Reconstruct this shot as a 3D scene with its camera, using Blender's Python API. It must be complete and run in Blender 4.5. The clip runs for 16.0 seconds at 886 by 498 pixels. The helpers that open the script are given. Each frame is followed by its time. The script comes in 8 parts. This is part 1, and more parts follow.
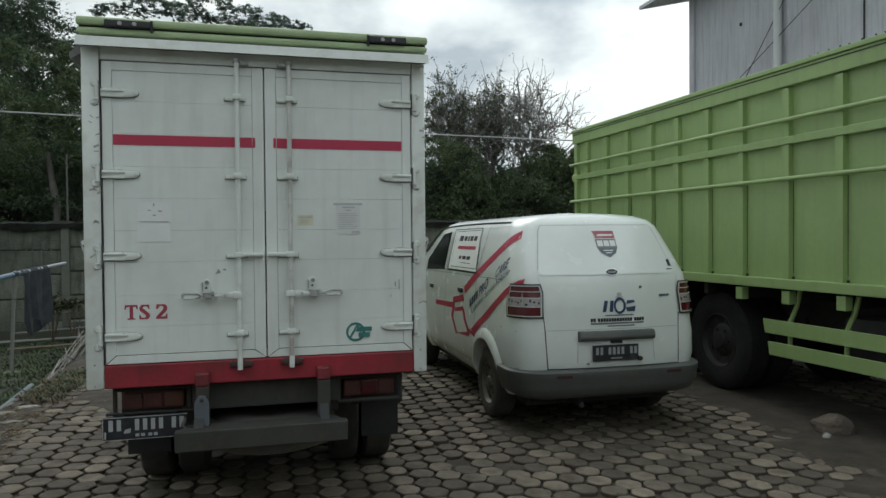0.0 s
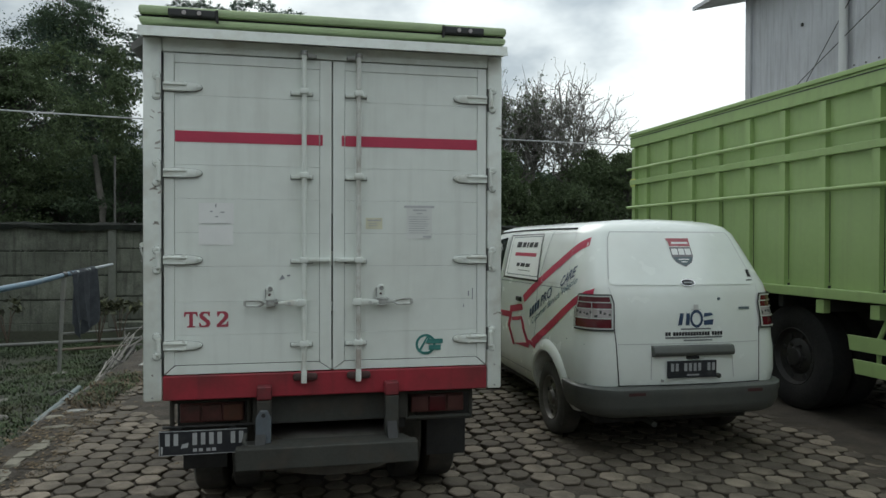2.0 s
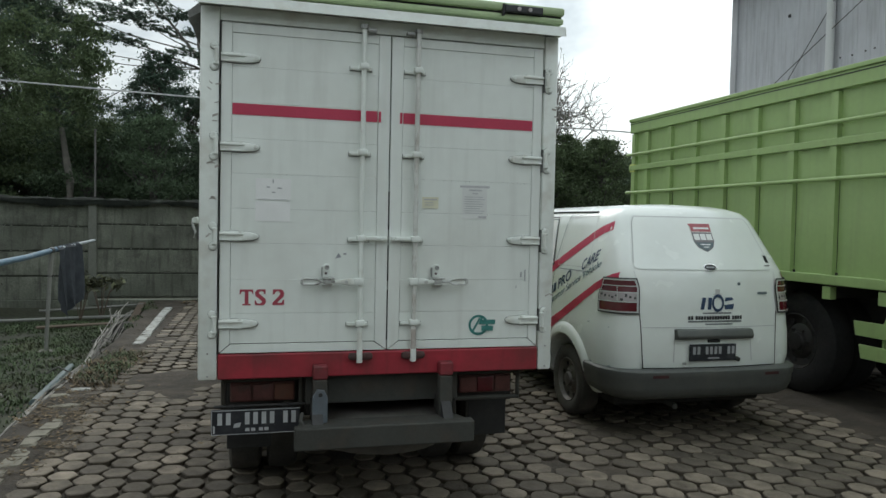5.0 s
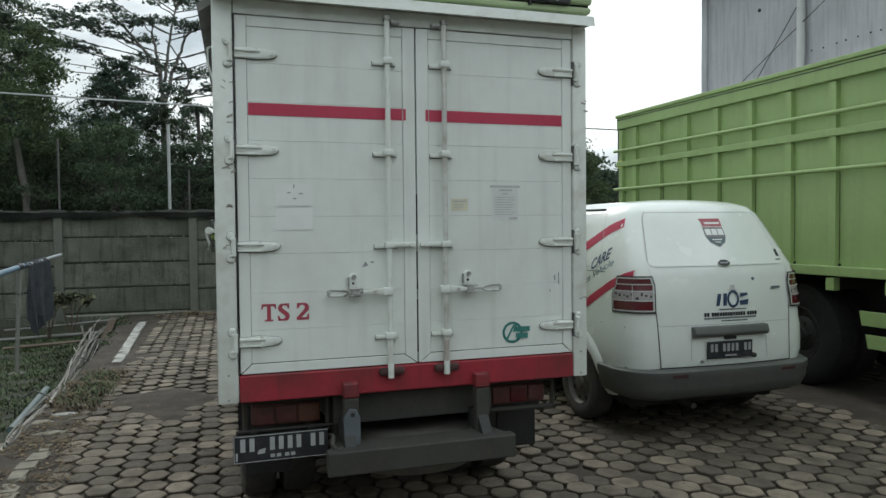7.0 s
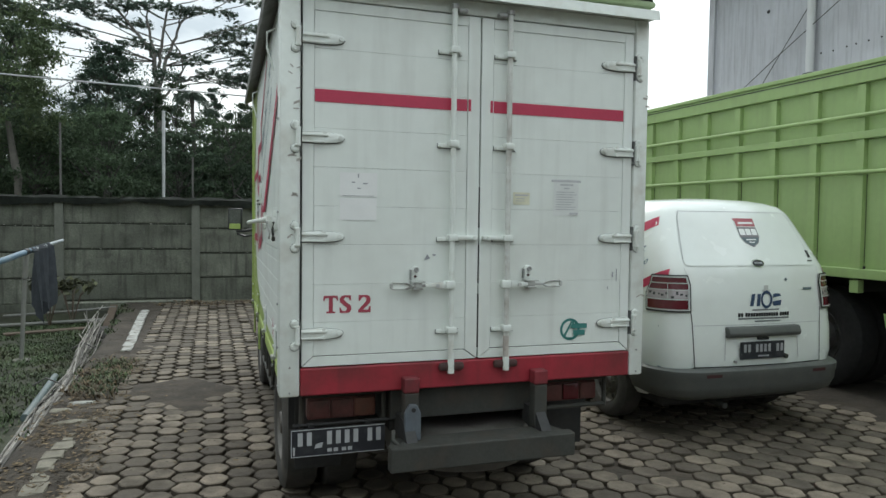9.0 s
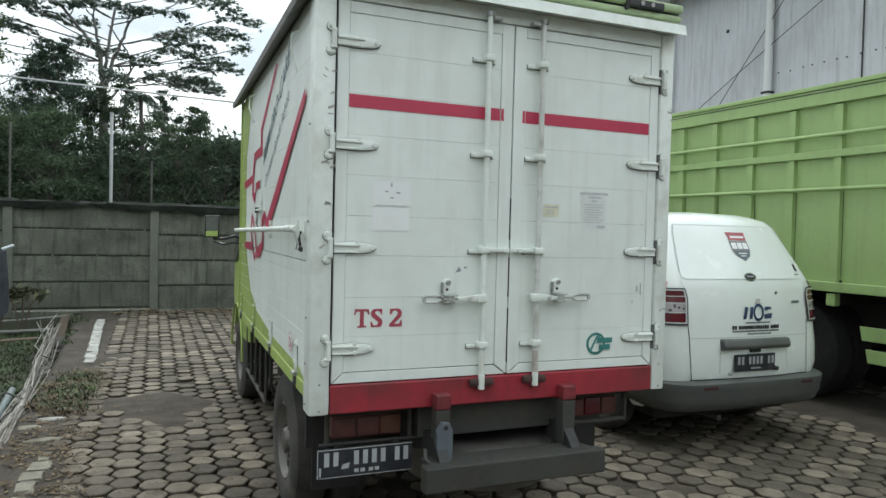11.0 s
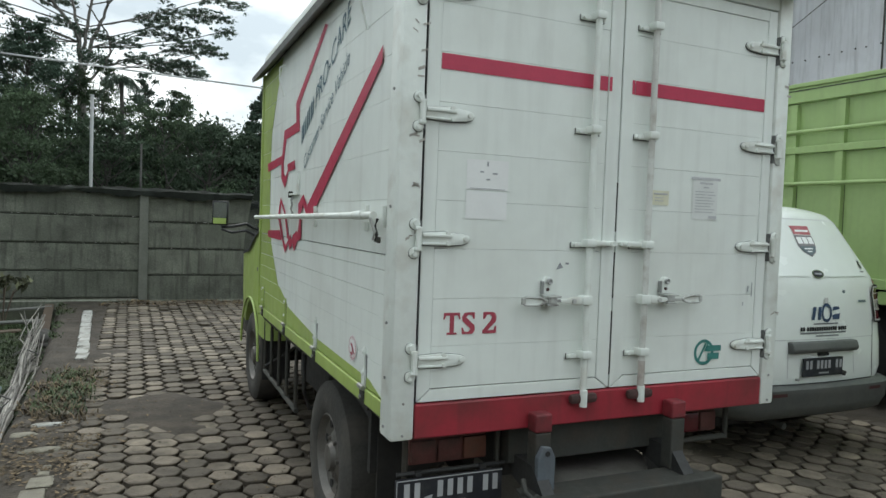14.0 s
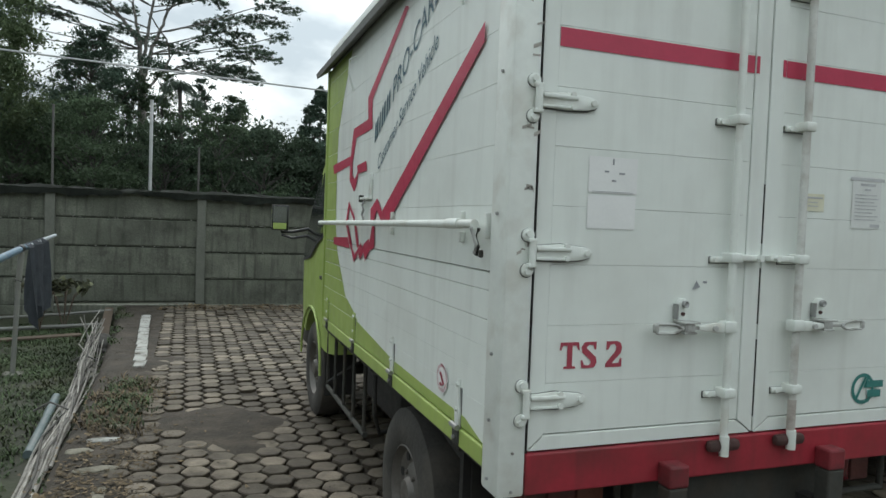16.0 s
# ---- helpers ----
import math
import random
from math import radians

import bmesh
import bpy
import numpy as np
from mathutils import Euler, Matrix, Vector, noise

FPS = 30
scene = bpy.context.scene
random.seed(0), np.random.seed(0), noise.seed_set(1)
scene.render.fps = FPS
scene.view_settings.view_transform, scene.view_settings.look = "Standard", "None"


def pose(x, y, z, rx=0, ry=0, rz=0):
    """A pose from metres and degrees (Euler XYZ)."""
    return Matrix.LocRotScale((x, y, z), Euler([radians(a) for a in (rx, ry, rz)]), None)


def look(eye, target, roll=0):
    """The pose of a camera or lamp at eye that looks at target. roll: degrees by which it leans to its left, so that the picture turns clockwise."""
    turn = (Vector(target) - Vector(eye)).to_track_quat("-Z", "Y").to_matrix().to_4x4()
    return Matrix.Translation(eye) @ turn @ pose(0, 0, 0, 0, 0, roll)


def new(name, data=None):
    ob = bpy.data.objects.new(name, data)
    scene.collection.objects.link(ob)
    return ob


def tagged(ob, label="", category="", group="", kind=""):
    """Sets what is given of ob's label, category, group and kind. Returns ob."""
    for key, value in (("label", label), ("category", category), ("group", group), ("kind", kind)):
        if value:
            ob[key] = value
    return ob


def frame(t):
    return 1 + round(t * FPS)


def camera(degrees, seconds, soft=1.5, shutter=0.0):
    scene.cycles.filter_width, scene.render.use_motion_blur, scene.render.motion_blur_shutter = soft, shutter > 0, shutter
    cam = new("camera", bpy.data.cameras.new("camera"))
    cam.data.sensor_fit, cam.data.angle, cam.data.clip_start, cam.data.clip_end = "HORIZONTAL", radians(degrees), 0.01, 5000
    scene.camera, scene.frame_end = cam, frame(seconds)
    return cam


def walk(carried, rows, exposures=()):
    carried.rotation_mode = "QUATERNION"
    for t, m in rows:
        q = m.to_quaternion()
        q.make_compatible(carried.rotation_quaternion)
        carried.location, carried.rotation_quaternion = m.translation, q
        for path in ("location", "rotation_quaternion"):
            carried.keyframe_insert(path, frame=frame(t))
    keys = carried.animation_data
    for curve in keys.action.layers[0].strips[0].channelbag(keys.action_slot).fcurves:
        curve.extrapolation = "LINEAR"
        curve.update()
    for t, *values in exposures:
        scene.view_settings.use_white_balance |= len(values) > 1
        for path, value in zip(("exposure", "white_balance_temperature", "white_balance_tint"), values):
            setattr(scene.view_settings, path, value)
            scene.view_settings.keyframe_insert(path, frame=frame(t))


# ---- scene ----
cam = camera(65.0, 16.0)
METRES, EYE, TILT, LEAN, TURN = 3.22, 1.6, 0.0, 0.0, -14.3
ROWS = [
    (0.0, 0.0, 0.0, 0.0, -0.01, -0.99, 0.51),
    (0.5, -0.0148, 0.0071, 0.0054, 2.82, -0.71, 1.38),
    (1.0, -0.026, 0.0255, 0.004, 2.5, -0.61, -0.53),
    (1.5, -0.0476, 0.0608, 0.003, 2.58, -0.78, -0.89),
    (2.0, -0.0714, 0.0873, 0.0012, 2.81, -0.55, -0.15),
    (2.5, -0.1006, 0.0889, -0.0015, 1.97, -1.25, -0.99),
    (3.0, -0.1337, 0.0862, -0.0001, 0.36, -2.39, -0.53),
    (3.5, -0.1643, 0.0778, -0.0028, -0.86, -1.78, -1.72),
    (4.0, -0.1858, 0.074, -0.0047, -2.21, -1.25, -1.61),
    (4.5, -0.2007, 0.0757, -0.0041, -1.37, -1.97, -1.22),
    (5.0, -0.2172, 0.0905, -0.0036, -0.04, -1.98, -1.19),
    (7.5, -0.3499, 0.1595, -0.0021, -3.86, -1.72, 0.28),
    (8.0, -0.3807, 0.1527, -0.0033, -4.29, -2.21, -0.72),
    (8.5, -0.4016, 0.1603, -0.0041, -3.75, -2.32, -1.13),
    (9.0, -0.4252, 0.1833, -0.0035, -4.05, -2.29, -0.73),
    (11.5, -0.5598, 0.2309, -0.0021, -8.82, -1.41, -1.73),
    (12.0, -0.5737, 0.2489, -0.0048, -8.51, -1.77, -2.29),
    (12.5, -0.5847, 0.2926, -0.0058, -9.41, -1.65, -2.43),
    (13.0, -0.5952, 0.3358, -0.0033, -9.15, -0.89, -2.45),
    (13.5, -0.6146, 0.3697, -0.0058, -8.88, -2.22, -2.58),
    (14.0, -0.6534, 0.394, -0.0086, -10.0, -2.21, -2.09),
    (14.5, -0.6814, 0.4127, -0.0089, -9.53, -3.85, -1.3),
    (15.0, -0.6897, 0.4338, -0.0075, -8.77, -3.33, -1.33),
    (15.5, -0.6951, 0.4812, -0.0076, -7.58, -2.61, -2.41),
    (16.0, -0.6913, 0.5283, -0.0042, -5.98, -2.12, -2.16),
]
EXPOSURES = [(0.0, 0.41), (2.5, 0.48), (5.0, 0.62), (7.5, 0.76), (9.0, 0.98), (11.5, 1.24), (12.5, 1.21), (13.5, 1.08), (14.5, 1.01), (16.0, 0.89)]
walk(cam, [(t, pose(0, 0, EYE, TILT, LEAN, TURN) @ pose(METRES * x, METRES * y, METRES * z, 90 + pitch, roll, yaw)) for t, x, y, z, yaw, pitch, roll in ROWS],
     exposures=EXPOSURES)

# ---- world and light: an overcast sky ----
world = bpy.data.worlds.new("overcast_sky")
scene.world = world
world.use_nodes = True
wn, wl = world.node_tree.nodes, world.node_tree.links
wn.clear()
w_out = wn.new("ShaderNodeOutputWorld")
w_bg = wn.new("ShaderNodeBackground")
w_sky = wn.new("ShaderNodeTexSky")
w_sky.sky_type, w_sky.sun_disc = "NISHITA", False
w_sky.sun_elevation, w_sky.sun_rotation = radians(43), radians(-5)
w_tc = wn.new("ShaderNodeTexCoord")
w_map = wn.new("ShaderNodeMapping")
w_map.inputs["Scale"].default_value = (1.0, 1.0, 1.9)
w_map.inputs["Location"].default_value = (0.35, 0.1, 0.0)
w_noise = wn.new("ShaderNodeTexNoise")
w_noise.inputs["Scale"].default_value = 3.8
w_noise.inputs["Detail"].default_value = 5.0
w_noise.inputs["Roughness"].default_value = 0.52
w_ramp = wn.new("ShaderNodeValToRGB")
w_ramp.color_ramp.elements[0].position, w_ramp.color_ramp.elements[0].color = 0.40, (4.6, 5.35, 5.75, 1)
w_ramp.color_ramp.elements[1].position, w_ramp.color_ramp.elements[1].color = 0.62, (10.4, 11.2, 11.1, 1)
w_mix = wn.new("ShaderNodeMix")
w_mix.data_type = "RGBA"
w_mix.inputs[0].default_value = 0.93
wl.new(w_tc.outputs["Generated"], w_map.inputs["Vector"])
wl.new(w_map.outputs["Vector"], w_noise.inputs["Vector"])
wl.new(w_noise.outputs["Fac"], w_ramp.inputs["Fac"])
wl.new(w_sky.outputs["Color"], w_mix.inputs[6])
wl.new(w_ramp.outputs["Color"], w_mix.inputs[7])
# an overcast sky is brighter overhead than near the horizon
w_dot = wn.new("ShaderNodeVectorMath")
w_dot.operation = "DOT_PRODUCT"
w_dot.inputs[1].default_value = Vector((0.36, 0.12, 1.0)).normalized()
w_nrm = wn.new("ShaderNodeVectorMath")
w_nrm.operation = "NORMALIZE"
w_rng = wn.new("ShaderNodeMapRange")
w_rng.inputs[1].default_value, w_rng.inputs[2].default_value = 0.15, 0.85
w_rng.inputs[3].default_value, w_rng.inputs[4].default_value = 0.75, 1.31
w_mul = wn.new("ShaderNodeVectorMath")
w_mul.operation = "SCALE"
wl.new(w_tc.outputs["Generated"], w_nrm.inputs[0])
wl.new(w_nrm.outputs[0], w_dot.inputs[0])
wl.new(w_dot.outputs["Value"], w_rng.inputs[0])
wl.new(w_mix.outputs[2], w_mul.inputs[0])
wl.new(w_rng.outputs[0], w_mul.inputs["Scale"])
wl.new(w_mul.outputs[0], w_bg.inputs["Color"])
w_bg.inputs["Strength"].default_value = 0.081
wl.new(w_bg.outputs["Background"], w_out.inputs["Surface"])

sun_data = bpy.data.lights.new("sun", "SUN")
sun_data.energy, sun_data.angle, sun_data.color = 0.5, radians(35), (1.0, 0.97, 0.92)
sun = new("sun", sun_data)
sun.matrix_world = look((-1.5, 17, 16.0), (0, 0, 0))


# ---- materials ----
def mat(name, col, rough=0.5, metal=0.0, var=0.15, scale=2.0, bump=0.0, bscale=60.0, stain=None, rand=0.0, island=0.0, streak=None, coat=0.0, through_light=0.0, shift=1.0):
    """A painted or natural surface: two scales of noise on the colour, optional stains (colour, amount, scale),
    vertical streaks (colour, amount), variation from piece to piece, and fine relief."""
    m = bpy.data.materials.new(name)
    m.use_nodes = True
    n, l = m.node_tree.nodes, m.node_tree.links
    b = n["Principled BSDF"]
    b.inputs["Roughness"].default_value = rough
    b.inputs["Metallic"].default_value = metal
    if coat:
        b.inputs["Coat Weight"].default_value = coat
        b.inputs["Coat Roughness"].default_value = 0.15
    tc, oi = n.new("ShaderNodeTexCoord"), n.new("ShaderNodeObjectInfo")
    off = n.new("ShaderNodeVectorMath")
    off.operation = "MULTIPLY_ADD"
    comb = n.new("ShaderNodeCombineXYZ")
    for k in range(3):
        l.new(oi.outputs["Random"], comb.inputs[k])
    off.inputs[1].default_value = (37.0 * shift, 23.0 * shift, 11.0 * shift)
    l.new(comb.outputs[0], off.inputs[0])
    l.new(tc.outputs["Object"], off.inputs[2])
    vec = off.outputs[0]

    def noise_node(sc, det=4.0, v=None):
        t = n.new("ShaderNodeTexNoise")
        t.inputs["Scale"].default_value, t.inputs["Detail"].default_value = sc, det
        l.new(v or vec, t.inputs["Vector"])
        return t.outputs["Fac"]

    def remap(sock, a, b_, c, d):
        r = n.new("ShaderNodeMapRange")
        for i, x in enumerate((a, b_, c, d)):
            r.inputs[1 + i].default_value = x
        l.new(sock, r.inputs[0])
        return r.outputs[0]

    def skew(sock):
        """More dark pieces than light ones."""
        p = n.new("ShaderNodeMath")
        p.operation = "POWER"
        l.new(sock, p.inputs[0])
        p.inputs[1].default_value = 1.9
        return p.outputs[0]

    def mix(kind, fac, a, b_):
        x = n.new("ShaderNodeMix")
        x.data_type, x.blend_type = "RGBA", kind
        for sock, val in ((x.inputs[0], fac), (x.inputs[6], a), (x.inputs[7], b_)):
            if isinstance(val, (int, float)):
                sock.default_value = val
            elif isinstance(val, tuple):
                sock.default_value = (*val[:3], 1)
            else:
                l.new(val, sock)
        return x.outputs[2]

    def grey(sock):
        c = n.new("ShaderNodeCombineColor")
        for k in range(3):
            l.new(sock, c.inputs[k])
        return c.outputs[0]

    c = mix("MULTIPLY", 1.0, tuple(col), grey(remap(noise_node(scale), 0.25, 0.75, 1 - var, 1 + var)))
    c = mix("MULTIPLY", 1.0, c, grey(remap(noise_node(scale * 14, 3), 0.25, 0.75, 1 - var * 0.6, 1 + var * 0.6)))
    if rand:
        c = mix("MULTIPLY", 1.0, c, grey(remap(skew(oi.outputs["Random"]), 0, 1, 1 - rand, 1 + rand * 1.25)))
    if island:
        g = n.new("ShaderNodeNewGeometry")
        c = mix("MULTIPLY", 1.0, c, grey(remap(skew(g.outputs["Random Per Island"]), 0, 1, 1 - island, 1 + island * 1.25)))
    if stain:
        scol, amt, ssc = stain
        c = mix("MIX", remap(noise_node(ssc, 6), 0.50, 0.72, 0.0, amt), c, tuple(scol))
    if streak:
        scol, amt = streak
        mp = n.new("ShaderNodeMapping")
        mp.inputs["Scale"].default_value = (9.0, 9.0, 0.7)
        l.new(vec, mp.inputs["Vector"])
        c = mix("MIX", remap(noise_node(1.6, 5, mp.outputs[0]), 0.50, 0.78, 0.0, amt), c, tuple(scol))
    l.new(c, b.inputs["Base Color"])
    rg = remap(noise_node(scale * 5, 3), 0.2, 0.8, max(0.02, rough - 0.08), min(1.0, rough + 0.1))
    l.new(rg, b.inputs["Roughness"])
    if bump:
        bp = n.new("ShaderNodeBump")
        bp.inputs["Strength"].default_value, bp.inputs["Distance"].default_value = bump, 0.01
        l.new(noise_node(bscale, 4), bp.inputs["Height"])
        l.new(bp.outputs[0], b.inputs["Normal"])
    if through_light:
        tr, ms = n.new("ShaderNodeBsdfTranslucent"), n.new("ShaderNodeMixShader")
        l.new(c, tr.inputs["Color"])
        ms.inputs[0].default_value = through_light
        l.new(b.outputs[0], ms.inputs[1])
        l.new(tr.outputs[0], ms.inputs[2])
        l.new(ms.outputs[0], n["Material Output"].inputs["Surface"])
    return m


GRIME = (0.22, 0.20, 0.16)
M_WHITE = mat("white_truck_paint", (0.805, 0.845, 0.805), 0.42, var=0.03, scale=1.2, stain=((0.50, 0.49, 0.44), 0.26, 2.2), streak=(GRIME, 0.15), bump=0.04, bscale=9, shift=0.0)
M_WHITE_ST = mat("white_painted_steel", (0.775, 0.812, 0.77), 0.45, var=0.05, scale=3, stain=((0.42, 0.36, 0.28), 0.35, 9), bump=0.05, bscale=40)
M_VAN = mat("white_car_paint", (0.805, 0.845, 0.81), 0.22, var=0.02, scale=1, stain=((0.62, 0.61, 0.57), 0.25, 2.0), coat=0.6)
M_RED = mat("red_paint", (0.34, 0.030, 0.045), 0.45, var=0.12, scale=4, stain=((0.10, 0.032, 0.030), 0.75, 3), streak=((0.07, 0.03, 0.03), 0.45))
M_REDDULL = mat("dull_red_paint", (0.20, 0.026, 0.034), 0.55, var=0.2, scale=9, stain=((0.07, 0.03, 0.028), 0.6, 12))
M_FAINT = mat("faint_faded_print", (0.52, 0.53, 0.54), 0.6, var=0.15, scale=30)
M_GRIMY = mat("grimy_white_steel", (0.50, 0.51, 0.49), 0.5, metal=0.1, var=0.15, scale=9, stain=((0.11, 0.095, 0.075), 0.9, 22))
M_REDFILM = mat("red_sticker_film", (0.50, 0.04, 0.09), 0.4, var=0.07, scale=5)
M_GREEN = mat("lime_green_paint", (0.37, 0.48, 0.13), 0.42, var=0.06, scale=2, stain=((0.25, 0.30, 0.13), 0.35, 3), streak=((0.2, 0.22, 0.12), 0.2))
M_GTRUCK = mat("green_cargo_paint", (0.295, 0.415, 0.165), 0.40, var=0.06, scale=1.4, stain=((0.25, 0.36, 0.14), 0.35, 2.2), streak=((0.20, 0.22, 0.12), 0.28), bump=0.03, bscale=8)
M_GROOF = mat("pale_green_roof_edge", (0.42, 0.53, 0.30), 0.5, var=0.08, scale=4, stain=((0.25, 0.28, 0.2), 0.4, 6))
M_BLACKST = mat("black_chassis_steel", (0.030, 0.030, 0.030), 0.65, var=0.3, scale=5, stain=((0.055, 0.047, 0.038), 0.5, 6), bump=0.15, bscale=40)
M_GREYST = mat("grey_worn_steel", (0.046, 0.047, 0.041), 0.72, var=0.2, scale=6, stain=((0.075, 0.055, 0.04), 0.5, 8), bump=0.1, bscale=50)
M_TYRE = mat("dusty_tyre_rubber", (0.058, 0.055, 0.050), 0.85, var=0.25, scale=5, stain=((0.14, 0.122, 0.10), 0.65, 4), bump=0.3, bscale=45)
M_RUBBER = mat("black_rubber", (0.022, 0.022, 0.022), 0.7, var=0.2, scale=6, stain=((0.06, 0.052, 0.042), 0.35, 5))
# tyre and rim with the shade under the cargo truck put into their colours
M_TYRESHADE = mat("shade_darkened_tyre", (0.011, 0.011, 0.011), 0.85, var=0.25, scale=5, stain=((0.026, 0.024, 0.021), 0.4, 5), bump=0.3, bscale=45)
M_RIMSHADE = mat("shade_darkened_rim", (0.022, 0.021, 0.020), 0.6, var=0.25, scale=8, stain=((0.06, 0.05, 0.04), 0.5, 9))
M_SEALLT = mat("pale_window_seal", (0.50, 0.51, 0.51), 0.5, var=0.1)
M_RUSTY = mat("rust_stained_steel", (0.50, 0.46, 0.42), 0.6, var=0.15, scale=20, stain=((0.16, 0.09, 0.07), 0.9, 14))
M_RUSTRED = mat("rust_dark_keeper", (0.075, 0.035, 0.032), 0.75, var=0.3, scale=12, stain=((0.03, 0.026, 0.022), 0.7, 14))
M_REFLECT = mat("dull_reflector", (0.060, 0.020, 0.022), 0.4, var=0.1)
M_RIM = mat("dirty_steel_rim", (0.14, 0.132, 0.12), 0.5, metal=0.3, var=0.2, scale=8, stain=((0.09, 0.07, 0.055), 0.6, 9))
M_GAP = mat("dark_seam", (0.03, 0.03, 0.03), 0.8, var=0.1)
M_PLASTIC = mat("dark_grey_bumper_plastic", (0.098, 0.104, 0.098), 0.55, var=0.1, scale=4, stain=((0.13, 0.125, 0.11), 0.4, 4), bump=0.08, bscale=120)
M_BLACKPL = mat("black_plastic", (0.02, 0.021, 0.022), 0.4, var=0.1)
M_PLATE = mat("black_number_plate", (0.018, 0.02, 0.026), 0.45, var=0.2, scale=8, stain=((0.1, 0.1, 0.1), 0.3, 20))
M_PLATEMARK = mat("plate_white_paint", (0.42, 0.43, 0.44), 0.5, var=0.1, scale=20)
M_PAPER = mat("faded_white_sticker", (0.84, 0.85, 0.84), 0.6, var=0.03, scale=9)
M_INK = mat("faded_print", (0.30, 0.31, 0.33), 0.6, var=0.2, scale=30)
M_YELLOW = mat("yellow_label", (0.72, 0.71, 0.55), 0.6, var=0.1, scale=20)
M_TEAL = mat("teal_sticker", (0.05, 0.22, 0.20), 0.5, var=0.15, scale=20)
M_BLUEINK = mat("dark_blue_sticker", (0.040, 0.070, 0.135), 0.45, var=0.1, scale=12)
M_TEALINK = mat("dark_teal_sticker", (0.05, 0.125, 0.165), 0.45, var=0.1, scale=12)
M_SLATE = mat("grey_blue_sticker", (0.13, 0.17, 0.19), 0.45, var=0.1, scale=12)
M_BLACKINK = mat("black_sticker", (0.025, 0.025, 0.03), 0.45, var=0.1, scale=12)
M_LAMPRED = mat("red_lamp_lens", (0.115, 0.010, 0.017), 0.15, var=0.1, scale=10, coat=0.3)
M_LAMPDIRT = mat("dirty_red_lamp_lens", (0.13, 0.046, 0.040), 0.6, var=0.25, scale=14, stain=((0.05, 0.04, 0.032), 0.6, 12))
M_LAMPAMB = mat("amber_lamp_lens", (0.16, 0.062, 0.040), 0.6, var=0.2, scale=12, stain=((0.06, 0.05, 0.04), 0.5, 12))
M_LAMPCLR = mat("clear_lamp_lens", (0.40, 0.36, 0.36), 0.15, var=0.1, scale=10, coat=0.5)
M_CHROME = mat("chrome_trim", (0.62, 0.63, 0.64), 0.18, metal=0.9, var=0.05)
M_ZINC = mat("zinc_fittings", (0.36, 0.365, 0.36), 0.42, metal=0.45, var=0.12, scale=12, stain=((0.22, 0.16, 0.11), 0.5, 25))
M_MIRROR = mat("mirror_glass", (0.66, 0.68, 0.69), 0.03, metal=1.0, var=0.01)
M_FADERED = mat("faded_red_sticker", (0.46, 0.13, 0.15), 0.5, var=0.2, scale=9, stain=((0.75, 0.70, 0.70), 0.7, 9))
M_SILVER = mat("silver_lamp_trim", (0.52, 0.53, 0.52), 0.35, metal=0.2, var=0.1, scale=20)
M_RODDIRT = mat("rust_stained_white_rod", (0.66, 0.67, 0.64), 0.55, var=0.12, scale=9, stain=((0.32, 0.27, 0.22), 0.6, 14), streak=((0.30, 0.26, 0.22), 0.35))
# dark colour of the outlines and shadow strips added round the fittings
M_OUTLINE = mat("dark_edge_outline", (0.16, 0.165, 0.16), 0.8, var=0.3, scale=20, stain=((0.06, 0.055, 0.05), 0.7, 30))
M_WALL = mat("weathered_precast_concrete", (0.146, 0.154, 0.125), 0.9, var=0.46, scale=3.4, stain=((0.055, 0.062, 0.046), 0.75, 1.7), streak=((0.045, 0.048, 0.038), 0.85), rand=0.15, bump=0.6, bscale=22)
M_WALLJOINT = mat("dark_panel_joint", (0.030, 0.033, 0.024), 0.95, var=0.4, scale=14)
M_POST = mat("weathered_concrete_post", (0.155, 0.162, 0.138), 0.9, var=0.16, scale=2, stain=((0.08, 0.085, 0.07), 0.7, 2), bump=0.3, bscale=40)
M_STONE = mat("hexagonal_paving_stone", (0.148, 0.124, 0.095), 0.86, var=0.35, scale=9, stain=((0.066, 0.054, 0.038), 0.9, 5), rand=0.45, bump=0.35, bscale=60)
M_STONE_R = mat("hexagonal_paving_stone_field", (0.148, 0.124, 0.095), 0.86, var=0.35, scale=9, stain=((0.066, 0.054, 0.038), 0.9, 1.7), island=0.45, bump=0.35, bscale=60)
M_BED = mat("trodden_dirt", (0.053, 0.043, 0.032), 0.95, var=0.5, scale=5, stain=((0.034, 0.029, 0.022), 0.85, 2.6), bump=0.8, bscale=45)
M_SOIL = mat("garden_soil", (0.036, 0.038, 0.024), 0.95, var=0.3, scale=1.0, stain=((0.045, 0.06, 0.025), 0.7, 0.6), bump=0.7, bscale=18)
M_KERBW = mat("whitewashed_kerb", (0.37, 0.37, 0.345), 0.85, var=0.2, scale=5, stain=((0.13, 0.12, 0.095), 0.85, 7), bump=0.4, bscale=40)
M_KERB = mat("mossy_kerb_stone", (0.165, 0.158, 0.135), 0.9, var=0.2, scale=5, stain=((0.09, 0.09, 0.06), 0.7, 5), bump=0.4, bscale=40)
M_SHEET = mat("grey_white_corrugated_sheet", (0.56, 0.57, 0.60), 0.45, metal=0.1, var=0.05, scale=0.6, stain=((0.40, 0.40, 0.41), 0.5, 0.7), streak=((0.26, 0.26, 0.27), 0.5))
M_PVCBLUE = mat("blue_water_pipe", (0.11, 0.185, 0.25), 0.5, var=0.12, scale=6, stain=((0.3, 0.3, 0.28), 0.4, 8))
M_PVCGREY = mat("grey_pipe", (0.22, 0.22, 0.205), 0.6, var=0.15, scale=6, stain=((0.16, 0.14, 0.11), 0.5, 6))
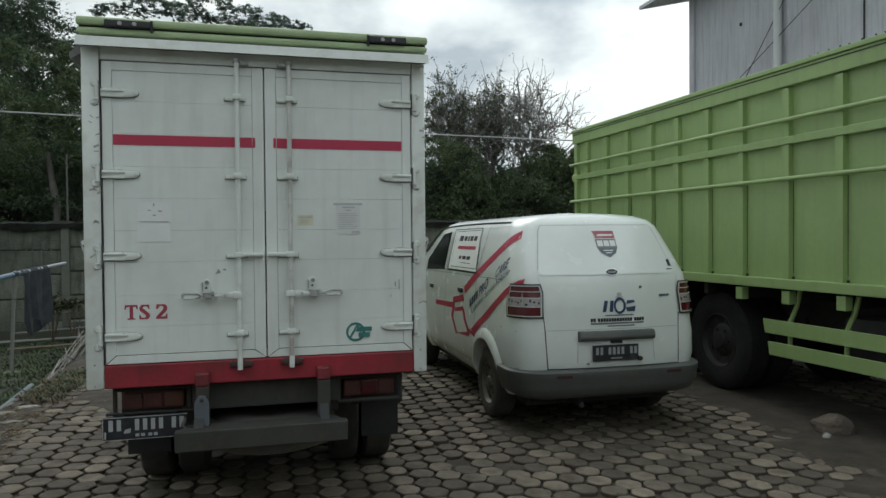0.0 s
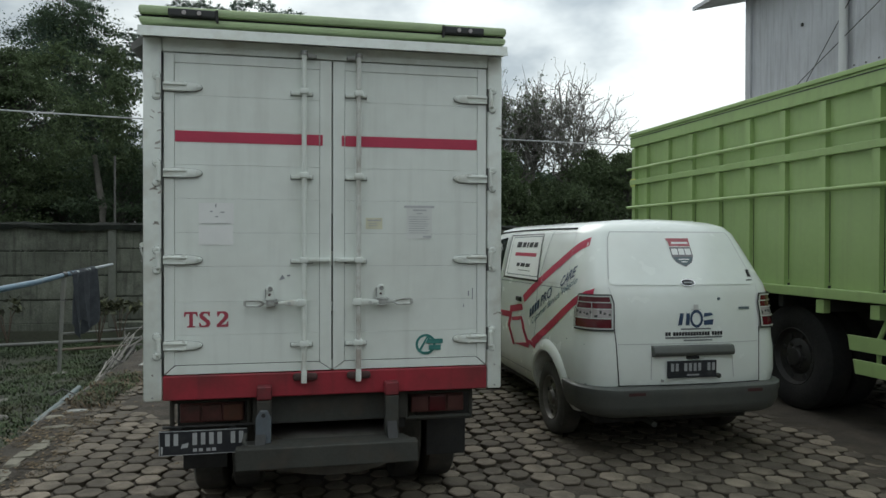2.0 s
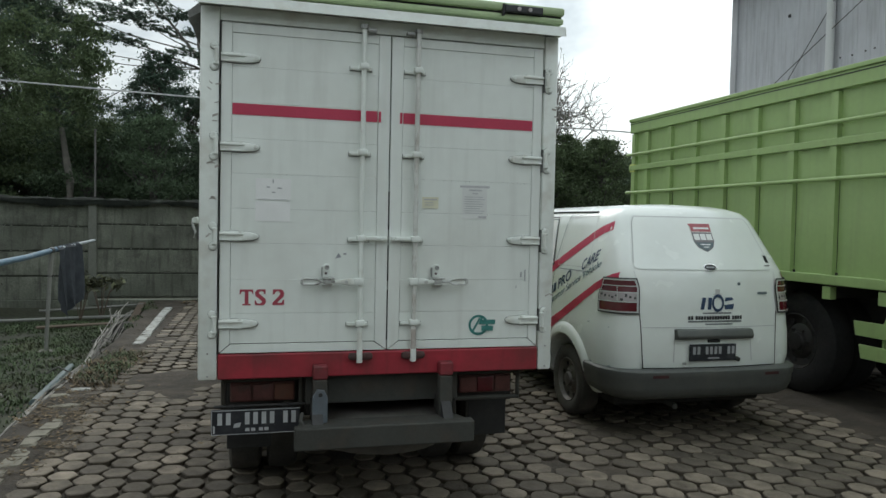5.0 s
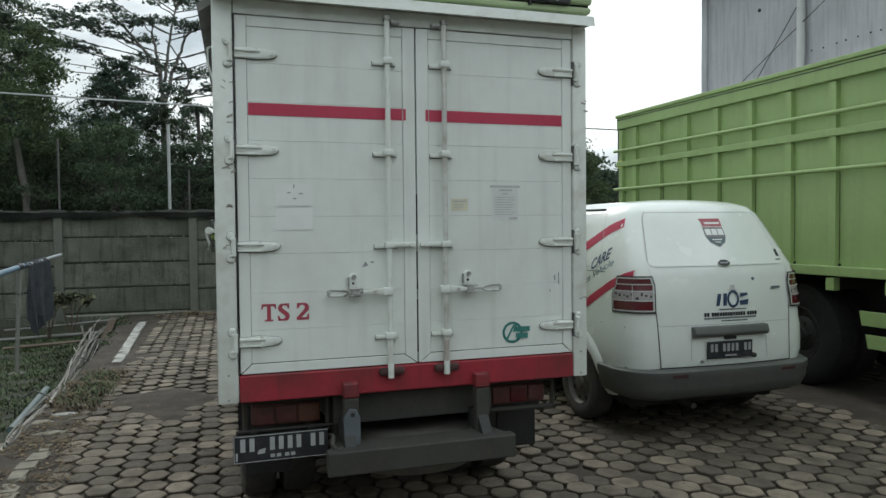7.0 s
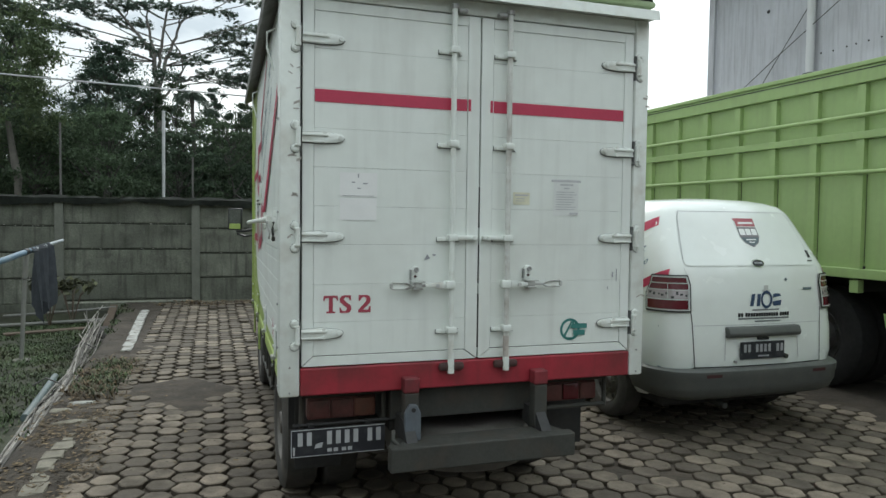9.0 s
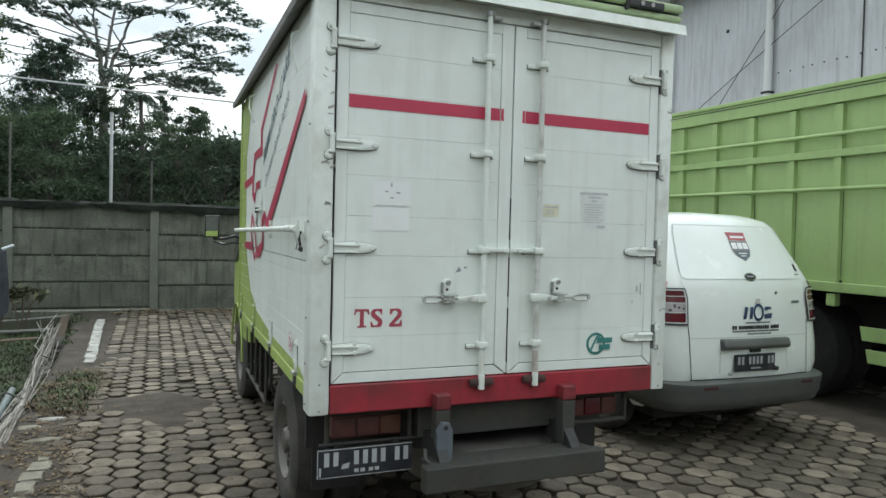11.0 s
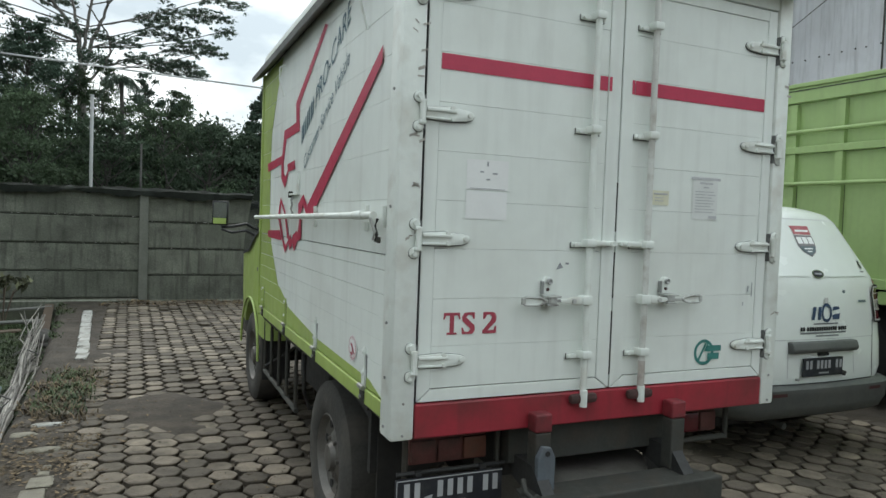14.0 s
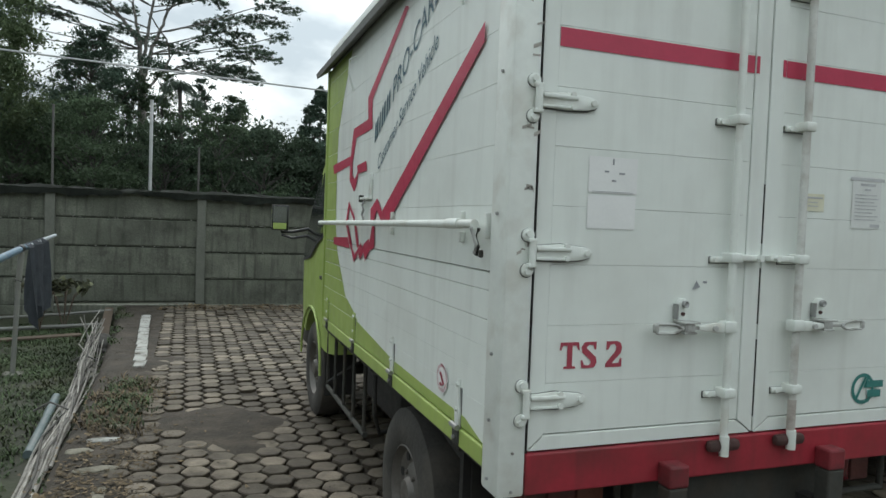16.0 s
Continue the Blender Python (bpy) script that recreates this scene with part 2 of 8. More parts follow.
M_RAG = mat("faded_blue_cloth", (0.085, 0.095, 0.110), 0.95, var=0.25, scale=8, bump=0.3, bscale=120)
M_EAVE = mat("weathered_eave_sheet", (0.20, 0.20, 0.19), 0.7, var=0.2, scale=4, stain=((0.08, 0.075, 0.065), 0.7, 6), bump=0.1, bscale=30)
M_SCRAPE = mat("grey_scrape", (0.40, 0.38, 0.34), 0.7, var=0.2, scale=30)
M_BAMBOO = mat("weathered_pale_stick", (0.20, 0.19, 0.17), 0.8, var=0.3, scale=5, stain=((0.10, 0.088, 0.070), 0.9, 7), rand=0.65)
M_WOOD = mat("weathered_plank", (0.115, 0.085, 0.063), 0.85, var=0.25, scale=6, stain=((0.08, 0.06, 0.045), 0.5, 6), bump=0.3, bscale=50)
M_BARK = mat("tree_bark", (0.068, 0.064, 0.058), 0.9, var=0.3, scale=2, bump=0.4, bscale=12)
M_JOINT = mat("dirt_caked_stone_edge", (0.060, 0.048, 0.034), 0.95, var=0.25, scale=8)
M_TWIG = mat("pale_grey_twigs", (0.19, 0.18, 0.165), 0.9, var=0.3, scale=2)
M_BARKPALE = mat("pale_tree_bark", (0.12, 0.112, 0.098), 0.9, var=0.3, scale=2, bump=0.4, bscale=12)
M_LEAF = mat("dark_green_foliage", (0.070, 0.106, 0.058), 0.8, var=0.25, scale=0.35, island=0.28, through_light=0.36)
M_LEAF2 = mat("olive_green_foliage", (0.084, 0.118, 0.055), 0.8, var=0.25, scale=0.35, island=0.28, through_light=0.36)
M_LEAFU = mat("fine_feathery_foliage", (0.130, 0.175, 0.138), 0.8, var=0.25, scale=0.35, island=0.35, through_light=0.7)
M_LEAF3 = mat("blue_green_foliage", (0.064, 0.102, 0.072), 0.8, var=0.25, scale=0.35, island=0.28, through_light=0.36)
# the low growth's shade, put into a darker leaf colour
M_LEAFSHADE = mat("shade_darkened_foliage", (0.060, 0.090, 0.056), 0.85, var=0.3, scale=0.35, island=0.28, through_light=0.36)
M_LETTER = mat("faded_red_lettering", (0.40, 0.065, 0.095), 0.5, var=0.12, scale=20)
M_GRASS = mat("rough_grass", (0.050, 0.078, 0.028), 0.7, var=0.5, scale=1.0, island=0.3, stain=((0.075, 0.060, 0.030), 0.6, 1.5))
M_WITHER = mat("withering_leaves", (0.080, 0.085, 0.045), 0.8, var=0.3, scale=2, island=0.6)
M_DRY = mat("dry_leaf_litter", (0.13, 0.095, 0.055), 0.85, var=0.3, scale=2, island=0.5)
M_CABLE = mat("pale_cable", (0.45, 0.46, 0.46), 0.6, var=0.1)
M_PIPEWHITE = mat("white_plastic_pipe", (0.70, 0.71, 0.71), 0.45, var=0.05, scale=3, stain=((0.5, 0.5, 0.48), 0.4, 3))
M_GALV = mat("white_pole_paint", (0.44, 0.45, 0.45), 0.5, var=0.08, scale=2, stain=((0.3, 0.3, 0.28), 0.4, 3))
M_WIRE = mat("rusty_wire", (0.10, 0.095, 0.09), 0.7, var=0.2)
M_GLASS = mat("dark_tinted_glass", (0.012, 0.014, 0.015), 0.06, var=0.05, coat=0.3)
M_NET = mat("black_shade_net", (0.024, 0.029, 0.023), 0.9, var=0.5, scale=7)


# ---- building helpers ----
def thing(name, base=(0, 0, 0), label="", category="", group="", kind=""):
    ob = new(name)
    ob.empty_display_size = 0.2
    ob.location = base
    return tagged(ob, label, category, group, kind)


def origin(ob):
    p = Vector((0, 0, 0))
    while ob:
        p += ob.location
        ob = ob.parent
    return p


STANCE = [None]    # how the thing being built stands in the yard, if askew


def part(name, bm, material, parent=None, label="", smooth=False):
    """Links a bmesh, built in world places, as one mesh object under a thing or a part."""
    if STANCE[0]:
        for v in bm.verts:
            v.co = STANCE[0](v.co)
    if parent:
        bmesh.ops.translate(bm, verts=bm.verts, vec=-origin(parent))
    me = bpy.data.meshes.new(name)
    bm.to_mesh(me)
    bm.free()
    for m in material if isinstance(material, (list, tuple)) else (material,):
        me.materials.append(m)
    if smooth:
        me.shade_smooth()
        me.set_sharp_from_angle(angle=radians(38))
    ob = new(name, me)
    ob.parent = parent
    return tagged(ob, label, kind="stuff" if name == "print" else "")


def solo(name, bm, material, base, label, category, group="", kind="", smooth=False):
    """A thing of one mesh, its origin at its base."""
    bmesh.ops.translate(bm, verts=bm.verts, vec=-Vector(base))
    ob = part(name, bm, material, None, "", smooth)
    ob.location = base
    return tagged(ob, label, category, group, kind)


def box(x0, x1, y0, y1, z0, z1, bevel=0.0, bm=None):
    bm = bm or bmesh.new()
    m = Matrix.LocRotScale(((x0 + x1) / 2, (y0 + y1) / 2, (z0 + z1) / 2), None, (abs(x1 - x0), abs(y1 - y0), abs(z1 - z0)))
    r = bmesh.ops.create_cube(bm, size=1.0, matrix=m)
    if bevel:
        es = list({e for v in r["verts"] for e in v.link_edges})
        bmesh.ops.bevel(bm, geom=es, offset=bevel, segments=2, affect="EDGES", profile=0.5)
    return bm


def rod(p0, p1, r, seg=10, r2=None, bm=None, caps=True):
    bm = bm or bmesh.new()
    p0, p1 = Vector(p0), Vector(p1)
    d = p1 - p0
    m = Matrix.Translation((p0 + p1) / 2) @ d.to_track_quat("Z", "Y").to_matrix().to_4x4()
    bmesh.ops.create_cone(bm, cap_ends=caps, segments=seg, radius1=r, radius2=r if r2 is None else r2, depth=d.length, matrix=m)
    return bm


def tube(pts, r, seg=8, bm=None, radii=None):
    """A round bar along a run of points."""
    bm = bm or bmesh.new()
    pts = [Vector(p) for p in pts]
    rings = []
    for i, p in enumerate(pts):
        d = (pts[min(i + 1, len(pts) - 1)] - pts[max(i - 1, 0)]).normalized()
        q = d.to_track_quat("Z", "Y")
        rr = radii[i] if radii else r
        rings.append([bm.verts.new(p + q @ Vector((rr * math.cos(a), rr * math.sin(a), 0))) for a in (2 * math.pi * k / seg for k in range(seg))])
    for a, b in zip(rings, rings[1:]):
        for k in range(seg):
            bm.faces.new((a[k], a[(k + 1) % seg], b[(k + 1) % seg], b[k]))
    bm.faces.new(rings[0][::-1])
    bm.faces.new(rings[-1])
    return bm


def prism(poly, axis, a, b, bevel=0.0, bm=None):
    """A flat outline in the two other axes (in order), drawn out from a to b along the axis."""
    bm = bm or bmesh.new()

    def put(p, t):
        return {"x": (t, *p), "y": (p[0], t, p[1]), "z": (*p, t)}[axis]
    va, vb = [bm.verts.new(put(p, a)) for p in poly], [bm.verts.new(put(p, b)) for p in poly]
    f0, f1 = bm.faces.new(va), bm.faces.new(vb[::-1])
    sides = [bm.faces.new((va[i], vb[i], vb[(i + 1) % len(poly)], va[(i + 1) % len(poly)])) for i in range(len(poly))]
    bmesh.ops.recalc_face_normals(bm, faces=[f0, f1, *sides])
    if bevel:
        bmesh.ops.bevel(bm, geom=list({e for f in (f0, f1, *sides) for e in f.edges}), offset=bevel, segments=2, affect="EDGES", profile=0.5)
    return bm


def lathe(profile, centre, axis="x", seg=32, bm=None, capped=True):
    """Turns (offset along axis, radius) pairs about an axis through centre."""
    bm = bm or bmesh.new()
    c = Vector(centre)
    rings = []
    for o, r in profile:
        ring = []
        for k in range(seg):
            a = 2 * math.pi * k / seg
            u, v = r * math.cos(a), r * math.sin(a)
            ring.append(bm.verts.new(c + (Vector((o, u, v)) if axis == "x" else Vector((u, o, v)) if axis == "y" else Vector((u, v, o)))))
        rings.append(ring)
    for a, b in zip(rings, rings[1:]):
        for k in range(seg):
            bm.faces.new((a[k], a[(k + 1) % seg], b[(k + 1) % seg], b[k]))
    if capped:
        bm.faces.new(rings[0])
        bm.faces.new(rings[-1])
    bmesh.ops.recalc_face_normals(bm, faces=bm.faces)
    return bm


def carve(ob, cutters):
    """Cuts solids out of ob and keeps the result as its plain mesh."""
    for bm in cutters:
        me = bpy.data.meshes.new("cutter")
        bmesh.ops.translate(bm, verts=bm.verts, vec=-origin(ob))
        bm.to_mesh(me)
        bm.free()
        cut = bpy.data.objects.new("cutter", me)
        scene.collection.objects.link(cut)
        cut.location = origin(ob)
        md = ob.modifiers.new("cut", "BOOLEAN")
        md.operation, md.object, md.solver = "DIFFERENCE", cut, "EXACT"
        bpy.context.view_layer.update()
        done = bpy.data.meshes.new_from_object(ob.evaluated_get(bpy.context.evaluated_depsgraph_get()))
        ob.modifiers.clear()
        ob.data = done
        bpy.data.objects.remove(cut)


def wheel(parent, centre, r, w, rim_r, side=-1, name="wheel", tyre=None, steel=None):
    """A wheel whose outer face looks to side (-1: towards -x)."""
    h, stance = w / 2, STANCE[0]
    centre = stance(Vector(centre)) if stance else centre
    STANCE[0] = None
    prof = [(-h * 0.8, rim_r * 0.96), (-h * 0.98, rim_r + 0.02), (-h, (r + rim_r) / 2), (-h * 0.93, r * 0.93), (-h * 0.78, r * 0.985), (-h * 0.4, r),
            (0, r * 1.002), (h * 0.4, r), (h * 0.78, r * 0.985), (h * 0.93, r * 0.93), (h, (r + rim_r) / 2), (h * 0.98, rim_r + 0.02), (h * 0.8, rim_r * 0.96)]
    hub = part(name, lathe(prof, centre, capped=False), tyre or M_TYRE, parent, "black rubber tyre" if tyre else "dusty black rubber tyre", smooth=True)
    c = Vector(centre)
    s = side
    rp = [(s * h * 0.86, rim_r * 1.0), (s * h * 0.90, rim_r * 0.97), (s * h * 0.55, rim_r * 0.88), (s * h * 0.42, rim_r * 0.62), (s * h * 0.60, rim_r * 0.50),
          (s * h * 0.66, rim_r * 0.34), (s * h * 0.9, rim_r * 0.28), (s * h * 0.95, rim_r * 0.1), (s * h * 0.95, 0.004)]
    part("rim", lathe(rp, centre, seg=28, capped=False), steel or M_RIM, hub, "dirty grey steel rim", smooth=True)
    for k in range(8):
        a = math.pi / 4 * k + 0.3
        p = c + Vector((s * h * 0.49, rim_r * 0.75 * math.cos(a), rim_r * 0.75 * math.sin(a)))
        part("rim_slot", rod(p, p + Vector((s * h * 0.06, 0, 0)), rim_r * 0.10, 8), M_GAP, hub)
    for k in range(6):
        a = math.pi / 3 * k
        p = c + Vector((s * h * 0.60, rim_r * 0.43 * math.cos(a), rim_r * 0.43 * math.sin(a)))
        part("wheel_nut", rod(p, p + Vector((s * h * 0.16, 0, 0)), rim_r * 0.055, 6), steel or M_RIM, hub)
    STANCE[0] = stance
    return hub


def text_bm(body, size, spacing=1.0, bold=0.0, shear=0.0):
    """Letters in the built-in font, as flat faces in the xy plane, from (0, 0) to the right."""
    cu = bpy.data.curves.new("letters", "FONT")
    cu.body, cu.size, cu.space_character, cu.offset, cu.shear = body, size, spacing, bold, shear
    cu.resolution_u = 3
    ob = bpy.data.objects.new("letters", cu)
    me = bpy.data.meshes.new_from_object(ob)
    bm = bmesh.new()
    bm.from_mesh(me)
    bpy.data.objects.remove(ob)
    return bm


def words(name, body, size, width, bold, fn, material, parent, label=""):
    """Readable letters, each a mesh of its own, the whole as wide as given, laid down by fn."""
    def right(text):
        bm = text_bm(text, size, 1.0, bold)
        r = max((v.co.x for v in bm.verts), default=0.0)
        bm.free()
        return r
    k = width / right(body)
    for i, ch in enumerate(body):
        if ch == " ":
            continue
        bm = text_bm(ch, size, 1.0, bold)
        own = max(v.co.x for v in bm.verts)
        off = right(body[:i + 1]) - own
        for v in bm.verts:
            v.co.x = (v.co.x + off) * k
        part(name, remap_flat(bm, fn), material, parent, label)


def pieces(name, polys, fn, material, parent, label="", cuts=()):
    """Flat outlines, each a mesh of its own."""
    for p in polys:
        part(name, flat([p], fn, cuts), material, parent, label)


def remap_flat(bm, fn):
    for v in bm.verts:
        v.co = Vector(fn(v.co.x, v.co.y))
    return bm


def flat(polys, fn, cuts=(), across=()):
    """Flat outlines in two coordinates, cut along the second one (and across) at the given values and laid onto a surface by fn."""
    bm = bmesh.new()
    for poly in polys:
        bm.faces.new([bm.verts.new((p[0], p[1], 0)) for p in poly])
    for c in cuts:
        bmesh.ops.bisect_plane(bm, geom=bm.verts[:] + bm.edges[:] + bm.faces[:], plane_co=(0, c, 0), plane_no=(0, 1, 0))
    for c in across:
        bmesh.ops.bisect_plane(bm, geom=bm.verts[:] + bm.edges[:] + bm.faces[:], plane_co=(c, 0, 0), plane_no=(1, 0, 0))
    return remap_flat(bm, fn)


def bar(x0, x1, z0, z1):
    return [(x0, z0), (x1, z0), (x1, z1), (x0, z1)]


def band(p, q, w0, w1=None):
    """A strip between two points, w0 high at p and w1 at q (upright)."""
    w1 = w0 if w1 is None else w1
    return [(p[0], p[1] - w0 / 2), (q[0], q[1] - w1 / 2), (q[0], q[1] + w1 / 2), (p[0], p[1] + w0 / 2)]


# ---- ground ----
def yard_edge(y):
    """Where the paved yard ends in a low bank above the sunken garden."""
    return -2.46 - 0.0043 * max(0.0, y - 7.0) ** 2


def ground_z(x, y):
    """The height of the bare ground: a hollow bed under the paving, a slightly lower rough garden beside it."""
    inside = x > yard_edge(y) and y < 15.0
    n1 = noise.noise(Vector((x * 0.5, y * 0.5, 0))) * 0.05 + noise.noise(Vector((x * 2.3, y * 2.3, 3))) * 0.02
    if inside:
        return -0.27
    if y < 15.0:
        return -0.265 + n1 * min(1.0, max(0.0, -2.5 - x) * 2.0)
    return -0.05 + n1 * 0.4


def ground_sheet():
    def steps(lo, hi, fine_lo, fine_hi, d):
        a = list(np.arange(fine_lo, fine_hi + 1e-6, d))
        s, x = d, fine_hi
        while x < hi:
            s *= 1.35
            x += s
            a.append(min(x, hi))
        s, x = d, fine_lo
        while x > lo:
            s *= 1.35
            x -= s
            a.insert(0, max(x, lo))
        return a
    xs, ys = steps(-600, 600, -7.0, -2.0, 0.12), steps(-600, 900, 2.0, 16.0, 0.16)
    verts = [(x, y, ground_z(x, y)) for y in ys for x in xs]
    n = len(xs)
    faces = [(j * n + i, j * n + i + 1, (j + 1) * n + i + 1, (j + 1) * n + i) for j in range(len(ys) - 1) for i in range(n - 1)]
    me = bpy.data.meshes.new("ground")
    me.from_pydata(verts, [], faces)
    me.materials.append(M_SOIL)
    me.shade_smooth()
    return tagged(new("ground", me), "dark damp garden soil with moss and weeds", "ground", kind="structure")


ground = ground_sheet()


def bare(x, y):
    """How far dirt has covered the paving (0: clean, 1: buried), with the van's shade put in as dirt."""
    v = 0.5 + 0.8 * noise.noise(Vector((x * 0.55 + 3.1, y * 0.45, 7))) + 0.25 * noise.noise(Vector((x * 1.9, y * 1.9, 2)))
    v -= 0.10
    v += 0.16 * noise.noise(Vector((x * 4.3, y * 4.3, 9)))
    v += 1.15 * math.exp(-(((x + 1.40) / 0.56) ** 2 + ((y - 7.75) / 0.66) ** 2))
    v -= 0.10 * min(1.0, max(0.0, x - 0.8))
    v -= 0.55 * math.exp(-(((x + 0.9) / 0.95) ** 4 + ((y - 4.3) / 2.1) ** 4))
    v += 0.34 * math.exp(-(((x - 5.1) / 1.0) ** 2 + ((y - 4.5) / 1.3) ** 2))
    v += (0.42 if y < 9.7 else 0.10) * math.exp(-(((x + 2.22) / 0.16) ** 2))
    # dark dirt under the van, put in for the van's shade
    v += 0.55 * math.exp(-(((x - 2.75) / 0.85) ** 2 + ((y - 5.3) / 0.75) ** 4))
    v += 0.35 * math.exp(-(((x - 4.9) / 0.6) ** 2 + ((y - 6.0) / 1.2) ** 2))
    return v


def bed_sheet():
    xs, ys = np.arange(-2.60, 9.45, 0.07), np.arange(-4.0, 15.05, 0.07)
    verts, n = [], len(xs)
    for y in ys:
        e = yard_edge(y) + 0.03 * noise.noise(Vector((y * 3.1, 4, 0)))
        for x in list(xs):
            if x < -2.39:
                k = int(round((x - xs[0]) / 0.07))
                verts.append(((e - 0.10, y, -0.34), (e - 0.05, y, -0.10 + 0.03 * noise.noise(Vector((y * 6, 1, 5)))), (e, y, -0.022))[k] if k < 3 else (e + 0.04, y, -0.004))
                continue
            b = bare(x, y)
            verts.append((x, y, -0.030 + 0.031 * min(1, max(0, (b - 0.36) / 0.44)) + 0.007 * noise.noise(Vector((x * 6, y * 6, 1)))))
    faces = [(j * n + i, j * n + i + 1, (j + 1) * n + i + 1, (j + 1) * n + i) for j in range(len(ys) - 1) for i in range(n - 1)]
    me = bpy.data.meshes.new("pavement")
    me.from_pydata(verts, [], faces)
    me.materials.append(M_BED)
    me.shade_smooth()
    return tagged(new("pavement", me), "dirt-filled yard paving of worn grey hexagonal stones", "paving", kind="structure")


pavement = bed_sheet()

# ---- boundary wall of precast panels ----
WALL_Y = 15.12
wall_north = thing("wall_north", (0, WALL_Y, 0), "weathered grey precast concrete boundary wall with dark stains", "wall", kind="structure")


def shared(name, bm, material):
    me = bpy.data.meshes.new(name)
    bm.to_mesh(me)
    bm.free()
    me.materials.append(material)
    return me


def rough_panel(seed):
    """A cast slab with uneven, chipped long edges."""
    rp = random.Random(seed)
    bm = bmesh.new()
    rings, n = [], 40
    for i in range(n + 1):
        x = -1.12 + 2.24 * i / n
        lo, hi = 0.004 + abs(rp.gauss(0, 0.006)), 0.466 - abs(rp.gauss(0, 0.007))
        c = 0.010 + rp.uniform(0, 0.008)
        rings.append([bm.verts.new((x, y, z)) for y, z in ((-0.024, lo + c), (-0.024, hi - c), (-0.012, hi), (0.012, hi), (0.024, hi - c), (0.024, lo + c), (0.012, lo), (-0.012, lo))])
    for a, b in zip(rings, rings[1:]):
        for k in range(8):
            bm.faces.new((a[k], b[k], b[(k + 1) % 8], a[(k + 1) % 8]))
    bm.faces.new(rings[0])
    bm.faces.new(rings[-1])
    bmesh.ops.recalc_face_normals(bm, faces=bm.faces)
    return bm


panel_mes = [shared("panel", rough_panel(60 + k), M_WALL) for k in range(6)]
post_me = shared("post", box(-0.074, 0.074, -0.085, 0.075, -0.1, 1.93, 0.012), M_POST)
part("plinth", box(-21.0, 8.8, WALL_Y - 0.06, WALL_Y + 0.06, -0.45, 0.002, 0.01), M_WALL, wall_north, "rough concrete footing")
lime = bmesh.new()
rc = random.Random(14)
for i in range(-8, 5):
    px, rise = -1.48 + 2.335 * i, (0.048 if i == -1 else -0.026 if i == 0 else rc.uniform(-0.03, 0.05))
    p = new("post", post_me)
    p.parent, p.location = wall_north, (px, 0, 0)
    for k in range(4):
        q = new("panel", panel_mes[random.randrange(6)])
        q.parent, q.location = wall_north, (px + 1.168, random.uniform(-0.006, 0.006), k * 0.474 + rise)
        q.rotation_euler = (random.uniform(-0.008, 0.008), random.uniform(-0.002, 0.002), 0)
    # dark strips that fill the joints and cover the panels' chamfers
    for k in range(5):
        zj = k * 0.474 + rise - 0.002
        seam = bmesh.new()
        lips = [[seam.verts.new((px + 0.075 + 2.185 * j / 30, WALL_Y + yy, zj + sg * (0.010 + abs(rc.gauss(0, 0.0035))))) for yy, sg in ((-0.0215, -1), (-0.0215, 1), (0.0, 1), (0.0, -1))] for j in range(31)]
        for a, b in zip(lips, lips[1:]):
            for c in range(4):
                seam.faces.new((a[c], a[(c + 1) % 4], b[(c + 1) % 4], b[c]))
        part("joint", seam, M_WALLJOINT, wall_north)
    # crumbs of pale mortar left along the upper joints
    for k in range(26):
        x, z, w = px + rc.uniform(0.1, 2.2), rise + 0.474 * rc.choice((2, 3, 3)) + rc.uniform(-0.006, 0.012), rc.uniform(0.008, 0.035)
        box(x, x + w, WALL_Y - 0.030, WALL_Y - 0.02, z, z + rc.uniform(0.005, 0.012), 0.0, lime)
part("mortar", lime, mat("pale_mortar", (0.30, 0.30, 0.27), 0.9, var=0.3, scale=12), wall_north, "pale crumbs of mortar")

# unseen plain walls, added behind and beside the yard to cut low skylight
wall_south = solo("wall_south", box(-40.0, 9.4, -9.2, -9.0, -0.1, 4.2), M_WALL, (0, -9.1, -0.1), "plain grey wall added out of view to block low skylight", "wall", kind="structure")

wall_west = solo("wall_west", box(-9.2, -9.0, -8.9, 14.9, -0.3, 3.2), M_WALL, (-9.1, 3, -0.3), "plain grey wall added out of view to block light from the left", "wall", kind="structure")

# ---- metal warehouse ----
WX, WY1 = 9.5, 14.08
hall = thing("warehouse", (WX + 6, 4, 0), "grey-white corrugated metal warehouse with streaked walls", "building")


def corrugated(x, y0, y1, z0, z1, pitch=0.30, depth=0.014):
    bm = bmesh.new()
    prof, y = [], y0
    while y < y1:
        for f, d in ((0.0, 0.0), (0.62, 0.0), (0.72, 1.0), (0.90, 1.0)):
            if y + f * pitch < y1:
                prof.append((y + f * pitch, d * depth))
        y += pitch
    prof.append((y1, 0))
    runs = []
    for d0 in (0.0, 0.012):
        runs.append([[bm.verts.new((x - d + d0, yy, z)) for yy, d in prof] for z in (z0, z1)])
    (lo, hi), (lo2, hi2) = runs
    for i in range(len(prof) - 1):
        bm.faces.new((lo[i], lo[i + 1], hi[i + 1], hi[i]))
        bm.faces.new((lo2[i], hi2[i], hi2[i + 1], lo2[i + 1]))
        bm.faces.new((hi[i], hi[i + 1], hi2[i + 1], hi2[i]))
    bmesh.ops.recalc_face_normals(bm, faces=bm.faces)
    return bm


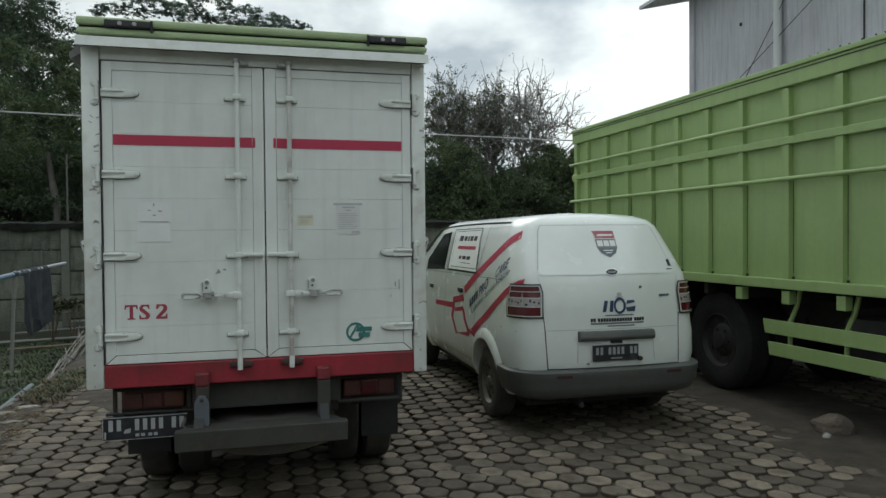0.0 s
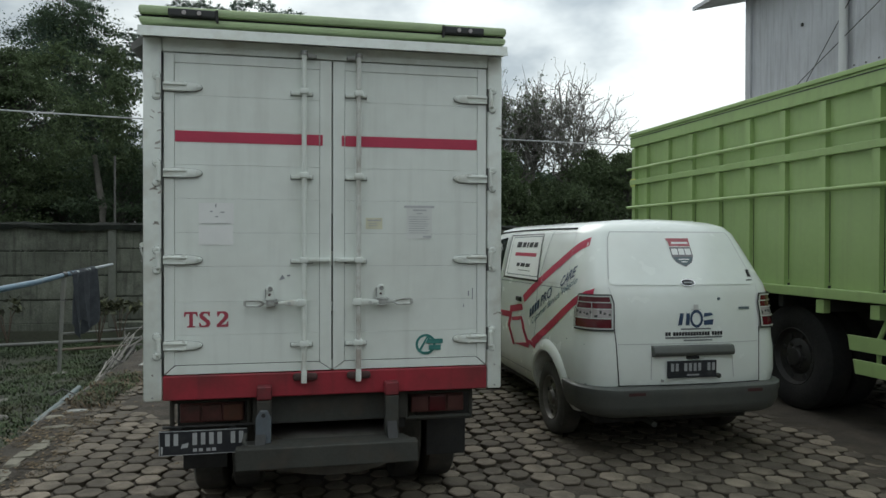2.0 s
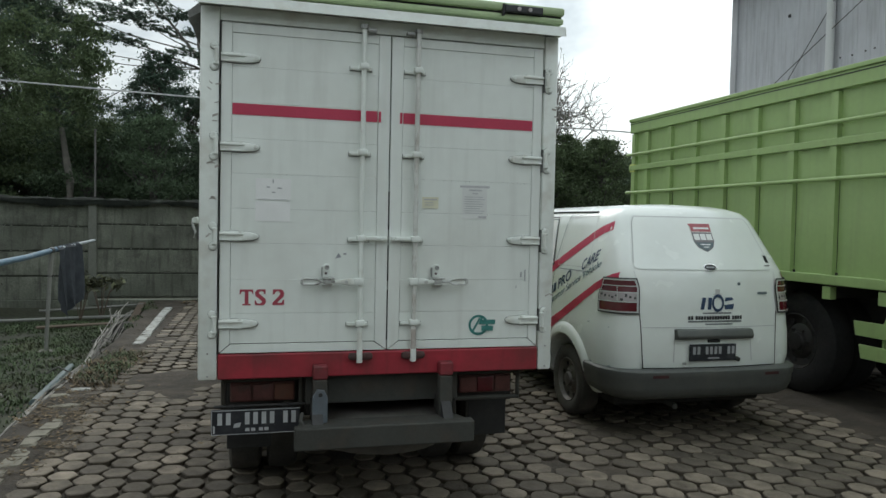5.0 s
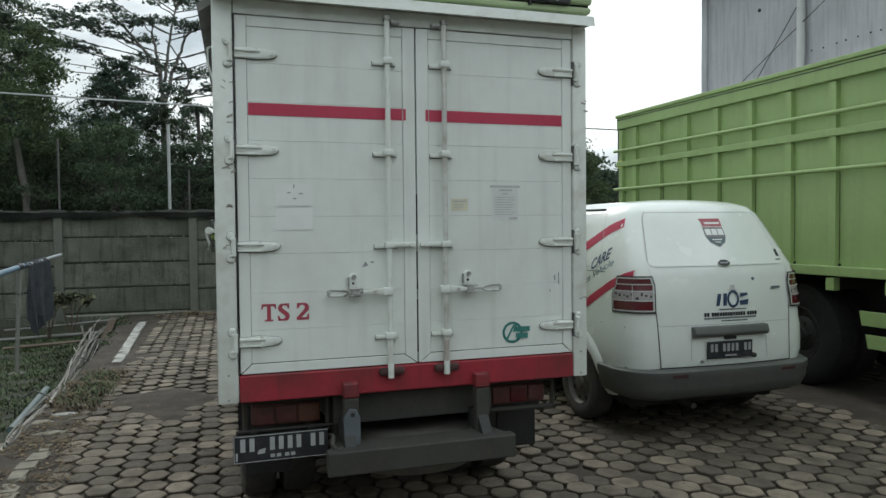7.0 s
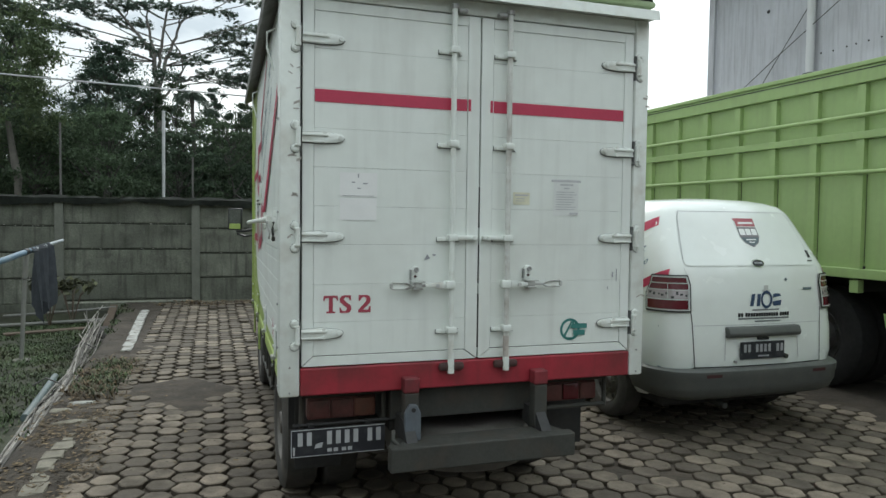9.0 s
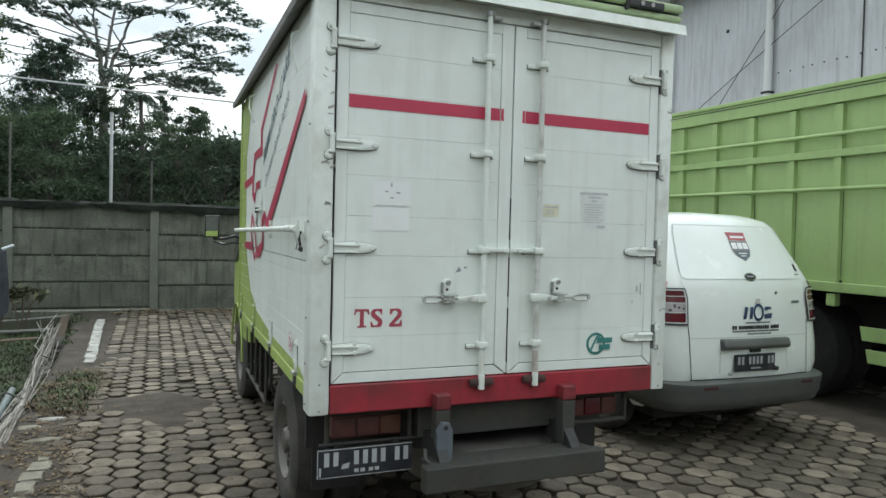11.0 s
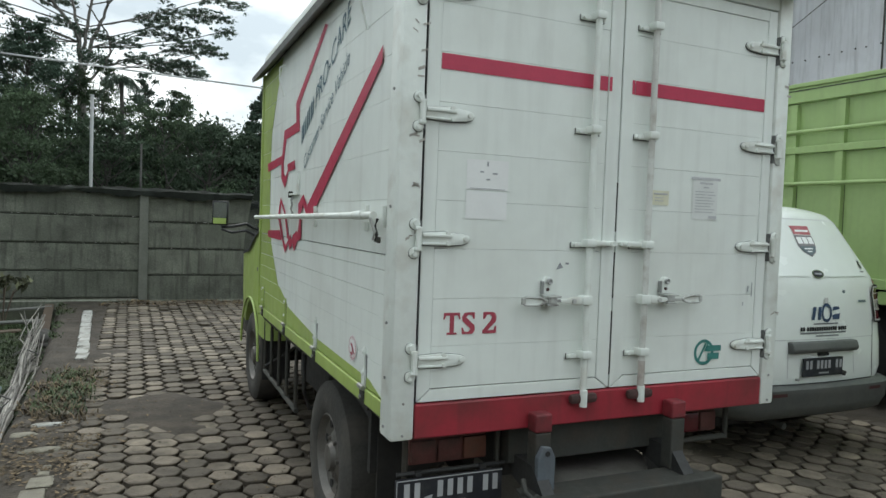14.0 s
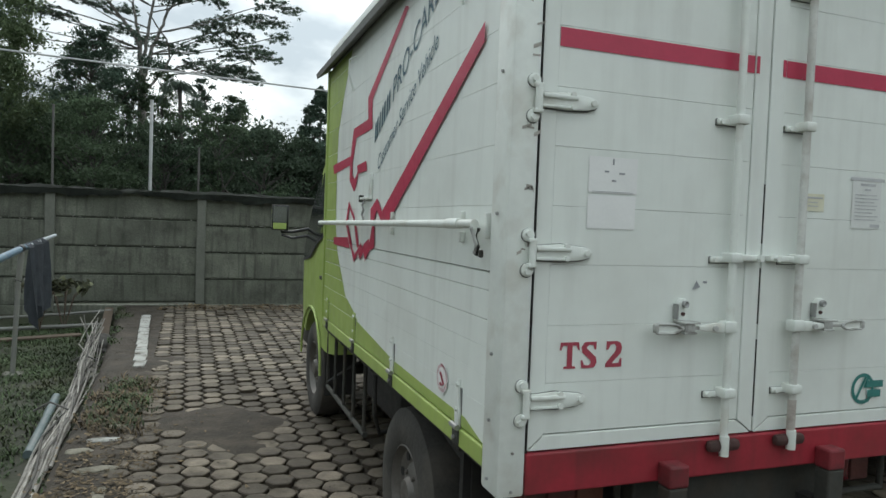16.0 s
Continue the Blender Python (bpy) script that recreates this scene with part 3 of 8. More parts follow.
part("wall", corrugated(WX, -9.0, WY1 - 0.1, 0.0, 7.1), M_SHEET, hall, "corrugated metal side wall")
end_bm = prism([(WX + 0.03, 0), (WX + 14, 0), (WX + 14, 7.1), (WX + 7, 8.6), (WX + 0.03, 7.1)], "y", WY1 - 0.06, WY1 - 0.02)
part("wall", end_bm, M_SHEET, hall, "plain metal gable wall")
part("wall", prism([(WX + 0.03, 0), (WX + 14, 0), (WX + 14, 7.1), (WX + 7, 8.6), (WX + 0.03, 7.1)], "y", -9.0, -8.96), M_SHEET, hall)
part("wall", box(WX + 13.96, WX + 14, -8.9, WY1 - 0.1, 0, 7.1), M_SHEET, hall)
part("corner_trim", prism([(WX - 0.05, WY1 - 0.16), (WX + 0.12, WY1 - 0.16), (WX + 0.12, WY1 + 0.02), (WX - 0.05, WY1 + 0.02)], "z", 0, 7.1, 0.006), M_SHEET, hall, "folded metal corner flashing")
for sgn in (0, 1):
    xa, xb = (WX - 0.75, WX + 7) if sgn == 0 else (WX + 7, WX + 14.6)
    za, zb = (7.0, 8.75) if sgn == 0 else (8.75, 7.0)
    part("roof", prism([(xa, za), (xb, zb), (xb, zb + 0.08), (xa, za + 0.08)], "y", -9.6, WY1 + 1.0), M_SHEET, hall, "sloping metal roof sheet")
part("downpipe", tube([(WX - 0.10, 11.2, 0.0), (WX - 0.10, 11.2, 7.0)], 0.075, 14), M_PIPEWHITE, hall, "white plastic rainwater pipe", smooth=True)
for z in (2.2, 4.4, 6.4):
    part("pipe_clip", box(WX - 0.18, WX - 0.02, 11.11, 11.29, z, z + 0.04, 0.005), M_GREYST, hall)
rh = random.Random(6)
for k in range(46):
    yy, zz = 10.98 - 0.235 * k + rh.uniform(-0.05, 0.05), 4.76 + rh.uniform(-0.012, 0.012)
    part("screw", rod((WX - 0.035, yy, zz), (WX - 0.05, yy, zz), 0.016, 6), M_GREYST, hall)
part("sheet_lap", box(WX - 0.022, WX - 0.004, 9.32, 9.34, 0.0, 7.05), M_GREYST, hall, "dark lap between sheets")
part("guy_wire", tube([(WX - 0.06, 13.45, 3.2), (WX - 0.10, 12.30, 4.53), (WX - 0.12, 11.14, 5.80), (WX - 0.14, 10.06, 7.0)], 0.009, 5), M_WIRE, hall, "slack dark wire")
part("guy_wire", tube([(WX - 0.06, 14.0, 3.92), (WX - 0.10, 12.98, 4.41), (WX - 0.12, 12.04, 4.88), (WX - 0.13, 10.26, 5.74), (WX - 0.14, 7.6, 7.0)], 0.009, 5), M_WIRE, hall, "slack dark wire")
part("wall_hole", rod((WX - 0.004, 12.36, 5.90), (WX - 0.018, 12.36, 5.90), 0.038, 10), M_GAP, hall)

# ---- cable along the wall and poles behind it ----
cab = [(x, 15.3, 4.02 - 0.024 * (x + 1.0) + 0.0006 * (x + 1.0) ** 2) for x in np.arange(-22, 12.1, 1.0)]
solo("overhead_cable", tube(cab, 0.016, 6), M_CABLE, cab[0], "pale overhead cable slung above the boundary wall", "cable")


def fence_pole(x, y, h, r, m, label):
    bm = rod((x, y, -0.1), (x, y, h), r, 10)
    rod((x, y, h), (x, y, h + 0.02), r * 1.25, 10, bm=bm)
    return solo("fence_pole", bm, m, (x, y, -0.1), label, "pole", group="poles behind the wall")


fence_pole(-3.08, 31.9, 5.95, 0.065, M_GALV, "tall white-painted pole behind the boundary wall")
for x, h in ((-6.2, 3.9), (-3.84, 3.3), (-1.54, 2.75), (8.1, 3.9), (-15.6, 4.1), (16.5, 3.8)):
    fence_pole(x, 15.38, h, 0.018, M_WIRE, "thin rusty steel post carrying the cable")


# ---- trees ----
def leaf_cloud(clumps, per, size, rng, squash=1.0, flat_leaves=0.0, aspect=0.45, least=0.35):
    """Many small leaf blades strewn through ellipsoid clumps (centre, radii). Returns vertices and faces."""
    vs, fs = [], []
    for c, rad in clumps:
        n = int(per * max(least, rad[0] * rad[1] * rad[2]) ** 0.66)
        d = rng.normal(size=(n, 3))
        d /= np.linalg.norm(d, axis=1)[:, None]
        r = np.minimum(1.45, np.abs(rng.normal(size=n)) * 0.52 + 0.25 * rng.random(n))
        p = np.array(c) + d * r[:, None] * np.array(rad)
        a = rng.normal(size=(n, 3))
        a[:, 2] *= 1 - flat_leaves
        a /= np.linalg.norm(a, axis=1)[:, None]
        b = rng.normal(size=(n, 3))
        b[:, 2] *= 1 - flat_leaves
        b -= a * np.sum(a * b, axis=1)[:, None]
        b /= np.linalg.norm(b, axis=1)[:, None]
        s = size * (0.55 + 0.9 * rng.random(n))[:, None]
        q = np.stack([p - a * s, p + b * s * aspect, p + a * s, p - b * s * aspect], axis=1).reshape(-1, 3)
        base = sum(len(v) for v in vs)
        vs.append(q)
        fs.append(np.arange(base, base + 4 * n).reshape(-1, 4))
    return np.concatenate(vs), np.concatenate(fs)


def mesh_of(name, v, f, material):
    me = bpy.data.meshes.new(name)
    me.from_pydata(v.tolist(), [], f.tolist())
    me.materials.append(material)
    return me


def limb(bm, p, d, length, r, depth, rng, tips, bend=0.25, split=(2, 3), up=0.1, shrink=0.72, seg=7):
    """A tapered limb that bends and forks; its ends are added to tips."""
    pts, radii = [Vector(p)], [r]
    d = Vector(d).normalized()
    for k in range(4):
        d = (d + Vector(rng.normal(size=3)) * bend * 0.4 + Vector((0, 0, up * 0.3))).normalized()
        pts.append(pts[-1] + d * length / 4)
        radii.append(r * (1 - 0.13 * (k + 1)))
    tube(pts, r, seg, bm, radii)
    if depth == 0:
        tips.append((pts[-1], d, length))
        return
    for _ in range(rng.integers(split[0], split[1] + 1)):
        nd = (d + Vector(rng.normal(size=3)) * (0.36 + bend)).normalized()
        limb(bm, pts[-1], nd, length * shrink * rng.uniform(0.8, 1.2), max(0.014, radii[-1] * 0.76), depth - 1, rng, tips, bend, split, up, shrink, max(4, seg - 1))


def tree(name, x, y, h, spread, seed, leaf, bark, label, per=260, size=0.16, low=0.25, depth=2, trunk=0.13, clump_count=1.0):
    """A tree of height h: forked trunk and a crown of leaf clumps from low * h up to h."""
    rng = np.random.default_rng(seed)
    t = thing(name, (x, y, -0.1), label, "tree", group="trees behind the wall")
    bm, tips = bmesh.new(), []
    limb(bm, (x, y, -0.1), (rng.normal() * 0.06, rng.normal() * 0.06, 1), h * 0.45, trunk, depth, rng, tips, 0.22, (2, 3), 0.35, 0.62)
    clumps = [((p.x, p.y, min(p.z, h - 0.4)), (spread * 0.22, spread * 0.22, spread * 0.17)) for p, d, l in tips]
    for _ in range(int(1.35 * clump_count * (15 + spread * 6))):
        u = rng.random() ** 0.8
        z = h * (low + (1 - low) * u) - 0.3
        w = spread * 0.5 * (1.0 - 0.75 * u ** 2.2) * math.sqrt(rng.random())
        a = rng.random() * 6.283
        s = (0.12 + spread * rng.uniform(0.05, 0.15)) * (1.25 - 0.55 * u)
        e = Vector((x + w * math.cos(a), y + w * math.sin(a), z))
        clumps.append((tuple(e), (s * 1.15, s * 1.15, s * rng.uniform(0.4, 0.75))))
        if u > 0.35:
            s0 = Vector((x, y, z - 0.5 - 0.5 * w))
            tube([s0, s0.lerp(e, 0.55) - Vector((0, 0, 0.1)), e], 0.02, 4, bm, [0.03, 0.022, 0.01])
    part("trunk", bm, bark, t, smooth=True)
    v, f = leaf_cloud(clumps, per, size, rng, least=0.12)
    ob = new("crown", mesh_of("crown", v - np.array([x, y, -0.1]), f, leaf))
    ob.parent = t
    return t


def umbrella_tree(x, y, seed, label):
    """A tall spreading tree: bare forked limbs carrying flat, lacy tiers of fine leaves."""
    rng = np.random.default_rng(seed)
    t = thing("umbrella_tree", (x, y, -0.1), label, "tree", group="trees behind the wall")
    bm, clumps = bmesh.new(), []
    fork = Vector((x, y, 9.3))
    tube([(x + 0.25, y, -0.1), (x + 0.2, y, 3), (x + 0.05, y, 6), tuple(fork)], 0.3, 9, bm, [0.34, 0.29, 0.25, 0.20])

    def limb_of(pts, r0, r1):
        """A smooth limb through the points, relative to the fork (out, up)."""
        p = [fork + Vector((dx, 0.25 * dx, dz)) for dx, dz in pts]
        run = []
        for a, b in zip(p, p[1:]):
            run += [a.lerp(b, k / 4) + Vector(rng.normal(size=3)) * 0.035 for k in range(4)]
        run.append(p[-1])
        tube(run, r0, 7, bm, list(np.linspace(r0, r1, len(run))))
        return run
    # limbs, each with its leaf tiers: way out, height above the fork, half length
    limbs = ((((0, -0.4), (-0.25, 1.7), (-0.75, 2.3), (-1.6, 3.3), (-2.7, 4.6)), 0.13,
              ((-1.0, 1.75, 0.9), (-2.6, 3.2, 0.8), (-4.3, 3.5, 1.2), (-5.4, 2.6, 1.6), (-4.5, 2.2, 1.6), (-7.0, 2.9, 1.5), (-6.8, 2.1, 1.2), (-6.0, 1.4, 0.8), (-2.3, 3.9, 1.5))),
             (((0, -0.2), (-0.15, 1.6), (-0.5, 3.2), (-0.6, 4.6)), 0.11, ((-1.1, 3.4, 0.8), (0.5, 1.75, 1.0), (0.2, 4.1, 1.8))),
             (((0.1, -0.4), (0.5, 1.4), (0.85, 2.2), (1.15, 3.2), (1.7, 4.4)), 0.12,
              ((6.4, 3.35, 1.3), (5.2, 3.7, 1.5), (7.3, 2.85, 0.5), (4.4, 2.45, 1.4), (5.7, 2.05, 1.1), (3.8, 1.9, 1.2), (3.5, 3.3, 1.2), (2.6, 4.0, 1.8))),
             (((0.15, -1.0), (1.0, 0.05), (1.4, 0.85), (1.15, 2.0), (0.2, 3.2)), 0.08, ((2.2, 1.25, 0.7), (5.0, 1.4, 1.2), (6.6, 1.3, 0.7), (4.4, 0.95, 1.2), (1.1, 0.5, 0.35))),
             (((0.9, -0.1), (1.6, 0.4), (2.4, 0.8)), 0.06, ((2.9, 0.55, 1.0), (5.2, 0.65, 1.2), (5.9, 0.25, 0.6), (4.4, 0.25, 1.2))))
    dome = tuple((dx, 6.7 - 0.045 * (dx - 1.2) ** 2 - 0.9 * (k % 2), 1.3) for k, dx in enumerate(np.arange(-7.4, 7.1, 0.85)))
    limbs += ((((0.1, 0.8), (0.3, 2.4), (0.5, 4.0), (0.8, 5.2)), 0.10, dome),)
    for pts, r, tiers in limbs:
        run = limb_of(pts, r, r * 0.45)
        for dx, dz, half in tiers:
            end = fork + Vector((dx, rng.uniform(-1.5, 1.5), dz))
            s0 = min(run[3:], key=lambda q: (q - end).length + 3.0 * max(0.0, q.z - end.z + 0.25 + 0.28 * abs(q.x - end.x)))
            sg = 1.0 if end.x > s0.x else -1.0
            near, far = end - Vector((sg * half * 0.7, 0, 0.10)), end + Vector((sg * half * 0.8, 0, -0.08 * half))
            bough = bent(bm, rng, s0, s0.lerp(near, 0.5) + Vector((0, 0, -0.05 * abs(near.x - s0.x))), near, 0.040, 0.024, 7, 5, 0.03)
            rib = bent(bm, rng, bough[-1], near.lerp(far, 0.5) + Vector((0, 0, 0.12)), far, 0.024, 0.010, 7, 4, 0.02)
            for k in range(int(9 * half) + 3):
                s = rib[rng.integers(0, 6)]
                e = s + Vector((rng.uniform(-0.55, 0.55) + sg * 0.2, rng.uniform(-0.8, 0.8), rng.uniform(0.0, 0.16)))
                tube([s, s.lerp(e, 0.5) + Vector((0, 0, 0.06)), e], 0.012, 3, bm, [0.014, 0.011, 0.007])
            for k in range(int(40 * half) + 8):
                u = rng.uniform(-1.0, 1.0)
                w = rng.uniform(0.12, 0.34) * (1.15 - 0.5 * abs(u))
                level = rng.choice((0.02, -0.03, 0.17, -0.17))
                clumps.append(((end.x + u * half, end.y + rng.uniform(-0.7, 0.7), end.z + level - 0.16 * half * u * u + rng.uniform(-0.07, 0.07)), (w, w, rng.uniform(0.06, 0.12))))
    part("trunk", bm, M_TWIG, t, smooth=True)
    v, f = leaf_cloud(clumps, 84, 0.055, rng, flat_leaves=0.35)
    ob = new("crown", mesh_of("crown", v - np.array([x, y, -0.1]), f, M_LEAFU))
    ob.parent = t
    return t


def bent(bm, rng, p0, p1, p2, r0, r1, n, seg, wobble):
    """A limb bent from p0 by p1 to p2, tapering from r0 to r1. Returns its points."""
    pts = [p0 * (1 - k) ** 2 + p1 * 2 * k * (1 - k) + p2 * k * k for k in np.linspace(0, 1, n)]
    pts = [p + (Vector(rng.normal(size=3)) * wobble if 0 < i < n - 1 else Vector()) for i, p in enumerate(pts)]
    tube(pts, r0, seg, bm, list(np.linspace(r0, r1, n)))
    return pts


def bare_tree(x, y, fork_z, top, half, seed, label, leafy=14):
    """A nearly leafless tree: bent limbs that fan out into a round crown of fine twigs, with sparse small leaves."""
    rng = np.random.default_rng(seed)
    t = thing("bare_tree", (x, y, -0.1), label, "tree", group="trees behind the wall")
    bm, tips = bmesh.new(), []
    fork, mid = Vector((x, y, fork_z)), Vector((x, y, (fork_z + top) / 2 + 0.6))
    high = (top - fork_z) / 2

    def rim(lo):
        """A point on the round crown, above the part lo of its height."""
        a, e = rng.random() * 6.283, math.asin(rng.uniform(lo, 1.0))
        return mid + Vector((half * math.cos(e) * math.cos(a), half * 0.7 * math.cos(e) * math.sin(a), (high - 0.6) * math.sin(e)))
    bent(bm, rng, Vector((x - 0.2, y, -0.1)), Vector((x + 0.25, y, fork_z * 0.5)), fork, 0.22, 0.14, 6, 8, 0.03)
    for k in range(11):
        end = fork.lerp(rim(-0.55), rng.uniform(0.6, 0.95))
        out = end - fork
        main = bent(bm, rng, fork, fork + Vector((out.x * 0.42, out.y * 0.42, out.z * 0.50)), end, 0.085, 0.030, 9, 6, 0.20)
        for j in range(8):
            s0 = main[rng.integers(2, 8)]
            e1 = s0.lerp(rim(-0.5), rng.uniform(0.35, 0.8))
            sub_ = bent(bm, rng, s0, s0.lerp(e1, 0.5) + Vector(rng.normal(size=3)) * 0.55, e1, 0.030, 0.015, 7, 5, 0.10)
            for i in range(9):
                s1 = sub_[rng.integers(1, 6)]
                e2 = s1 + (s1 - fork).normalized() * rng.uniform(0.2, 0.7) + Vector(rng.normal(size=3)) * 0.36
                bent(bm, rng, s1, s1.lerp(e2, 0.5) + Vector(rng.normal(size=3)) * 0.10, e2, 0.016, 0.010, 4, 3, 0.04)
                tips.append(e2)
    part("trunk", bm, M_TWIG, t, smooth=True)
    v, f = leaf_cloud([(tuple(p), (0.26, 0.26, 0.22)) for p in tips if rng.random() < 0.5], leafy, 0.05, rng)
    ob = new("crown", mesh_of("crown", v - np.array([x, y, -0.1]), f, M_LEAF2))
    ob.parent = t
    return t


def palm(x, y, h, seed):
    rng = np.random.default_rng(seed)
    t = thing("coconut_palm", (x, y, -0.1), "slender palm with short drooping pale green fronds", "palm", group="trees behind the wall")
    part("trunk", tube([(x, y, -0.1), (x + 0.15, y, h * 0.5), (x, y, h)], 0.12, 8, radii=[0.16, 0.12, 0.10]), M_BARK, t, smooth=True)
    for k in range(20):
        a = 6.283 * k / 20 + rng.uniform(-0.2, 0.2)
        up = rng.uniform(0.7, 1.7)
        bm, ln = bmesh.new(), rng.uniform(0.7, 1.15)
        spine = [Vector((x + ln * s * math.cos(a), y + ln * s * math.sin(a), h + 0.9 * up * s - 1.5 * s * s)) for s in np.linspace(0, 1, 9)]
        tube(spine, 0.015, 4, bm)
        side = Vector((-math.sin(a), math.cos(a), 0))
        for i in range(1, 9):
            for sg in (-1, 1):
                for o in (0.0, 0.5):
                    p = spine[i - 1].lerp(spine[i], 1 - o)
                    q = p + side * sg * 0.24 * (1.2 - i / 9) + Vector((0, 0, -0.30)) + (spine[i] - spine[i - 1]) * 0.6
                    w = (spine[i] - spine[i - 1]) * 0.34
                    bm.faces.new([bm.verts.new(p), bm.verts.new(p + w), bm.verts.new(q)])
        part("frond", bm, M_LEAFU, t)
    return t


umbrella_tree(-4.15, 44, 5, "tall umbrella-shaped tree with flat tiers of fine leaves")
bare_tree(14.6, 36.8, 4.6, 12.3, 4.1, 11, "nearly leafless tree with fine bare twigs", 8)
bare_tree(10.1, 37, 4.8, 11.9, 2.0, 23, "sparse tree with bare twigs and few leaves", 40)
bare_tree(12.2, 37.4, 4.8, 11.7, 1.9, 31, "sparse tree with bare twigs and few leaves", 26)
palm(-2.15, 39, 7.75, 3)
TREES = (  # x, y, height, spread, leaf, low, clumps
    (-13.0, 42, 15.6, 6.0, M_LEAF, 0.10, 2.2), (-12.4, 44, 16.2, 5.0, M_LEAF3, 0.20, 2.2), (-7.6, 46, 11.0, 4.6, M_LEAF, 0.20, 1.1), (-6.4, 42, 11.0, 4.2, M_LEAF3, 0.62, 1.5), (-4.4, 42, 9.2, 3.2, M_LEAF, 0.20, 1.6), (-3.0, 41, 9.0, 3.2, M_LEAF, 0.15, 0.8), (-1.0, 42, 9.1, 2.7, M_LEAF3, 0.30, 1.3), (0.7, 42.5, 8.5, 3.0, M_LEAF, 0.20, 1.8), (2.0, 43, 6.9, 2.8, M_LEAF3, 0.10, 1.6),
    (-12.6, 34, 10.2, 6.2, M_LEAF2, 0.25, 2.0), (-16.5, 38, 9.8, 7.0, M_LEAF, 0.04, 2.0), 
    (-14.6, 44, 14.5, 6.5, M_LEAF3, 0.30, 1.6), (-10.3, 40, 11.2, 4.6, M_LEAF, 0.15, 1.9), (-7.1, 41, 8.2, 4.2, M_LEAF3, 0.10, 1.2),
    (-5.2, 33, 6.2, 5.0, M_LEAF, 0.36, 0.8), (-2.6, 34.5, 5.6, 4.4, M_LEAF3, 0.36, 0.9), (-0.4, 35, 6.4, 3.8, M_LEAF, 0.36, 0.6), (1.6, 35, 5.8, 4.4, M_LEAF3, 0.36, 0.9), (3.6, 37, 5.6, 4.0, M_LEAF, 0.36, 1.2), (-8.0, 33.5, 6.2, 4.8, M_LEAF, 0.36, 1.0), (-13.4, 33, 8.6, 5.6, M_LEAF2, 0.05, 2.0), (-6.2, 38.5, 7.6, 4.4, M_LEAF, 0.10, 1.3),
    (6.8, 35, 6.4, 4.8, M_LEAF3, 0.35, 2.0), (9.4, 34, 6.5, 4.6, M_LEAF, 0.30, 2.0), (15.4, 36, 6.9, 4.8, M_LEAF2, 0.04, 2.0), (9.7, 40, 9.0, 3.2, M_LEAF3, 0.35, 0.9),
    (17.8, 37, 6.8, 5.2, M_LEAF, 0.04, 2.0), (12.4, 39, 5.8, 5.0, M_LEAF, 0.04, 1.8), (15.9, 40, 6.2, 5.0, M_LEAF3, 0.04, 1.8),
    (-11.6, 37.5, 5.4, 5.4, M_LEAF2, 0.02, 2.0), (-7.9, 38, 5.1, 5.0, M_LEAF3, 0.02, 2.0), (-4.4, 38, 4.6, 4.6, M_LEAF, 0.02, 2.0), (-0.9, 38, 4.9, 4.8, M_LEAF3, 0.02, 2.0), (2.6, 38.5, 4.8, 4.8, M_LEAF, 0.02, 2.0),
    (6.2, 38, 4.9, 4.8, M_LEAF2, 0.02, 2.0), (9.6, 33.5, 4.9, 4.8, M_LEAF, 0.02, 2.0), (13.0, 33.5, 4.8, 4.8, M_LEAF3, 0.02, 2.0), (16.6, 34, 6.5, 5.2, M_LEAF2, 0.02, 2.0), (-15.6, 34, 5.6, 5.6, M_LEAF, 0.02, 2.0),
)


def conifer(x, y, h, spread, seed):
    """A full cone of drooping tiers, broad at the foot, down to the ground."""
    rng = np.random.default_rng(seed)
    t = thing("conifer", (x, y, -0.1), "full cone-shaped dark conifer behind the wall", "tree", group="trees behind the wall")
    bm, cl = rod((x, y, -0.1), (x, y, h - 0.2), 0.12, 7, 0.02), []
    for k in range(420):
        u = rng.random() ** 1.35
        w = spread * 0.5 * (1 - u) ** 0.75 * rng.uniform(0.55, 1.05)
        a = rng.random() * 6.283
        e = Vector((x + w * math.cos(a), y + w * math.sin(a), 0.5 + (h - 0.5) * u))
        if k % 4 == 0:
            tube([(x, y, e.z + 0.25 * w), (x + (e.x - x) * 0.6, y + (e.y - y) * 0.6, e.z + 0.15 * w), e], 0.02, 4, bm, [0.03, 0.02, 0.01])
        s = rng.uniform(0.16, 0.34) * (1.25 - 0.7 * u)
        cl.append((tuple(e), (s, s, s * 0.8)))
    part("trunk", bm, M_BARK, t, smooth=True)
    v, f = leaf_cloud(cl, 250, 0.082, rng)
    ob = new("crown", mesh_of("crown", v - np.array([x, y, -0.1]), f, M_LEAF3))
    ob.parent = t
    return t


conifer(4.95, 40, 8.6, 6.0, 9)
# the wood behind, broad-leaved and dense, its shade put into a darker leaf colour
for i, tx in enumerate(np.arange(-24.0, 31.0, 3.9)):
    tree("tree", tx, 49 + 1.5 * (i % 3), 5.6 + 0.9 * math.sin(2.1 * i) + (2.6 if tx < -9 else 1.3), 7.0, 300 + i, M_LEAFSHADE, M_BARK, "broad-leaved dark green tree in the wood behind", low=0.02, per=170, size=0.19, clump_count=1.0)
# low trees take the leaf colour that carries their shade
for i, (tx, ty, th, ts, tl, tlow, tc) in enumerate(TREES):
    tree("tree", tx, ty, th, ts, 100 + i, M_LEAF2 if tx > 8.0 else tl if th > 6.0 else M_LEAFSHADE, M_BARK, "leafy dark green tree behind the boundary wall" if th > 6.0 else "dense low dark green bush tree behind the wall", low=tlow, per=470 if th > 6.0 else 300, size=0.070 if th > 6.0 else 0.086, clump_count=tc)
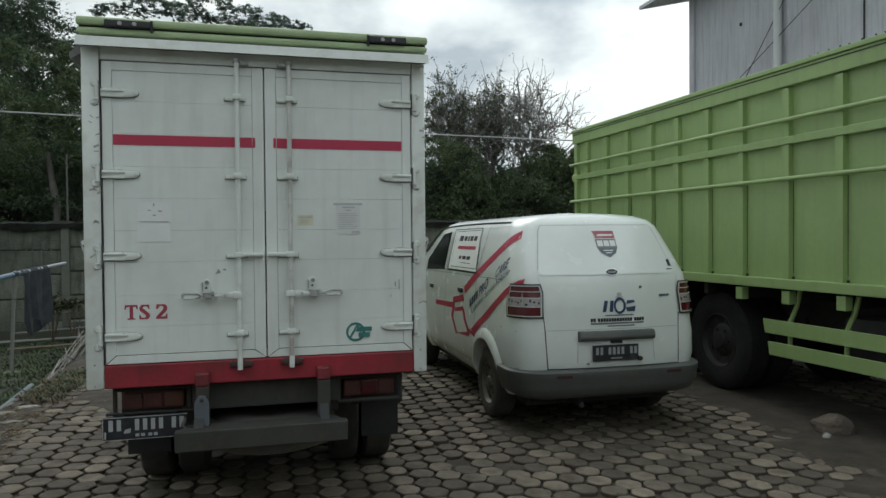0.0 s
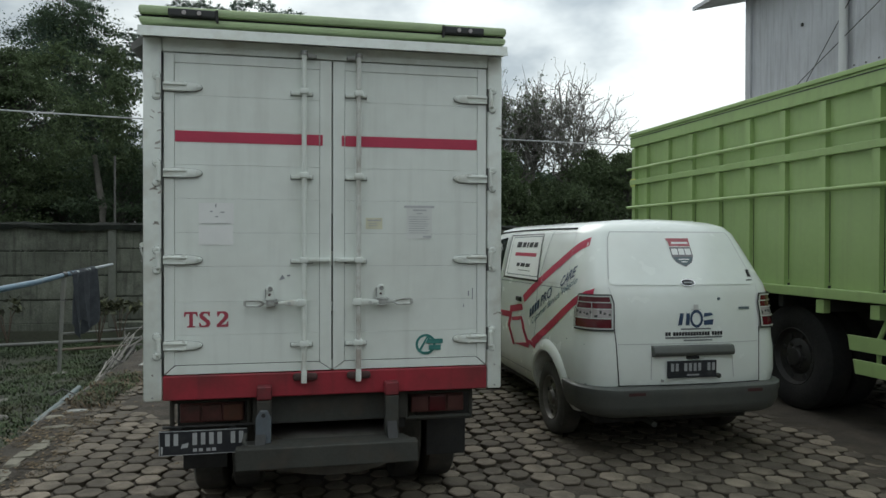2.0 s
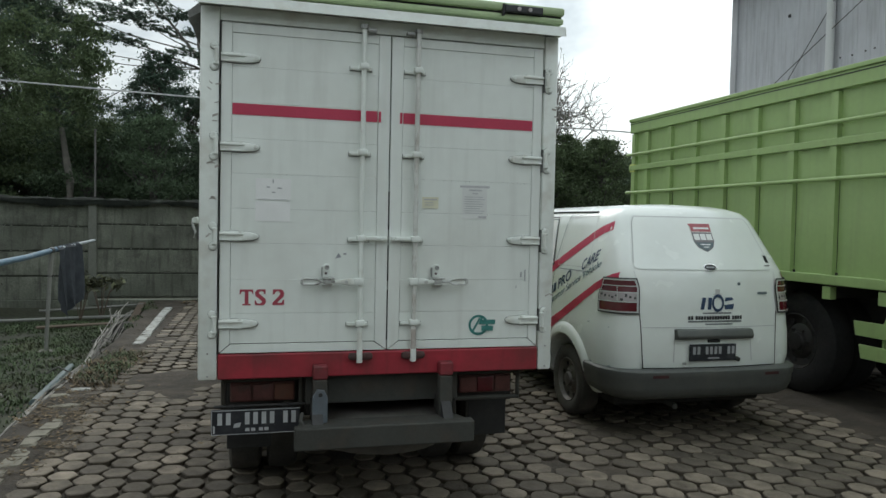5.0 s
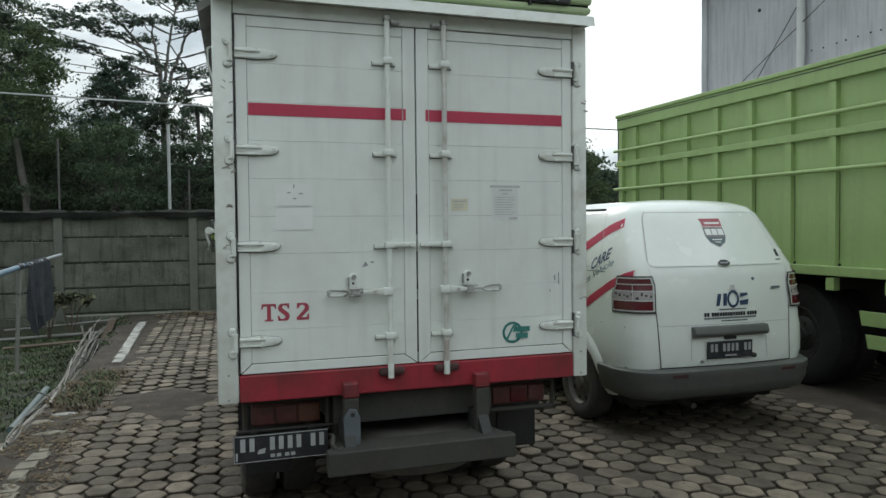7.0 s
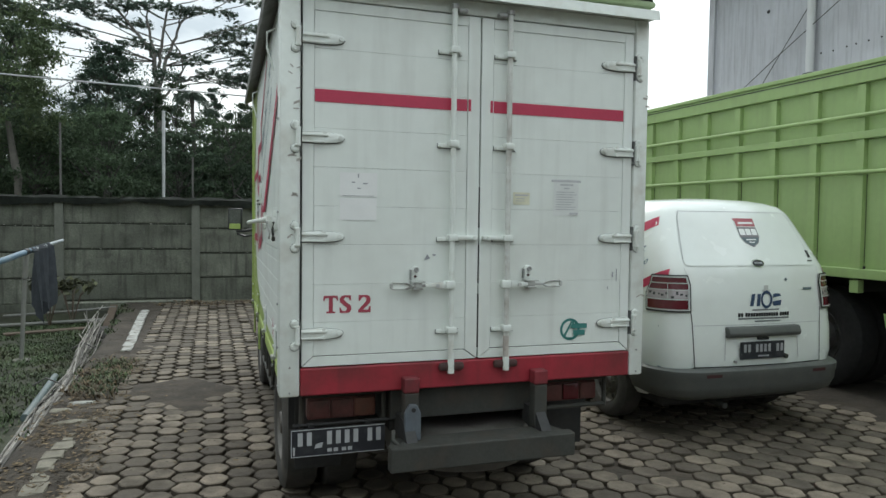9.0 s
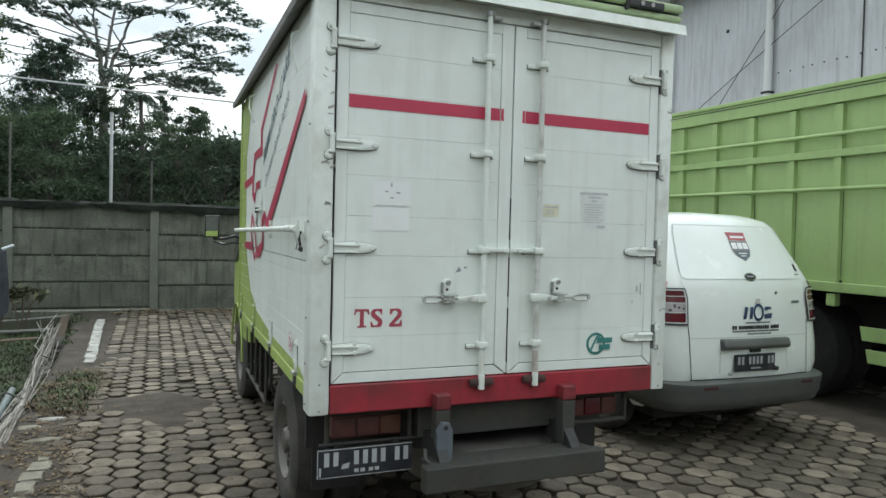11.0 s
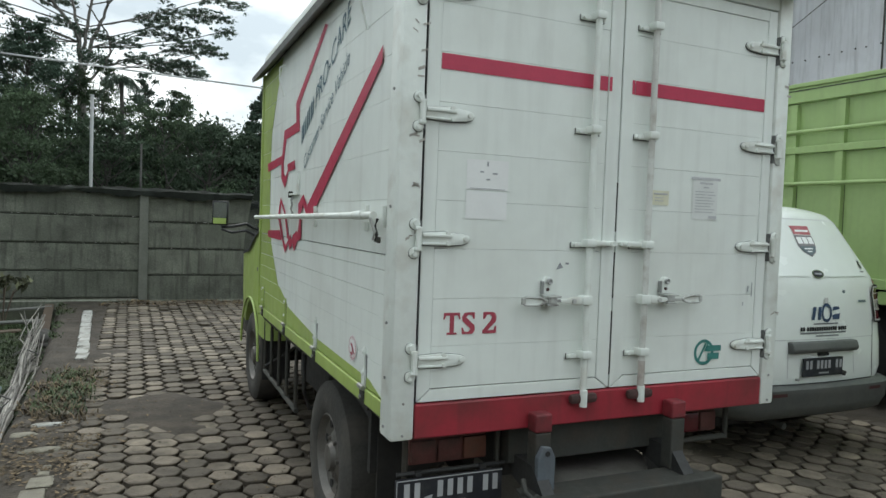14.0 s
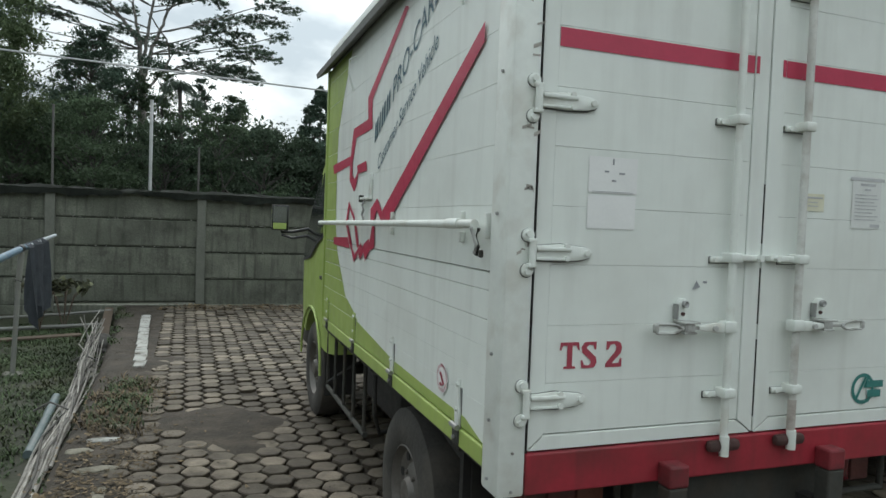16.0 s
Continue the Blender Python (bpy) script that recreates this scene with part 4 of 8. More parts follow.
trunk_bm = tube([(-8.40, 31.8, -0.1), (-8.36, 31.8, 1.8), (-8.30, 31.7, 3.0), (-8.46, 31.7, 4.0), (-8.6, 31.6, 5.2)], 0.15, 10, radii=[0.24, 0.19, 0.16, 0.13, 0.09])
pt = thing("tree", (-7.85, 31.8, -0.1), "pale-trunked tree with an olive crown behind the wall", "tree", group="trees behind the wall")
part("trunk", trunk_bm, M_BARKPALE, pt, smooth=True)
prng = np.random.default_rng(77)
pv, pf = leaf_cloud([((-8.9 + prng.uniform(-1.9, 2.1), 31.2 + prng.uniform(-1, 1), prng.uniform(4.6, 9.4)), (0.8, 0.8, 0.6)) for _ in range(34)], 520, 0.075, prng)
po = new("crown", mesh_of("crown", pv - np.array([-7.85, 31.8, -0.1]), pf, M_LEAF2))
po.parent = pt


# dark net draped over the wall's top
def net_top(x):
    u = ((x + 1.48) / 2.335) % 1.0
    return 1.985 - 0.035 * 4 * u * (1 - u) * (0.6 + 0.4 * math.sin(x * 1.3)) + 0.010 * math.sin(x * 9.0) + 0.006 * math.sin(x * 23.0)


def drape(x):
    """How low the net hangs over the wall's face."""
    return 1.835 + 0.025 * math.sin(x * 1.9) + 0.022 * math.sin(x * 4.7 + 1.0) + 0.016 * math.sin(x * 11.3) + 0.012 * math.sin(x * 27.1)


nbm, prev = bmesh.new(), None
for x in np.arange(-21.0, 8.8, 0.09):
    t, fl = net_top(x), 0.014 * math.sin(x * 5.1) + 0.008 * math.sin(x * 17.0)
    line = ((15.235, 1.60), (15.225, 1.80), (15.20, t - 0.03), (15.15, t), (15.055, t - 0.035), (15.018, 1.93 + 0.4 * fl), (15.012 + fl, drape(x)))
    col = [nbm.verts.new((x, yy - (0.012 + fl if k > 4 else 0.0), zz)) for k, (yy, zz) in enumerate(line)]
    if prev:
        for k in range(len(col) - 1):
            nbm.faces.new((prev[k], col[k], col[k + 1], prev[k + 1]))
    prev = col
bmesh.ops.solidify(nbm, geom=nbm.faces[:], thickness=0.005)
solo("shade_net", nbm, M_NET, (-6, 15.22, 1.62), "dark shade net draped unevenly over the wall's top", "net", smooth=True)


# ---- white box truck ----
RY = 3.94          # plane of the rear doors
BX0, BX1 = -0.91, 0.90
BF = 6.65          # front end of the box
truck = thing("box_truck", (0, 5.4, 0), "white box truck with red sill, lime green lower side and cab", "truck")


def truck_stance(co):
    """The truck stands a little askew: its long axis drifts to +x towards the cab."""
    d = max(0.0, co.y - RY - 0.02)
    return Vector((co.x + 0.0162 * d, co.y + 0.08 * d, co.z))


STANCE[0] = truck_stance
body = part("box_body", box(BX0 + 0.03, BX1 - 0.03, RY + 0.06, BF, 0.93, 2.62), M_WHITE, truck, "white cargo box")
part("floor_frame", box(BX0 + 0.05, BX1 - 0.05, RY + 0.05, BF, 0.83, 0.925), M_BLACKST, truck, "black steel floor frame")

# corner posts, header, roof edge
for s, (xa, xb) in ((-1, (BX0, -0.822)), (1, (0.822, BX1))):
    p = part("corner_post", box(xa, xb, RY - 0.012, RY + 0.10, 0.82, 2.60, 0.012), M_WHITE_ST, truck, "white steel corner post with scuffs", smooth=True)
    for z in (0.86, 1.03, 1.22, 1.62, 2.02):
        part("rivet", rod((xa if s < 0 else xb, RY + 0.05, z), ((xa - 0.006) if s < 0 else xb + 0.006, RY + 0.05, z), 0.005, 6), M_ZINC, p)
    for z in (0.84, 0.95):
        part("rivet", rod(((xa + xb) / 2 + s * 0.0, RY - 0.012, z), ((xa + xb) / 2, RY - 0.016, z), 0.0045, 6), M_ZINC, p)
    rs = random.Random(5 + s)
    for zc in ((2.24, 2.10, 1.86, 1.72, 1.55) if s < 0 else (2.2, 1.2)):
        for k in range(3):
            z = zc + rs.uniform(-0.05, 0.05)
            xm = (xa + xb) / 2 + rs.uniform(-0.015, 0.03)
            part("scuff", flat([band((xm, z), (xm + rs.uniform(0.01, 0.03), z + rs.uniform(-0.015, 0.015)), rs.uniform(0.004, 0.012))], lambda u, v: (u, RY - 0.0135, v)), M_SCRAPE, p, "grey scrape")
part("door_gap", box(-0.8224, -0.8204, RY - 0.0126, RY + 0.004, 0.945, 2.532), M_GAP, truck, "dark gap beside the door")
part("header", box(-0.82, 0.82, RY - 0.004, RY + 0.06, 2.535, 2.60, 0.003), M_WHITE_ST, truck, "white door header")
rain = prism([(RY - 0.085, 2.585), (RY - 0.075, 2.635), (RY + 0.03, 2.655), (RY + 0.03, 2.605), (RY - 0.06, 2.598)], "x", BX0 - 0.008, BX1 + 0.008)
part("drip_rail", rain, M_WHITE_ST, truck, "white folded drip rail")
for z0, z1, ya in ((2.658, 2.690, RY - 0.045), (2.700, 2.742, RY - 0.055)):
    part("roof_edge", box(BX0 - 0.012, BX1 + 0.012, ya, RY + 0.09, z0, z1, 0.014), M_GROOF, truck, "pale green roof edge", smooth=True)
part("roof_edge_groove", box(BX0, BX1, RY - 0.03, RY + 0.06, 2.688, 2.702), M_GAP, truck)
for xa, xb in ((-0.785, -0.565), (0.575, 0.785)):
    lam = part("marker_lamp", box(xa, xb, RY - 0.066, RY - 0.03, 2.690, 2.728, 0.006), M_BLACKPL, truck, "black marker lamp")
    for x in (xa + 0.075, xb - 0.075):
        part("lamp_lens", rod((x, RY - 0.067, 2.708), (x, RY - 0.072, 2.708), 0.011, 8), M_LAMPCLR, lam)
    part("lamp_bracket", box(xb if xa < 0 else xa - 0.012, xb + 0.012 if xa < 0 else xa, RY - 0.064, RY - 0.03, 2.672, 2.73), M_GAP, lam)
part("roof", box(BX0 + 0.01, BX1 - 0.01, RY + 0.06, BF + 0.02, 2.622, 2.72, 0.03), M_WHITE, truck, "white box roof", smooth=True)
# side eave
eave = prism([(BX0 - 0.055, 2.535), (BX0 - 0.060, 2.568), (BX0 + 0.02, 2.640), (BX0 + 0.02, 2.585)], "y", RY + 0.02, BF + 0.12)
part("side_eave", eave, M_EAVE, truck, "grey weathered side eave")
part("side_eave", prism([(-p[0] - 0.01, p[1]) for p in ((BX0 - 0.075, 2.545), (BX0 - 0.085, 2.575), (BX0 + 0.02, 2.645), (BX0 + 0.02, 2.60))], "y", RY + 0.75, BF + 0.22), M_EAVE, truck, "grey weathered side eave")

# red sill
part("rear_sill", box(-0.82, 0.82, RY - 0.010, RY + 0.08, 0.822, 0.943, 0.006), M_RED, truck, "faded red painted steel sill")
for x in (-0.135, 0.135):
    part("rod_socket", box(x - 0.062, x + 0.062, RY - 0.040, RY - 0.008, 0.902, 0.940, 0.015), M_RUSTRED, truck, "rust-dark steel rod keeper", smooth=True)


# doors, built of horizontal planks in a frame
def rear_door(s):
    """s: -1 for the door on -x, 1 for the other."""
    def X(a):
        return s * a
    d = part("rear_door", box(X(0.006), X(0.815), RY + 0.012, RY + 0.05, 0.946, 2.531), M_GAP, truck, "white planked cargo door, shut")
    # frame: stiles and rails with mitred feet
    for poly in ([(0.0035, 0.950), (0.0625, 0.993), (0.0625, 2.529), (0.0035, 2.529)], [(0.815, 0.950), (0.766, 0.993), (0.766, 2.529), (0.815, 2.529)],
                 [(0.007, 0.948), (0.811, 0.948), (0.763, 0.990), (0.0655, 0.990)], [(0.0635, 2.529), (0.765, 2.529), (0.765, 2.4835), (0.0635, 2.4835)]):
        part("door_frame", prism([(X(a), z) for a, z in poly], "y", RY - 0.003, RY + 0.03, 0.002), M_WHITE, d)
    zs = [0.994, 1.140, 1.306, 1.481, 1.648, 1.817, 1.984, 2.155, 2.325, 2.4825]
    for z0, z1 in zip(zs, zs[1:]):
        part("plank", box(X(0.064), X(0.7645), RY + 0.001, RY + 0.03, z0 + 0.0004, z1 - 0.0004, 0.0010), M_WHITE, d)
    for z0, z1 in ((1.0, 1.25), (1.3, 1.48), (1.56, 1.75)):
        part("centre_seal", box(X(0.001), X(0.0025), RY - 0.002, RY + 0.02, z0, z1), M_RUBBER, d)
    # locking rod with keepers
    rx = -0.141 if s < 0 else 0.133
    r = part("locking_rod", rod((rx, RY - 0.032, 0.895), (rx, RY - 0.032, 2.565), 0.0125, 12), M_WHITE_ST if s < 0 else M_RODDIRT, d, "white locking rod" if s < 0 else "dirty white locking rod with rust stains", smooth=True)
    for z in (2.362, 1.940, 1.513, 1.090):
        k = part("rod_keeper", box(rx - 0.022, rx + 0.022, RY - 0.052, RY - 0.001, z - 0.015, z + 0.015, 0.006), M_WHITE_ST, r, "bolted rod keeper", smooth=True)
        tabs = box(rx - 0.066, rx + 0.042, RY - 0.012, RY - 0.001, z - 0.017, z + 0.002, 0.004)
        part("keeper_tab", tabs, M_WHITE_ST, r, smooth=True)
        # dark rim added behind the tab to outline it
        part("keeper_seal", box(rx - 0.068, rx + 0.044, RY - 0.0032, RY - 0.0008, z - 0.020, z + 0.002), M_OUTLINE, r)
        for dx in (-0.052, 0.032):
            part("bolt", rod((rx + dx, RY - 0.012, z - 0.008), (rx + dx, RY - 0.020, z - 0.008), 0.0075, 8), M_WHITE_ST, r)
    part("rod_foot", rod((rx, RY - 0.036, 0.892), (rx, RY - 0.036, 0.955), 0.0150, 10), M_WHITE_ST, r, smooth=True)
    part("top_cam", box(*sorted((rx - s * 0.062, rx - s * 0.016)), RY - 0.04, RY - 0.006, 2.532, 2.552, 0.006), M_ZINC, r)
    part("rod_collar", rod((rx, RY - 0.032, 2.545), (rx, RY - 0.032, 2.565), 0.019, 10), M_ZINC, r)
    if s > 0:
        part("rust_sleeve", rod((rx, RY - 0.032, 0.956), (rx, RY - 0.032, 1.055), 0.0136, 12), M_RUSTY, r, "rust-stained lower rod", smooth=True)
    # middle latch
    part("centre_latch", box(X(0.012), X(0.150), RY - 0.030, RY - 0.004, 1.503, 1.523, 0.005), M_WHITE_ST, d, "centre latch bar", smooth=True)
    part("latch_bolt", rod((X(0.035), RY - 0.03, 1.513), (X(0.035), RY - 0.044, 1.513), 0.010, 8), M_WHITE_ST, d)
    # handle and its catch
    e = 0.024 if s < 0 else 0.0
    blk = part("lever_block", box(*sorted((X(0.104 + e), X(0.150 + e))), RY - 0.052, RY - 0.014, 1.280, 1.316, 0.005), M_WHITE_ST, d, "steel lever block on the rod", smooth=True)
    arm = [(X(u + e), z) for u, z in ((0.150, 1.283), (0.178, 1.281), (0.215, 1.287), (0.246, 1.292), (0.246, 1.304), (0.215, 1.307), (0.178, 1.313), (0.150, 1.313))]
    h = part("lever_handle", prism(arm, "y", RY - 0.050, RY - 0.036, 0.003), M_WHITE_ST, d, "flat steel lever handle", smooth=True)
    part("bolt", rod((X(0.190 + e), RY - 0.049, 1.297), (X(0.190 + e), RY - 0.058, 1.297), 0.009, 8), M_GRIMY, h, smooth=True)
    neck = [(X(u + e), z) for u, z in ((0.240, 1.293), (0.318, 1.292), (0.318, 1.302), (0.240, 1.303))]
    part("handle_neck", prism(neck, "y", RY - 0.048, RY - 0.038, 0.002), M_GRIMY, h, "worn bare steel neck")
    loop = [(X(u + e), z) for u, z in ((0.312, 1.297), (0.330, 1.286), (0.352, 1.284), (0.398, 1.285), (0.408, 1.291), (0.408, 1.308), (0.398, 1.313), (0.352, 1.312), (0.330, 1.308))]
    part("grip", tube([(x, RY - 0.050, z) for x, z in loop] + [(loop[0][0], RY - 0.050, loop[0][1])], 0.0048, 6), M_GRIMY, h, "looped steel grip", smooth=True)
    part("grip_web", prism(loop, "y", RY - 0.048, RY - 0.044, 0.0), M_WHITE_ST, h)
    part("grip_end", box(*sorted((X(0.398 + e), X(0.412 + e))), RY - 0.056, RY - 0.040, 1.287, 1.312, 0.004), M_GRIMY, h, smooth=True)
    hx0, hx1 = (-0.329, -0.286) if s < 0 else (0.228, 0.275)
    hm = (hx0 + hx1) / 2
    catch = part("handle_catch", box(hx0 - 0.002, hx1 + 0.014, RY - 0.056, RY - 0.001, 1.311, 1.317, 0.002), M_GRIMY, d, "steel handle catch", smooth=True)
    part("catch_jaw", box(hm - 0.018, hm + 0.020, RY - 0.052, RY - 0.006, 1.286, 1.311, 0.003), M_GRIMY, catch, "greasy steel jaw", smooth=True)
    part("catch_foot", box(hm - 0.022, hm + 0.026, RY - 0.054, RY - 0.001, 1.280, 1.286, 0.002), M_GRIMY, catch)
    hasp = part("hasp", prism([(hx0, 1.318), (hx1 - 0.006, 1.318), (hx1 - 0.006, 1.366), (hm + 0.010, 1.384), (hm - 0.012, 1.384), (hx0, 1.370)], "y", RY - 0.018, RY - 0.001, 0.003), M_WHITE_ST, d, "bolted hasp plate", smooth=True)
    part("hasp_edge", box(hx0 - 0.004, hx0 + 0.001, RY - 0.022, RY - 0.001, 1.322, 1.368, 0.001), M_ZINC, hasp)
    part("hasp_eye", lathe([(-0.004, 0.011), (-0.012, 0.012), (-0.016, 0.009), (-0.012, 0.005)], (hm, RY - 0.016, 1.368), "y", 12), M_ZINC, hasp)
    part("bolt", rod((hm - 0.004, RY - 0.016, 1.338), (hm - 0.004, RY - 0.024, 1.338), 0.006, 8), M_RUSTRED, hasp)
    # hinges on the corner post
    for z in (2.362, 1.940, 1.513, 1.090):
        hx = [(X(0.818), z - 0.020), (X(0.735), z - 0.022), (X(0.668), z - 0.018), (X(0.643), z - 0.010), (X(0.634), z + 0.002), (X(0.640), z + 0.013), (X(0.655), z + 0.019), (X(0.735), z + 0.027), (X(0.818), z + 0.022)]
        g = part("strap_hinge", prism(hx, "y", RY - 0.013, RY - 0.002, 0.003), M_WHITE_ST, d, "white strap hinge", smooth=True)
        # dark rim added behind the strap, drawing its outline
        rim = [(X(0.730) + (a - X(0.730)) * 1.02, z + (b - z) * 1.12 - 0.0015) for a, b in hx]
        part("hinge_seal", prism(rim, "y", RY - 0.0042, RY - 0.0008), M_OUTLINE, g, "added dark rim outlining the hinge")
        part("hinge_rib", box(min(X(0.818), X(0.705)), max(X(0.818), X(0.705)), RY - 0.022, RY - 0.010, z + 0.006, z + 0.019, 0.005), M_WHITE_ST, g, smooth=True)
        part("hinge_rib", box(min(X(0.818), X(0.715)), max(X(0.818), X(0.715)), RY - 0.018, RY - 0.010, z - 0.020, z - 0.012, 0.003), M_WHITE_ST, g, smooth=True)
        part("hinge_pin", rod((X(0.835), RY - 0.026, z - 0.036), (X(0.835), RY - 0.026, z + 0.036), 0.0105, 10), M_WHITE_ST, g, smooth=True)
        # dark strip put in as the shadow between door and post
        part("hinge_shadow_gap", box(*sorted((X(0.8195), X(0.8245))), RY - 0.0135, RY + 0.004, z - 0.06, z + 0.06), M_OUTLINE, g)
        for dz in (-0.048, 0.050):
            tab = [(X(0.846 + 0.019 * math.cos(a)), z + dz + 0.019 * math.sin(a)) for a in np.linspace(0.1, 6.383, 14, endpoint=False)]
            part("hinge_lug", prism(tab, "y", RY - 0.020, RY - 0.0115, 0.002), M_WHITE_ST, g, smooth=True)
            # added dark rim outlining the lug
            part("lug_seal", prism([(X(0.846 + 0.0205 * math.cos(a)), z + dz - 0.001 + 0.0205 * math.sin(a)) for a in np.linspace(0.1, 6.383, 14, endpoint=False)], "y", RY - 0.0138, RY - 0.0115), M_OUTLINE, g)
            part("lug_arm", box(*sorted((X(0.824), X(0.850))), RY - 0.034, RY - 0.014, z + dz * 0.72 - 0.006, z + dz * 0.72 + 0.006, 0.003), M_WHITE_ST, g, smooth=True)
        for dx, dz in ((0.655, 0.003), (0.720, -0.014), (0.722, 0.021), (0.848, -0.052), (0.848, 0.054)):
            part("bolt", rod((X(dx), RY - 0.011, z + dz), (X(dx), RY - 0.028 if dx > 0.8 else RY - 0.021, z + dz), 0.0085, 8), M_WHITE_ST, g, smooth=True)
    # red stripe
    part("red_stripe", flat([bar(min(X(0.763), X(0.066)), max(X(0.763), X(0.066)), 2.096, 2.150)], lambda u, v: (u, RY - 0.0012, v)), M_REDFILM, d, "red adhesive stripe")
    part("red_stripe", flat([bar(min(X(0.061), X(0.048)), max(X(0.061), X(0.048)), 2.096, 2.150)], lambda u, v: (u, RY - 0.0045, v)), M_REDFILM, d, "red adhesive stripe")
    return d


door_l, door_r = rear_door(-1), rear_door(1)


def on_rear(u, v, off=0.0022):
    return (u, RY + 0.001 - off, v)


# lettering and stickers on the doors
GLYPHS = (  # slab-serif capitals as outlines: left edge, width, points
    (-0.722, 0.066, [(0, .70), (.04, 1), (.96, 1), (1, .70), (.92, .70), (.84, .87), (.64, .87), (.64, .09), (.80, .09), (.80, 0), (.22, 0), (.22, .09), (.38, .09), (.38, .87), (.16, .87), (.08, .70)]),
    (-0.651, 0.054, [(.95, .70), (.85, .70), (.75, .87), (.47, .89), (.34, .77), (.95, .40), (1, .2), (.85, .02), (.7, 0), (.05, 0), (0, .3), (.11, .3), (.22, .12), (.5, .10), (.64, .2), (.60, .29), (.08, .60), (.02, .8), (.2, .98), (.35, 1), (.95, 1)]),
    (-0.567, 0.056, [(.03, .68), (.15, .68), (.28, .86), (.5, .9), (.66, .78), (.60, .62), (0, .14), (0, 0), (1, 0), (1, .34), (.89, .34), (.8, .15), (.40, .15), (.95, .55), (1, .75), (.9, .93), (.7, 1), (.25, 1), (.03, 1)]))
for gx, gw, pts in GLYPHS:
    part("letter", flat([[(gx + gw * u, 1.180 + 0.077 * v) for u, v in pts]], on_rear), M_LETTER, door_l, "red painted letter")
part("paper_notice", flat([bar(-0.652, -0.488, 1.588, 1.686)], on_rear), M_PAPER, door_l, "blank white paper notice")
note = part("paper_notice", flat([bar(-0.652, -0.486, 1.692, 1.797)], on_rear), M_PAPER, door_l, "faded white paper notice")
part("print", flat([bar(-0.573, -0.568, 1.775, 1.792), bar(-0.60, -0.585, 1.752, 1.757), bar(-0.55, -0.53, 1.748, 1.753), bar(-0.575, -0.56, 1.726, 1.731), bar(-0.64, -0.50, 1.695, 1.6965)], lambda u, v: on_rear(u, v, 0.0036)), M_INK, note)
pieces("scratch_mark", [[(-0.265, 1.41), (-0.235, 1.418), (-0.25, 1.438)], bar(-0.225, -0.21, 1.43, 1.437)], on_rear, M_INK, door_l)
note2 = part("paper_notice", flat([bar(0.385, 0.520, 1.622, 1.800)], on_rear), mat("aged_sticker", (0.74, 0.76, 0.74), 0.6, var=0.05, scale=9), door_r, "faded printed notice")
rows = [bar(0.372, 0.532, 1.785, 1.795), bar(0.42, 0.49, 1.768, 1.776), bar(0.44, 0.47, 1.752, 1.758)]
rows += [bar(0.397, 0.397 + w, z, z + 0.0035) for z, w in zip(np.arange(1.735, 1.64, -0.012), (0.10, 0.11, 0.09, 0.105, 0.10, 0.085, 0.11, 0.10))] + [bar(0.472, 0.517, 1.628, 1.638)]
part("print", flat(rows, lambda u, v: on_rear(u, v, 0.0036)), M_FAINT, note2)
lab = part("paper_label", flat([bar(0.172, 0.258, 1.672, 1.730)], on_rear), M_YELLOW, door_r, "small yellowed label")
part("print", flat([bar(0.180, 0.250, 1.714, 1.720)] + [bar(0.186, 0.230, z, z + 0.003) for z in (1.70, 1.688)], lambda u, v: on_rear(u, v, 0.0036)), M_FAINT, lab)
# round teal sticker, drawn as plain shapes
ring = []
for k in range(40):
    a0, a1 = 6.283 * k / 40, 6.283 * (k + 1) / 40
    ring.append([(0.488 + r * math.cos(a), 1.066 + r * math.sin(a)) for r, a in ((0.041, a0), (0.054, a0), (0.054, a1), (0.041, a1))])
ring += [[(0.448, 1.03), (0.462, 1.03), (0.502, 1.105), (0.492, 1.105)], [(0.502, 1.105), (0.512, 1.105), (0.500, 1.07), (0.488, 1.07)], bar(0.500, 0.580, 1.070, 1.094), bar(0.504, 0.568, 1.036, 1.062), bar(0.47, 0.512, 1.020, 1.028)]
emblem = part("round_sticker", flat(ring[:-5], on_rear), M_TEAL, door_r, "round teal emblem sticker")
for k, piece in enumerate(ring[-5:]):
    part("emblem_shape", flat([piece], lambda u, v: on_rear(u, v, 0.0036 + 0.0012 * k)), M_TEAL, emblem)
for xs, zs_ in (((0.715, 0.722), (1.32, 1.345)), ((0.738, 0.743), (1.30, 1.36)), ((0.69, 0.694), (1.26, 1.275))):
    part("chip", flat([bar(*xs, *zs_)], lambda u, v: on_rear(u, v, 0.006)), M_INK, door_r, "paint chip")

# underneath at the rear
part("rear_crossmember", box(-0.40, 0.40, 4.00, 4.06, 0.665, 0.818, 0.008), M_GREYST, truck, "dark steel cross member")
for x in (-0.36, 0.36):
    part("chassis_rail", box(x - 0.035, x + 0.035, 4.05, 8.3, 0.60, 0.80, 0.006), M_BLACKST, truck, "black chassis rail")
for x in (-0.335, 0.302):
    u = part("bumper_upright", box(x - 0.034, x + 0.034, 3.868, 3.926, 0.613, 0.818, 0.006), M_GREYST, truck, "rusty steel upright")
    part("upright_cap", box(x - 0.036, x + 0.036, 3.866, 3.928, 0.819, 0.888, 0.008), M_REDDULL, u, "red overpainted tip")
plate_bm = prism([(-0.374, 0.606), (-0.300, 0.614), (-0.300, 0.735), (-0.318, 0.772), (-0.352, 0.776), (-0.374, 0.738)], "y", 3.838, 3.862, 0.004)
tow = part("towing_plate", plate_bm, mat("blue_grey_steel", (0.12, 0.14, 0.16), 0.5, var=0.15, scale=8, stain=((0.10, 0.08, 0.06), 0.4, 9)), truck, "blue-grey steel towing plate")
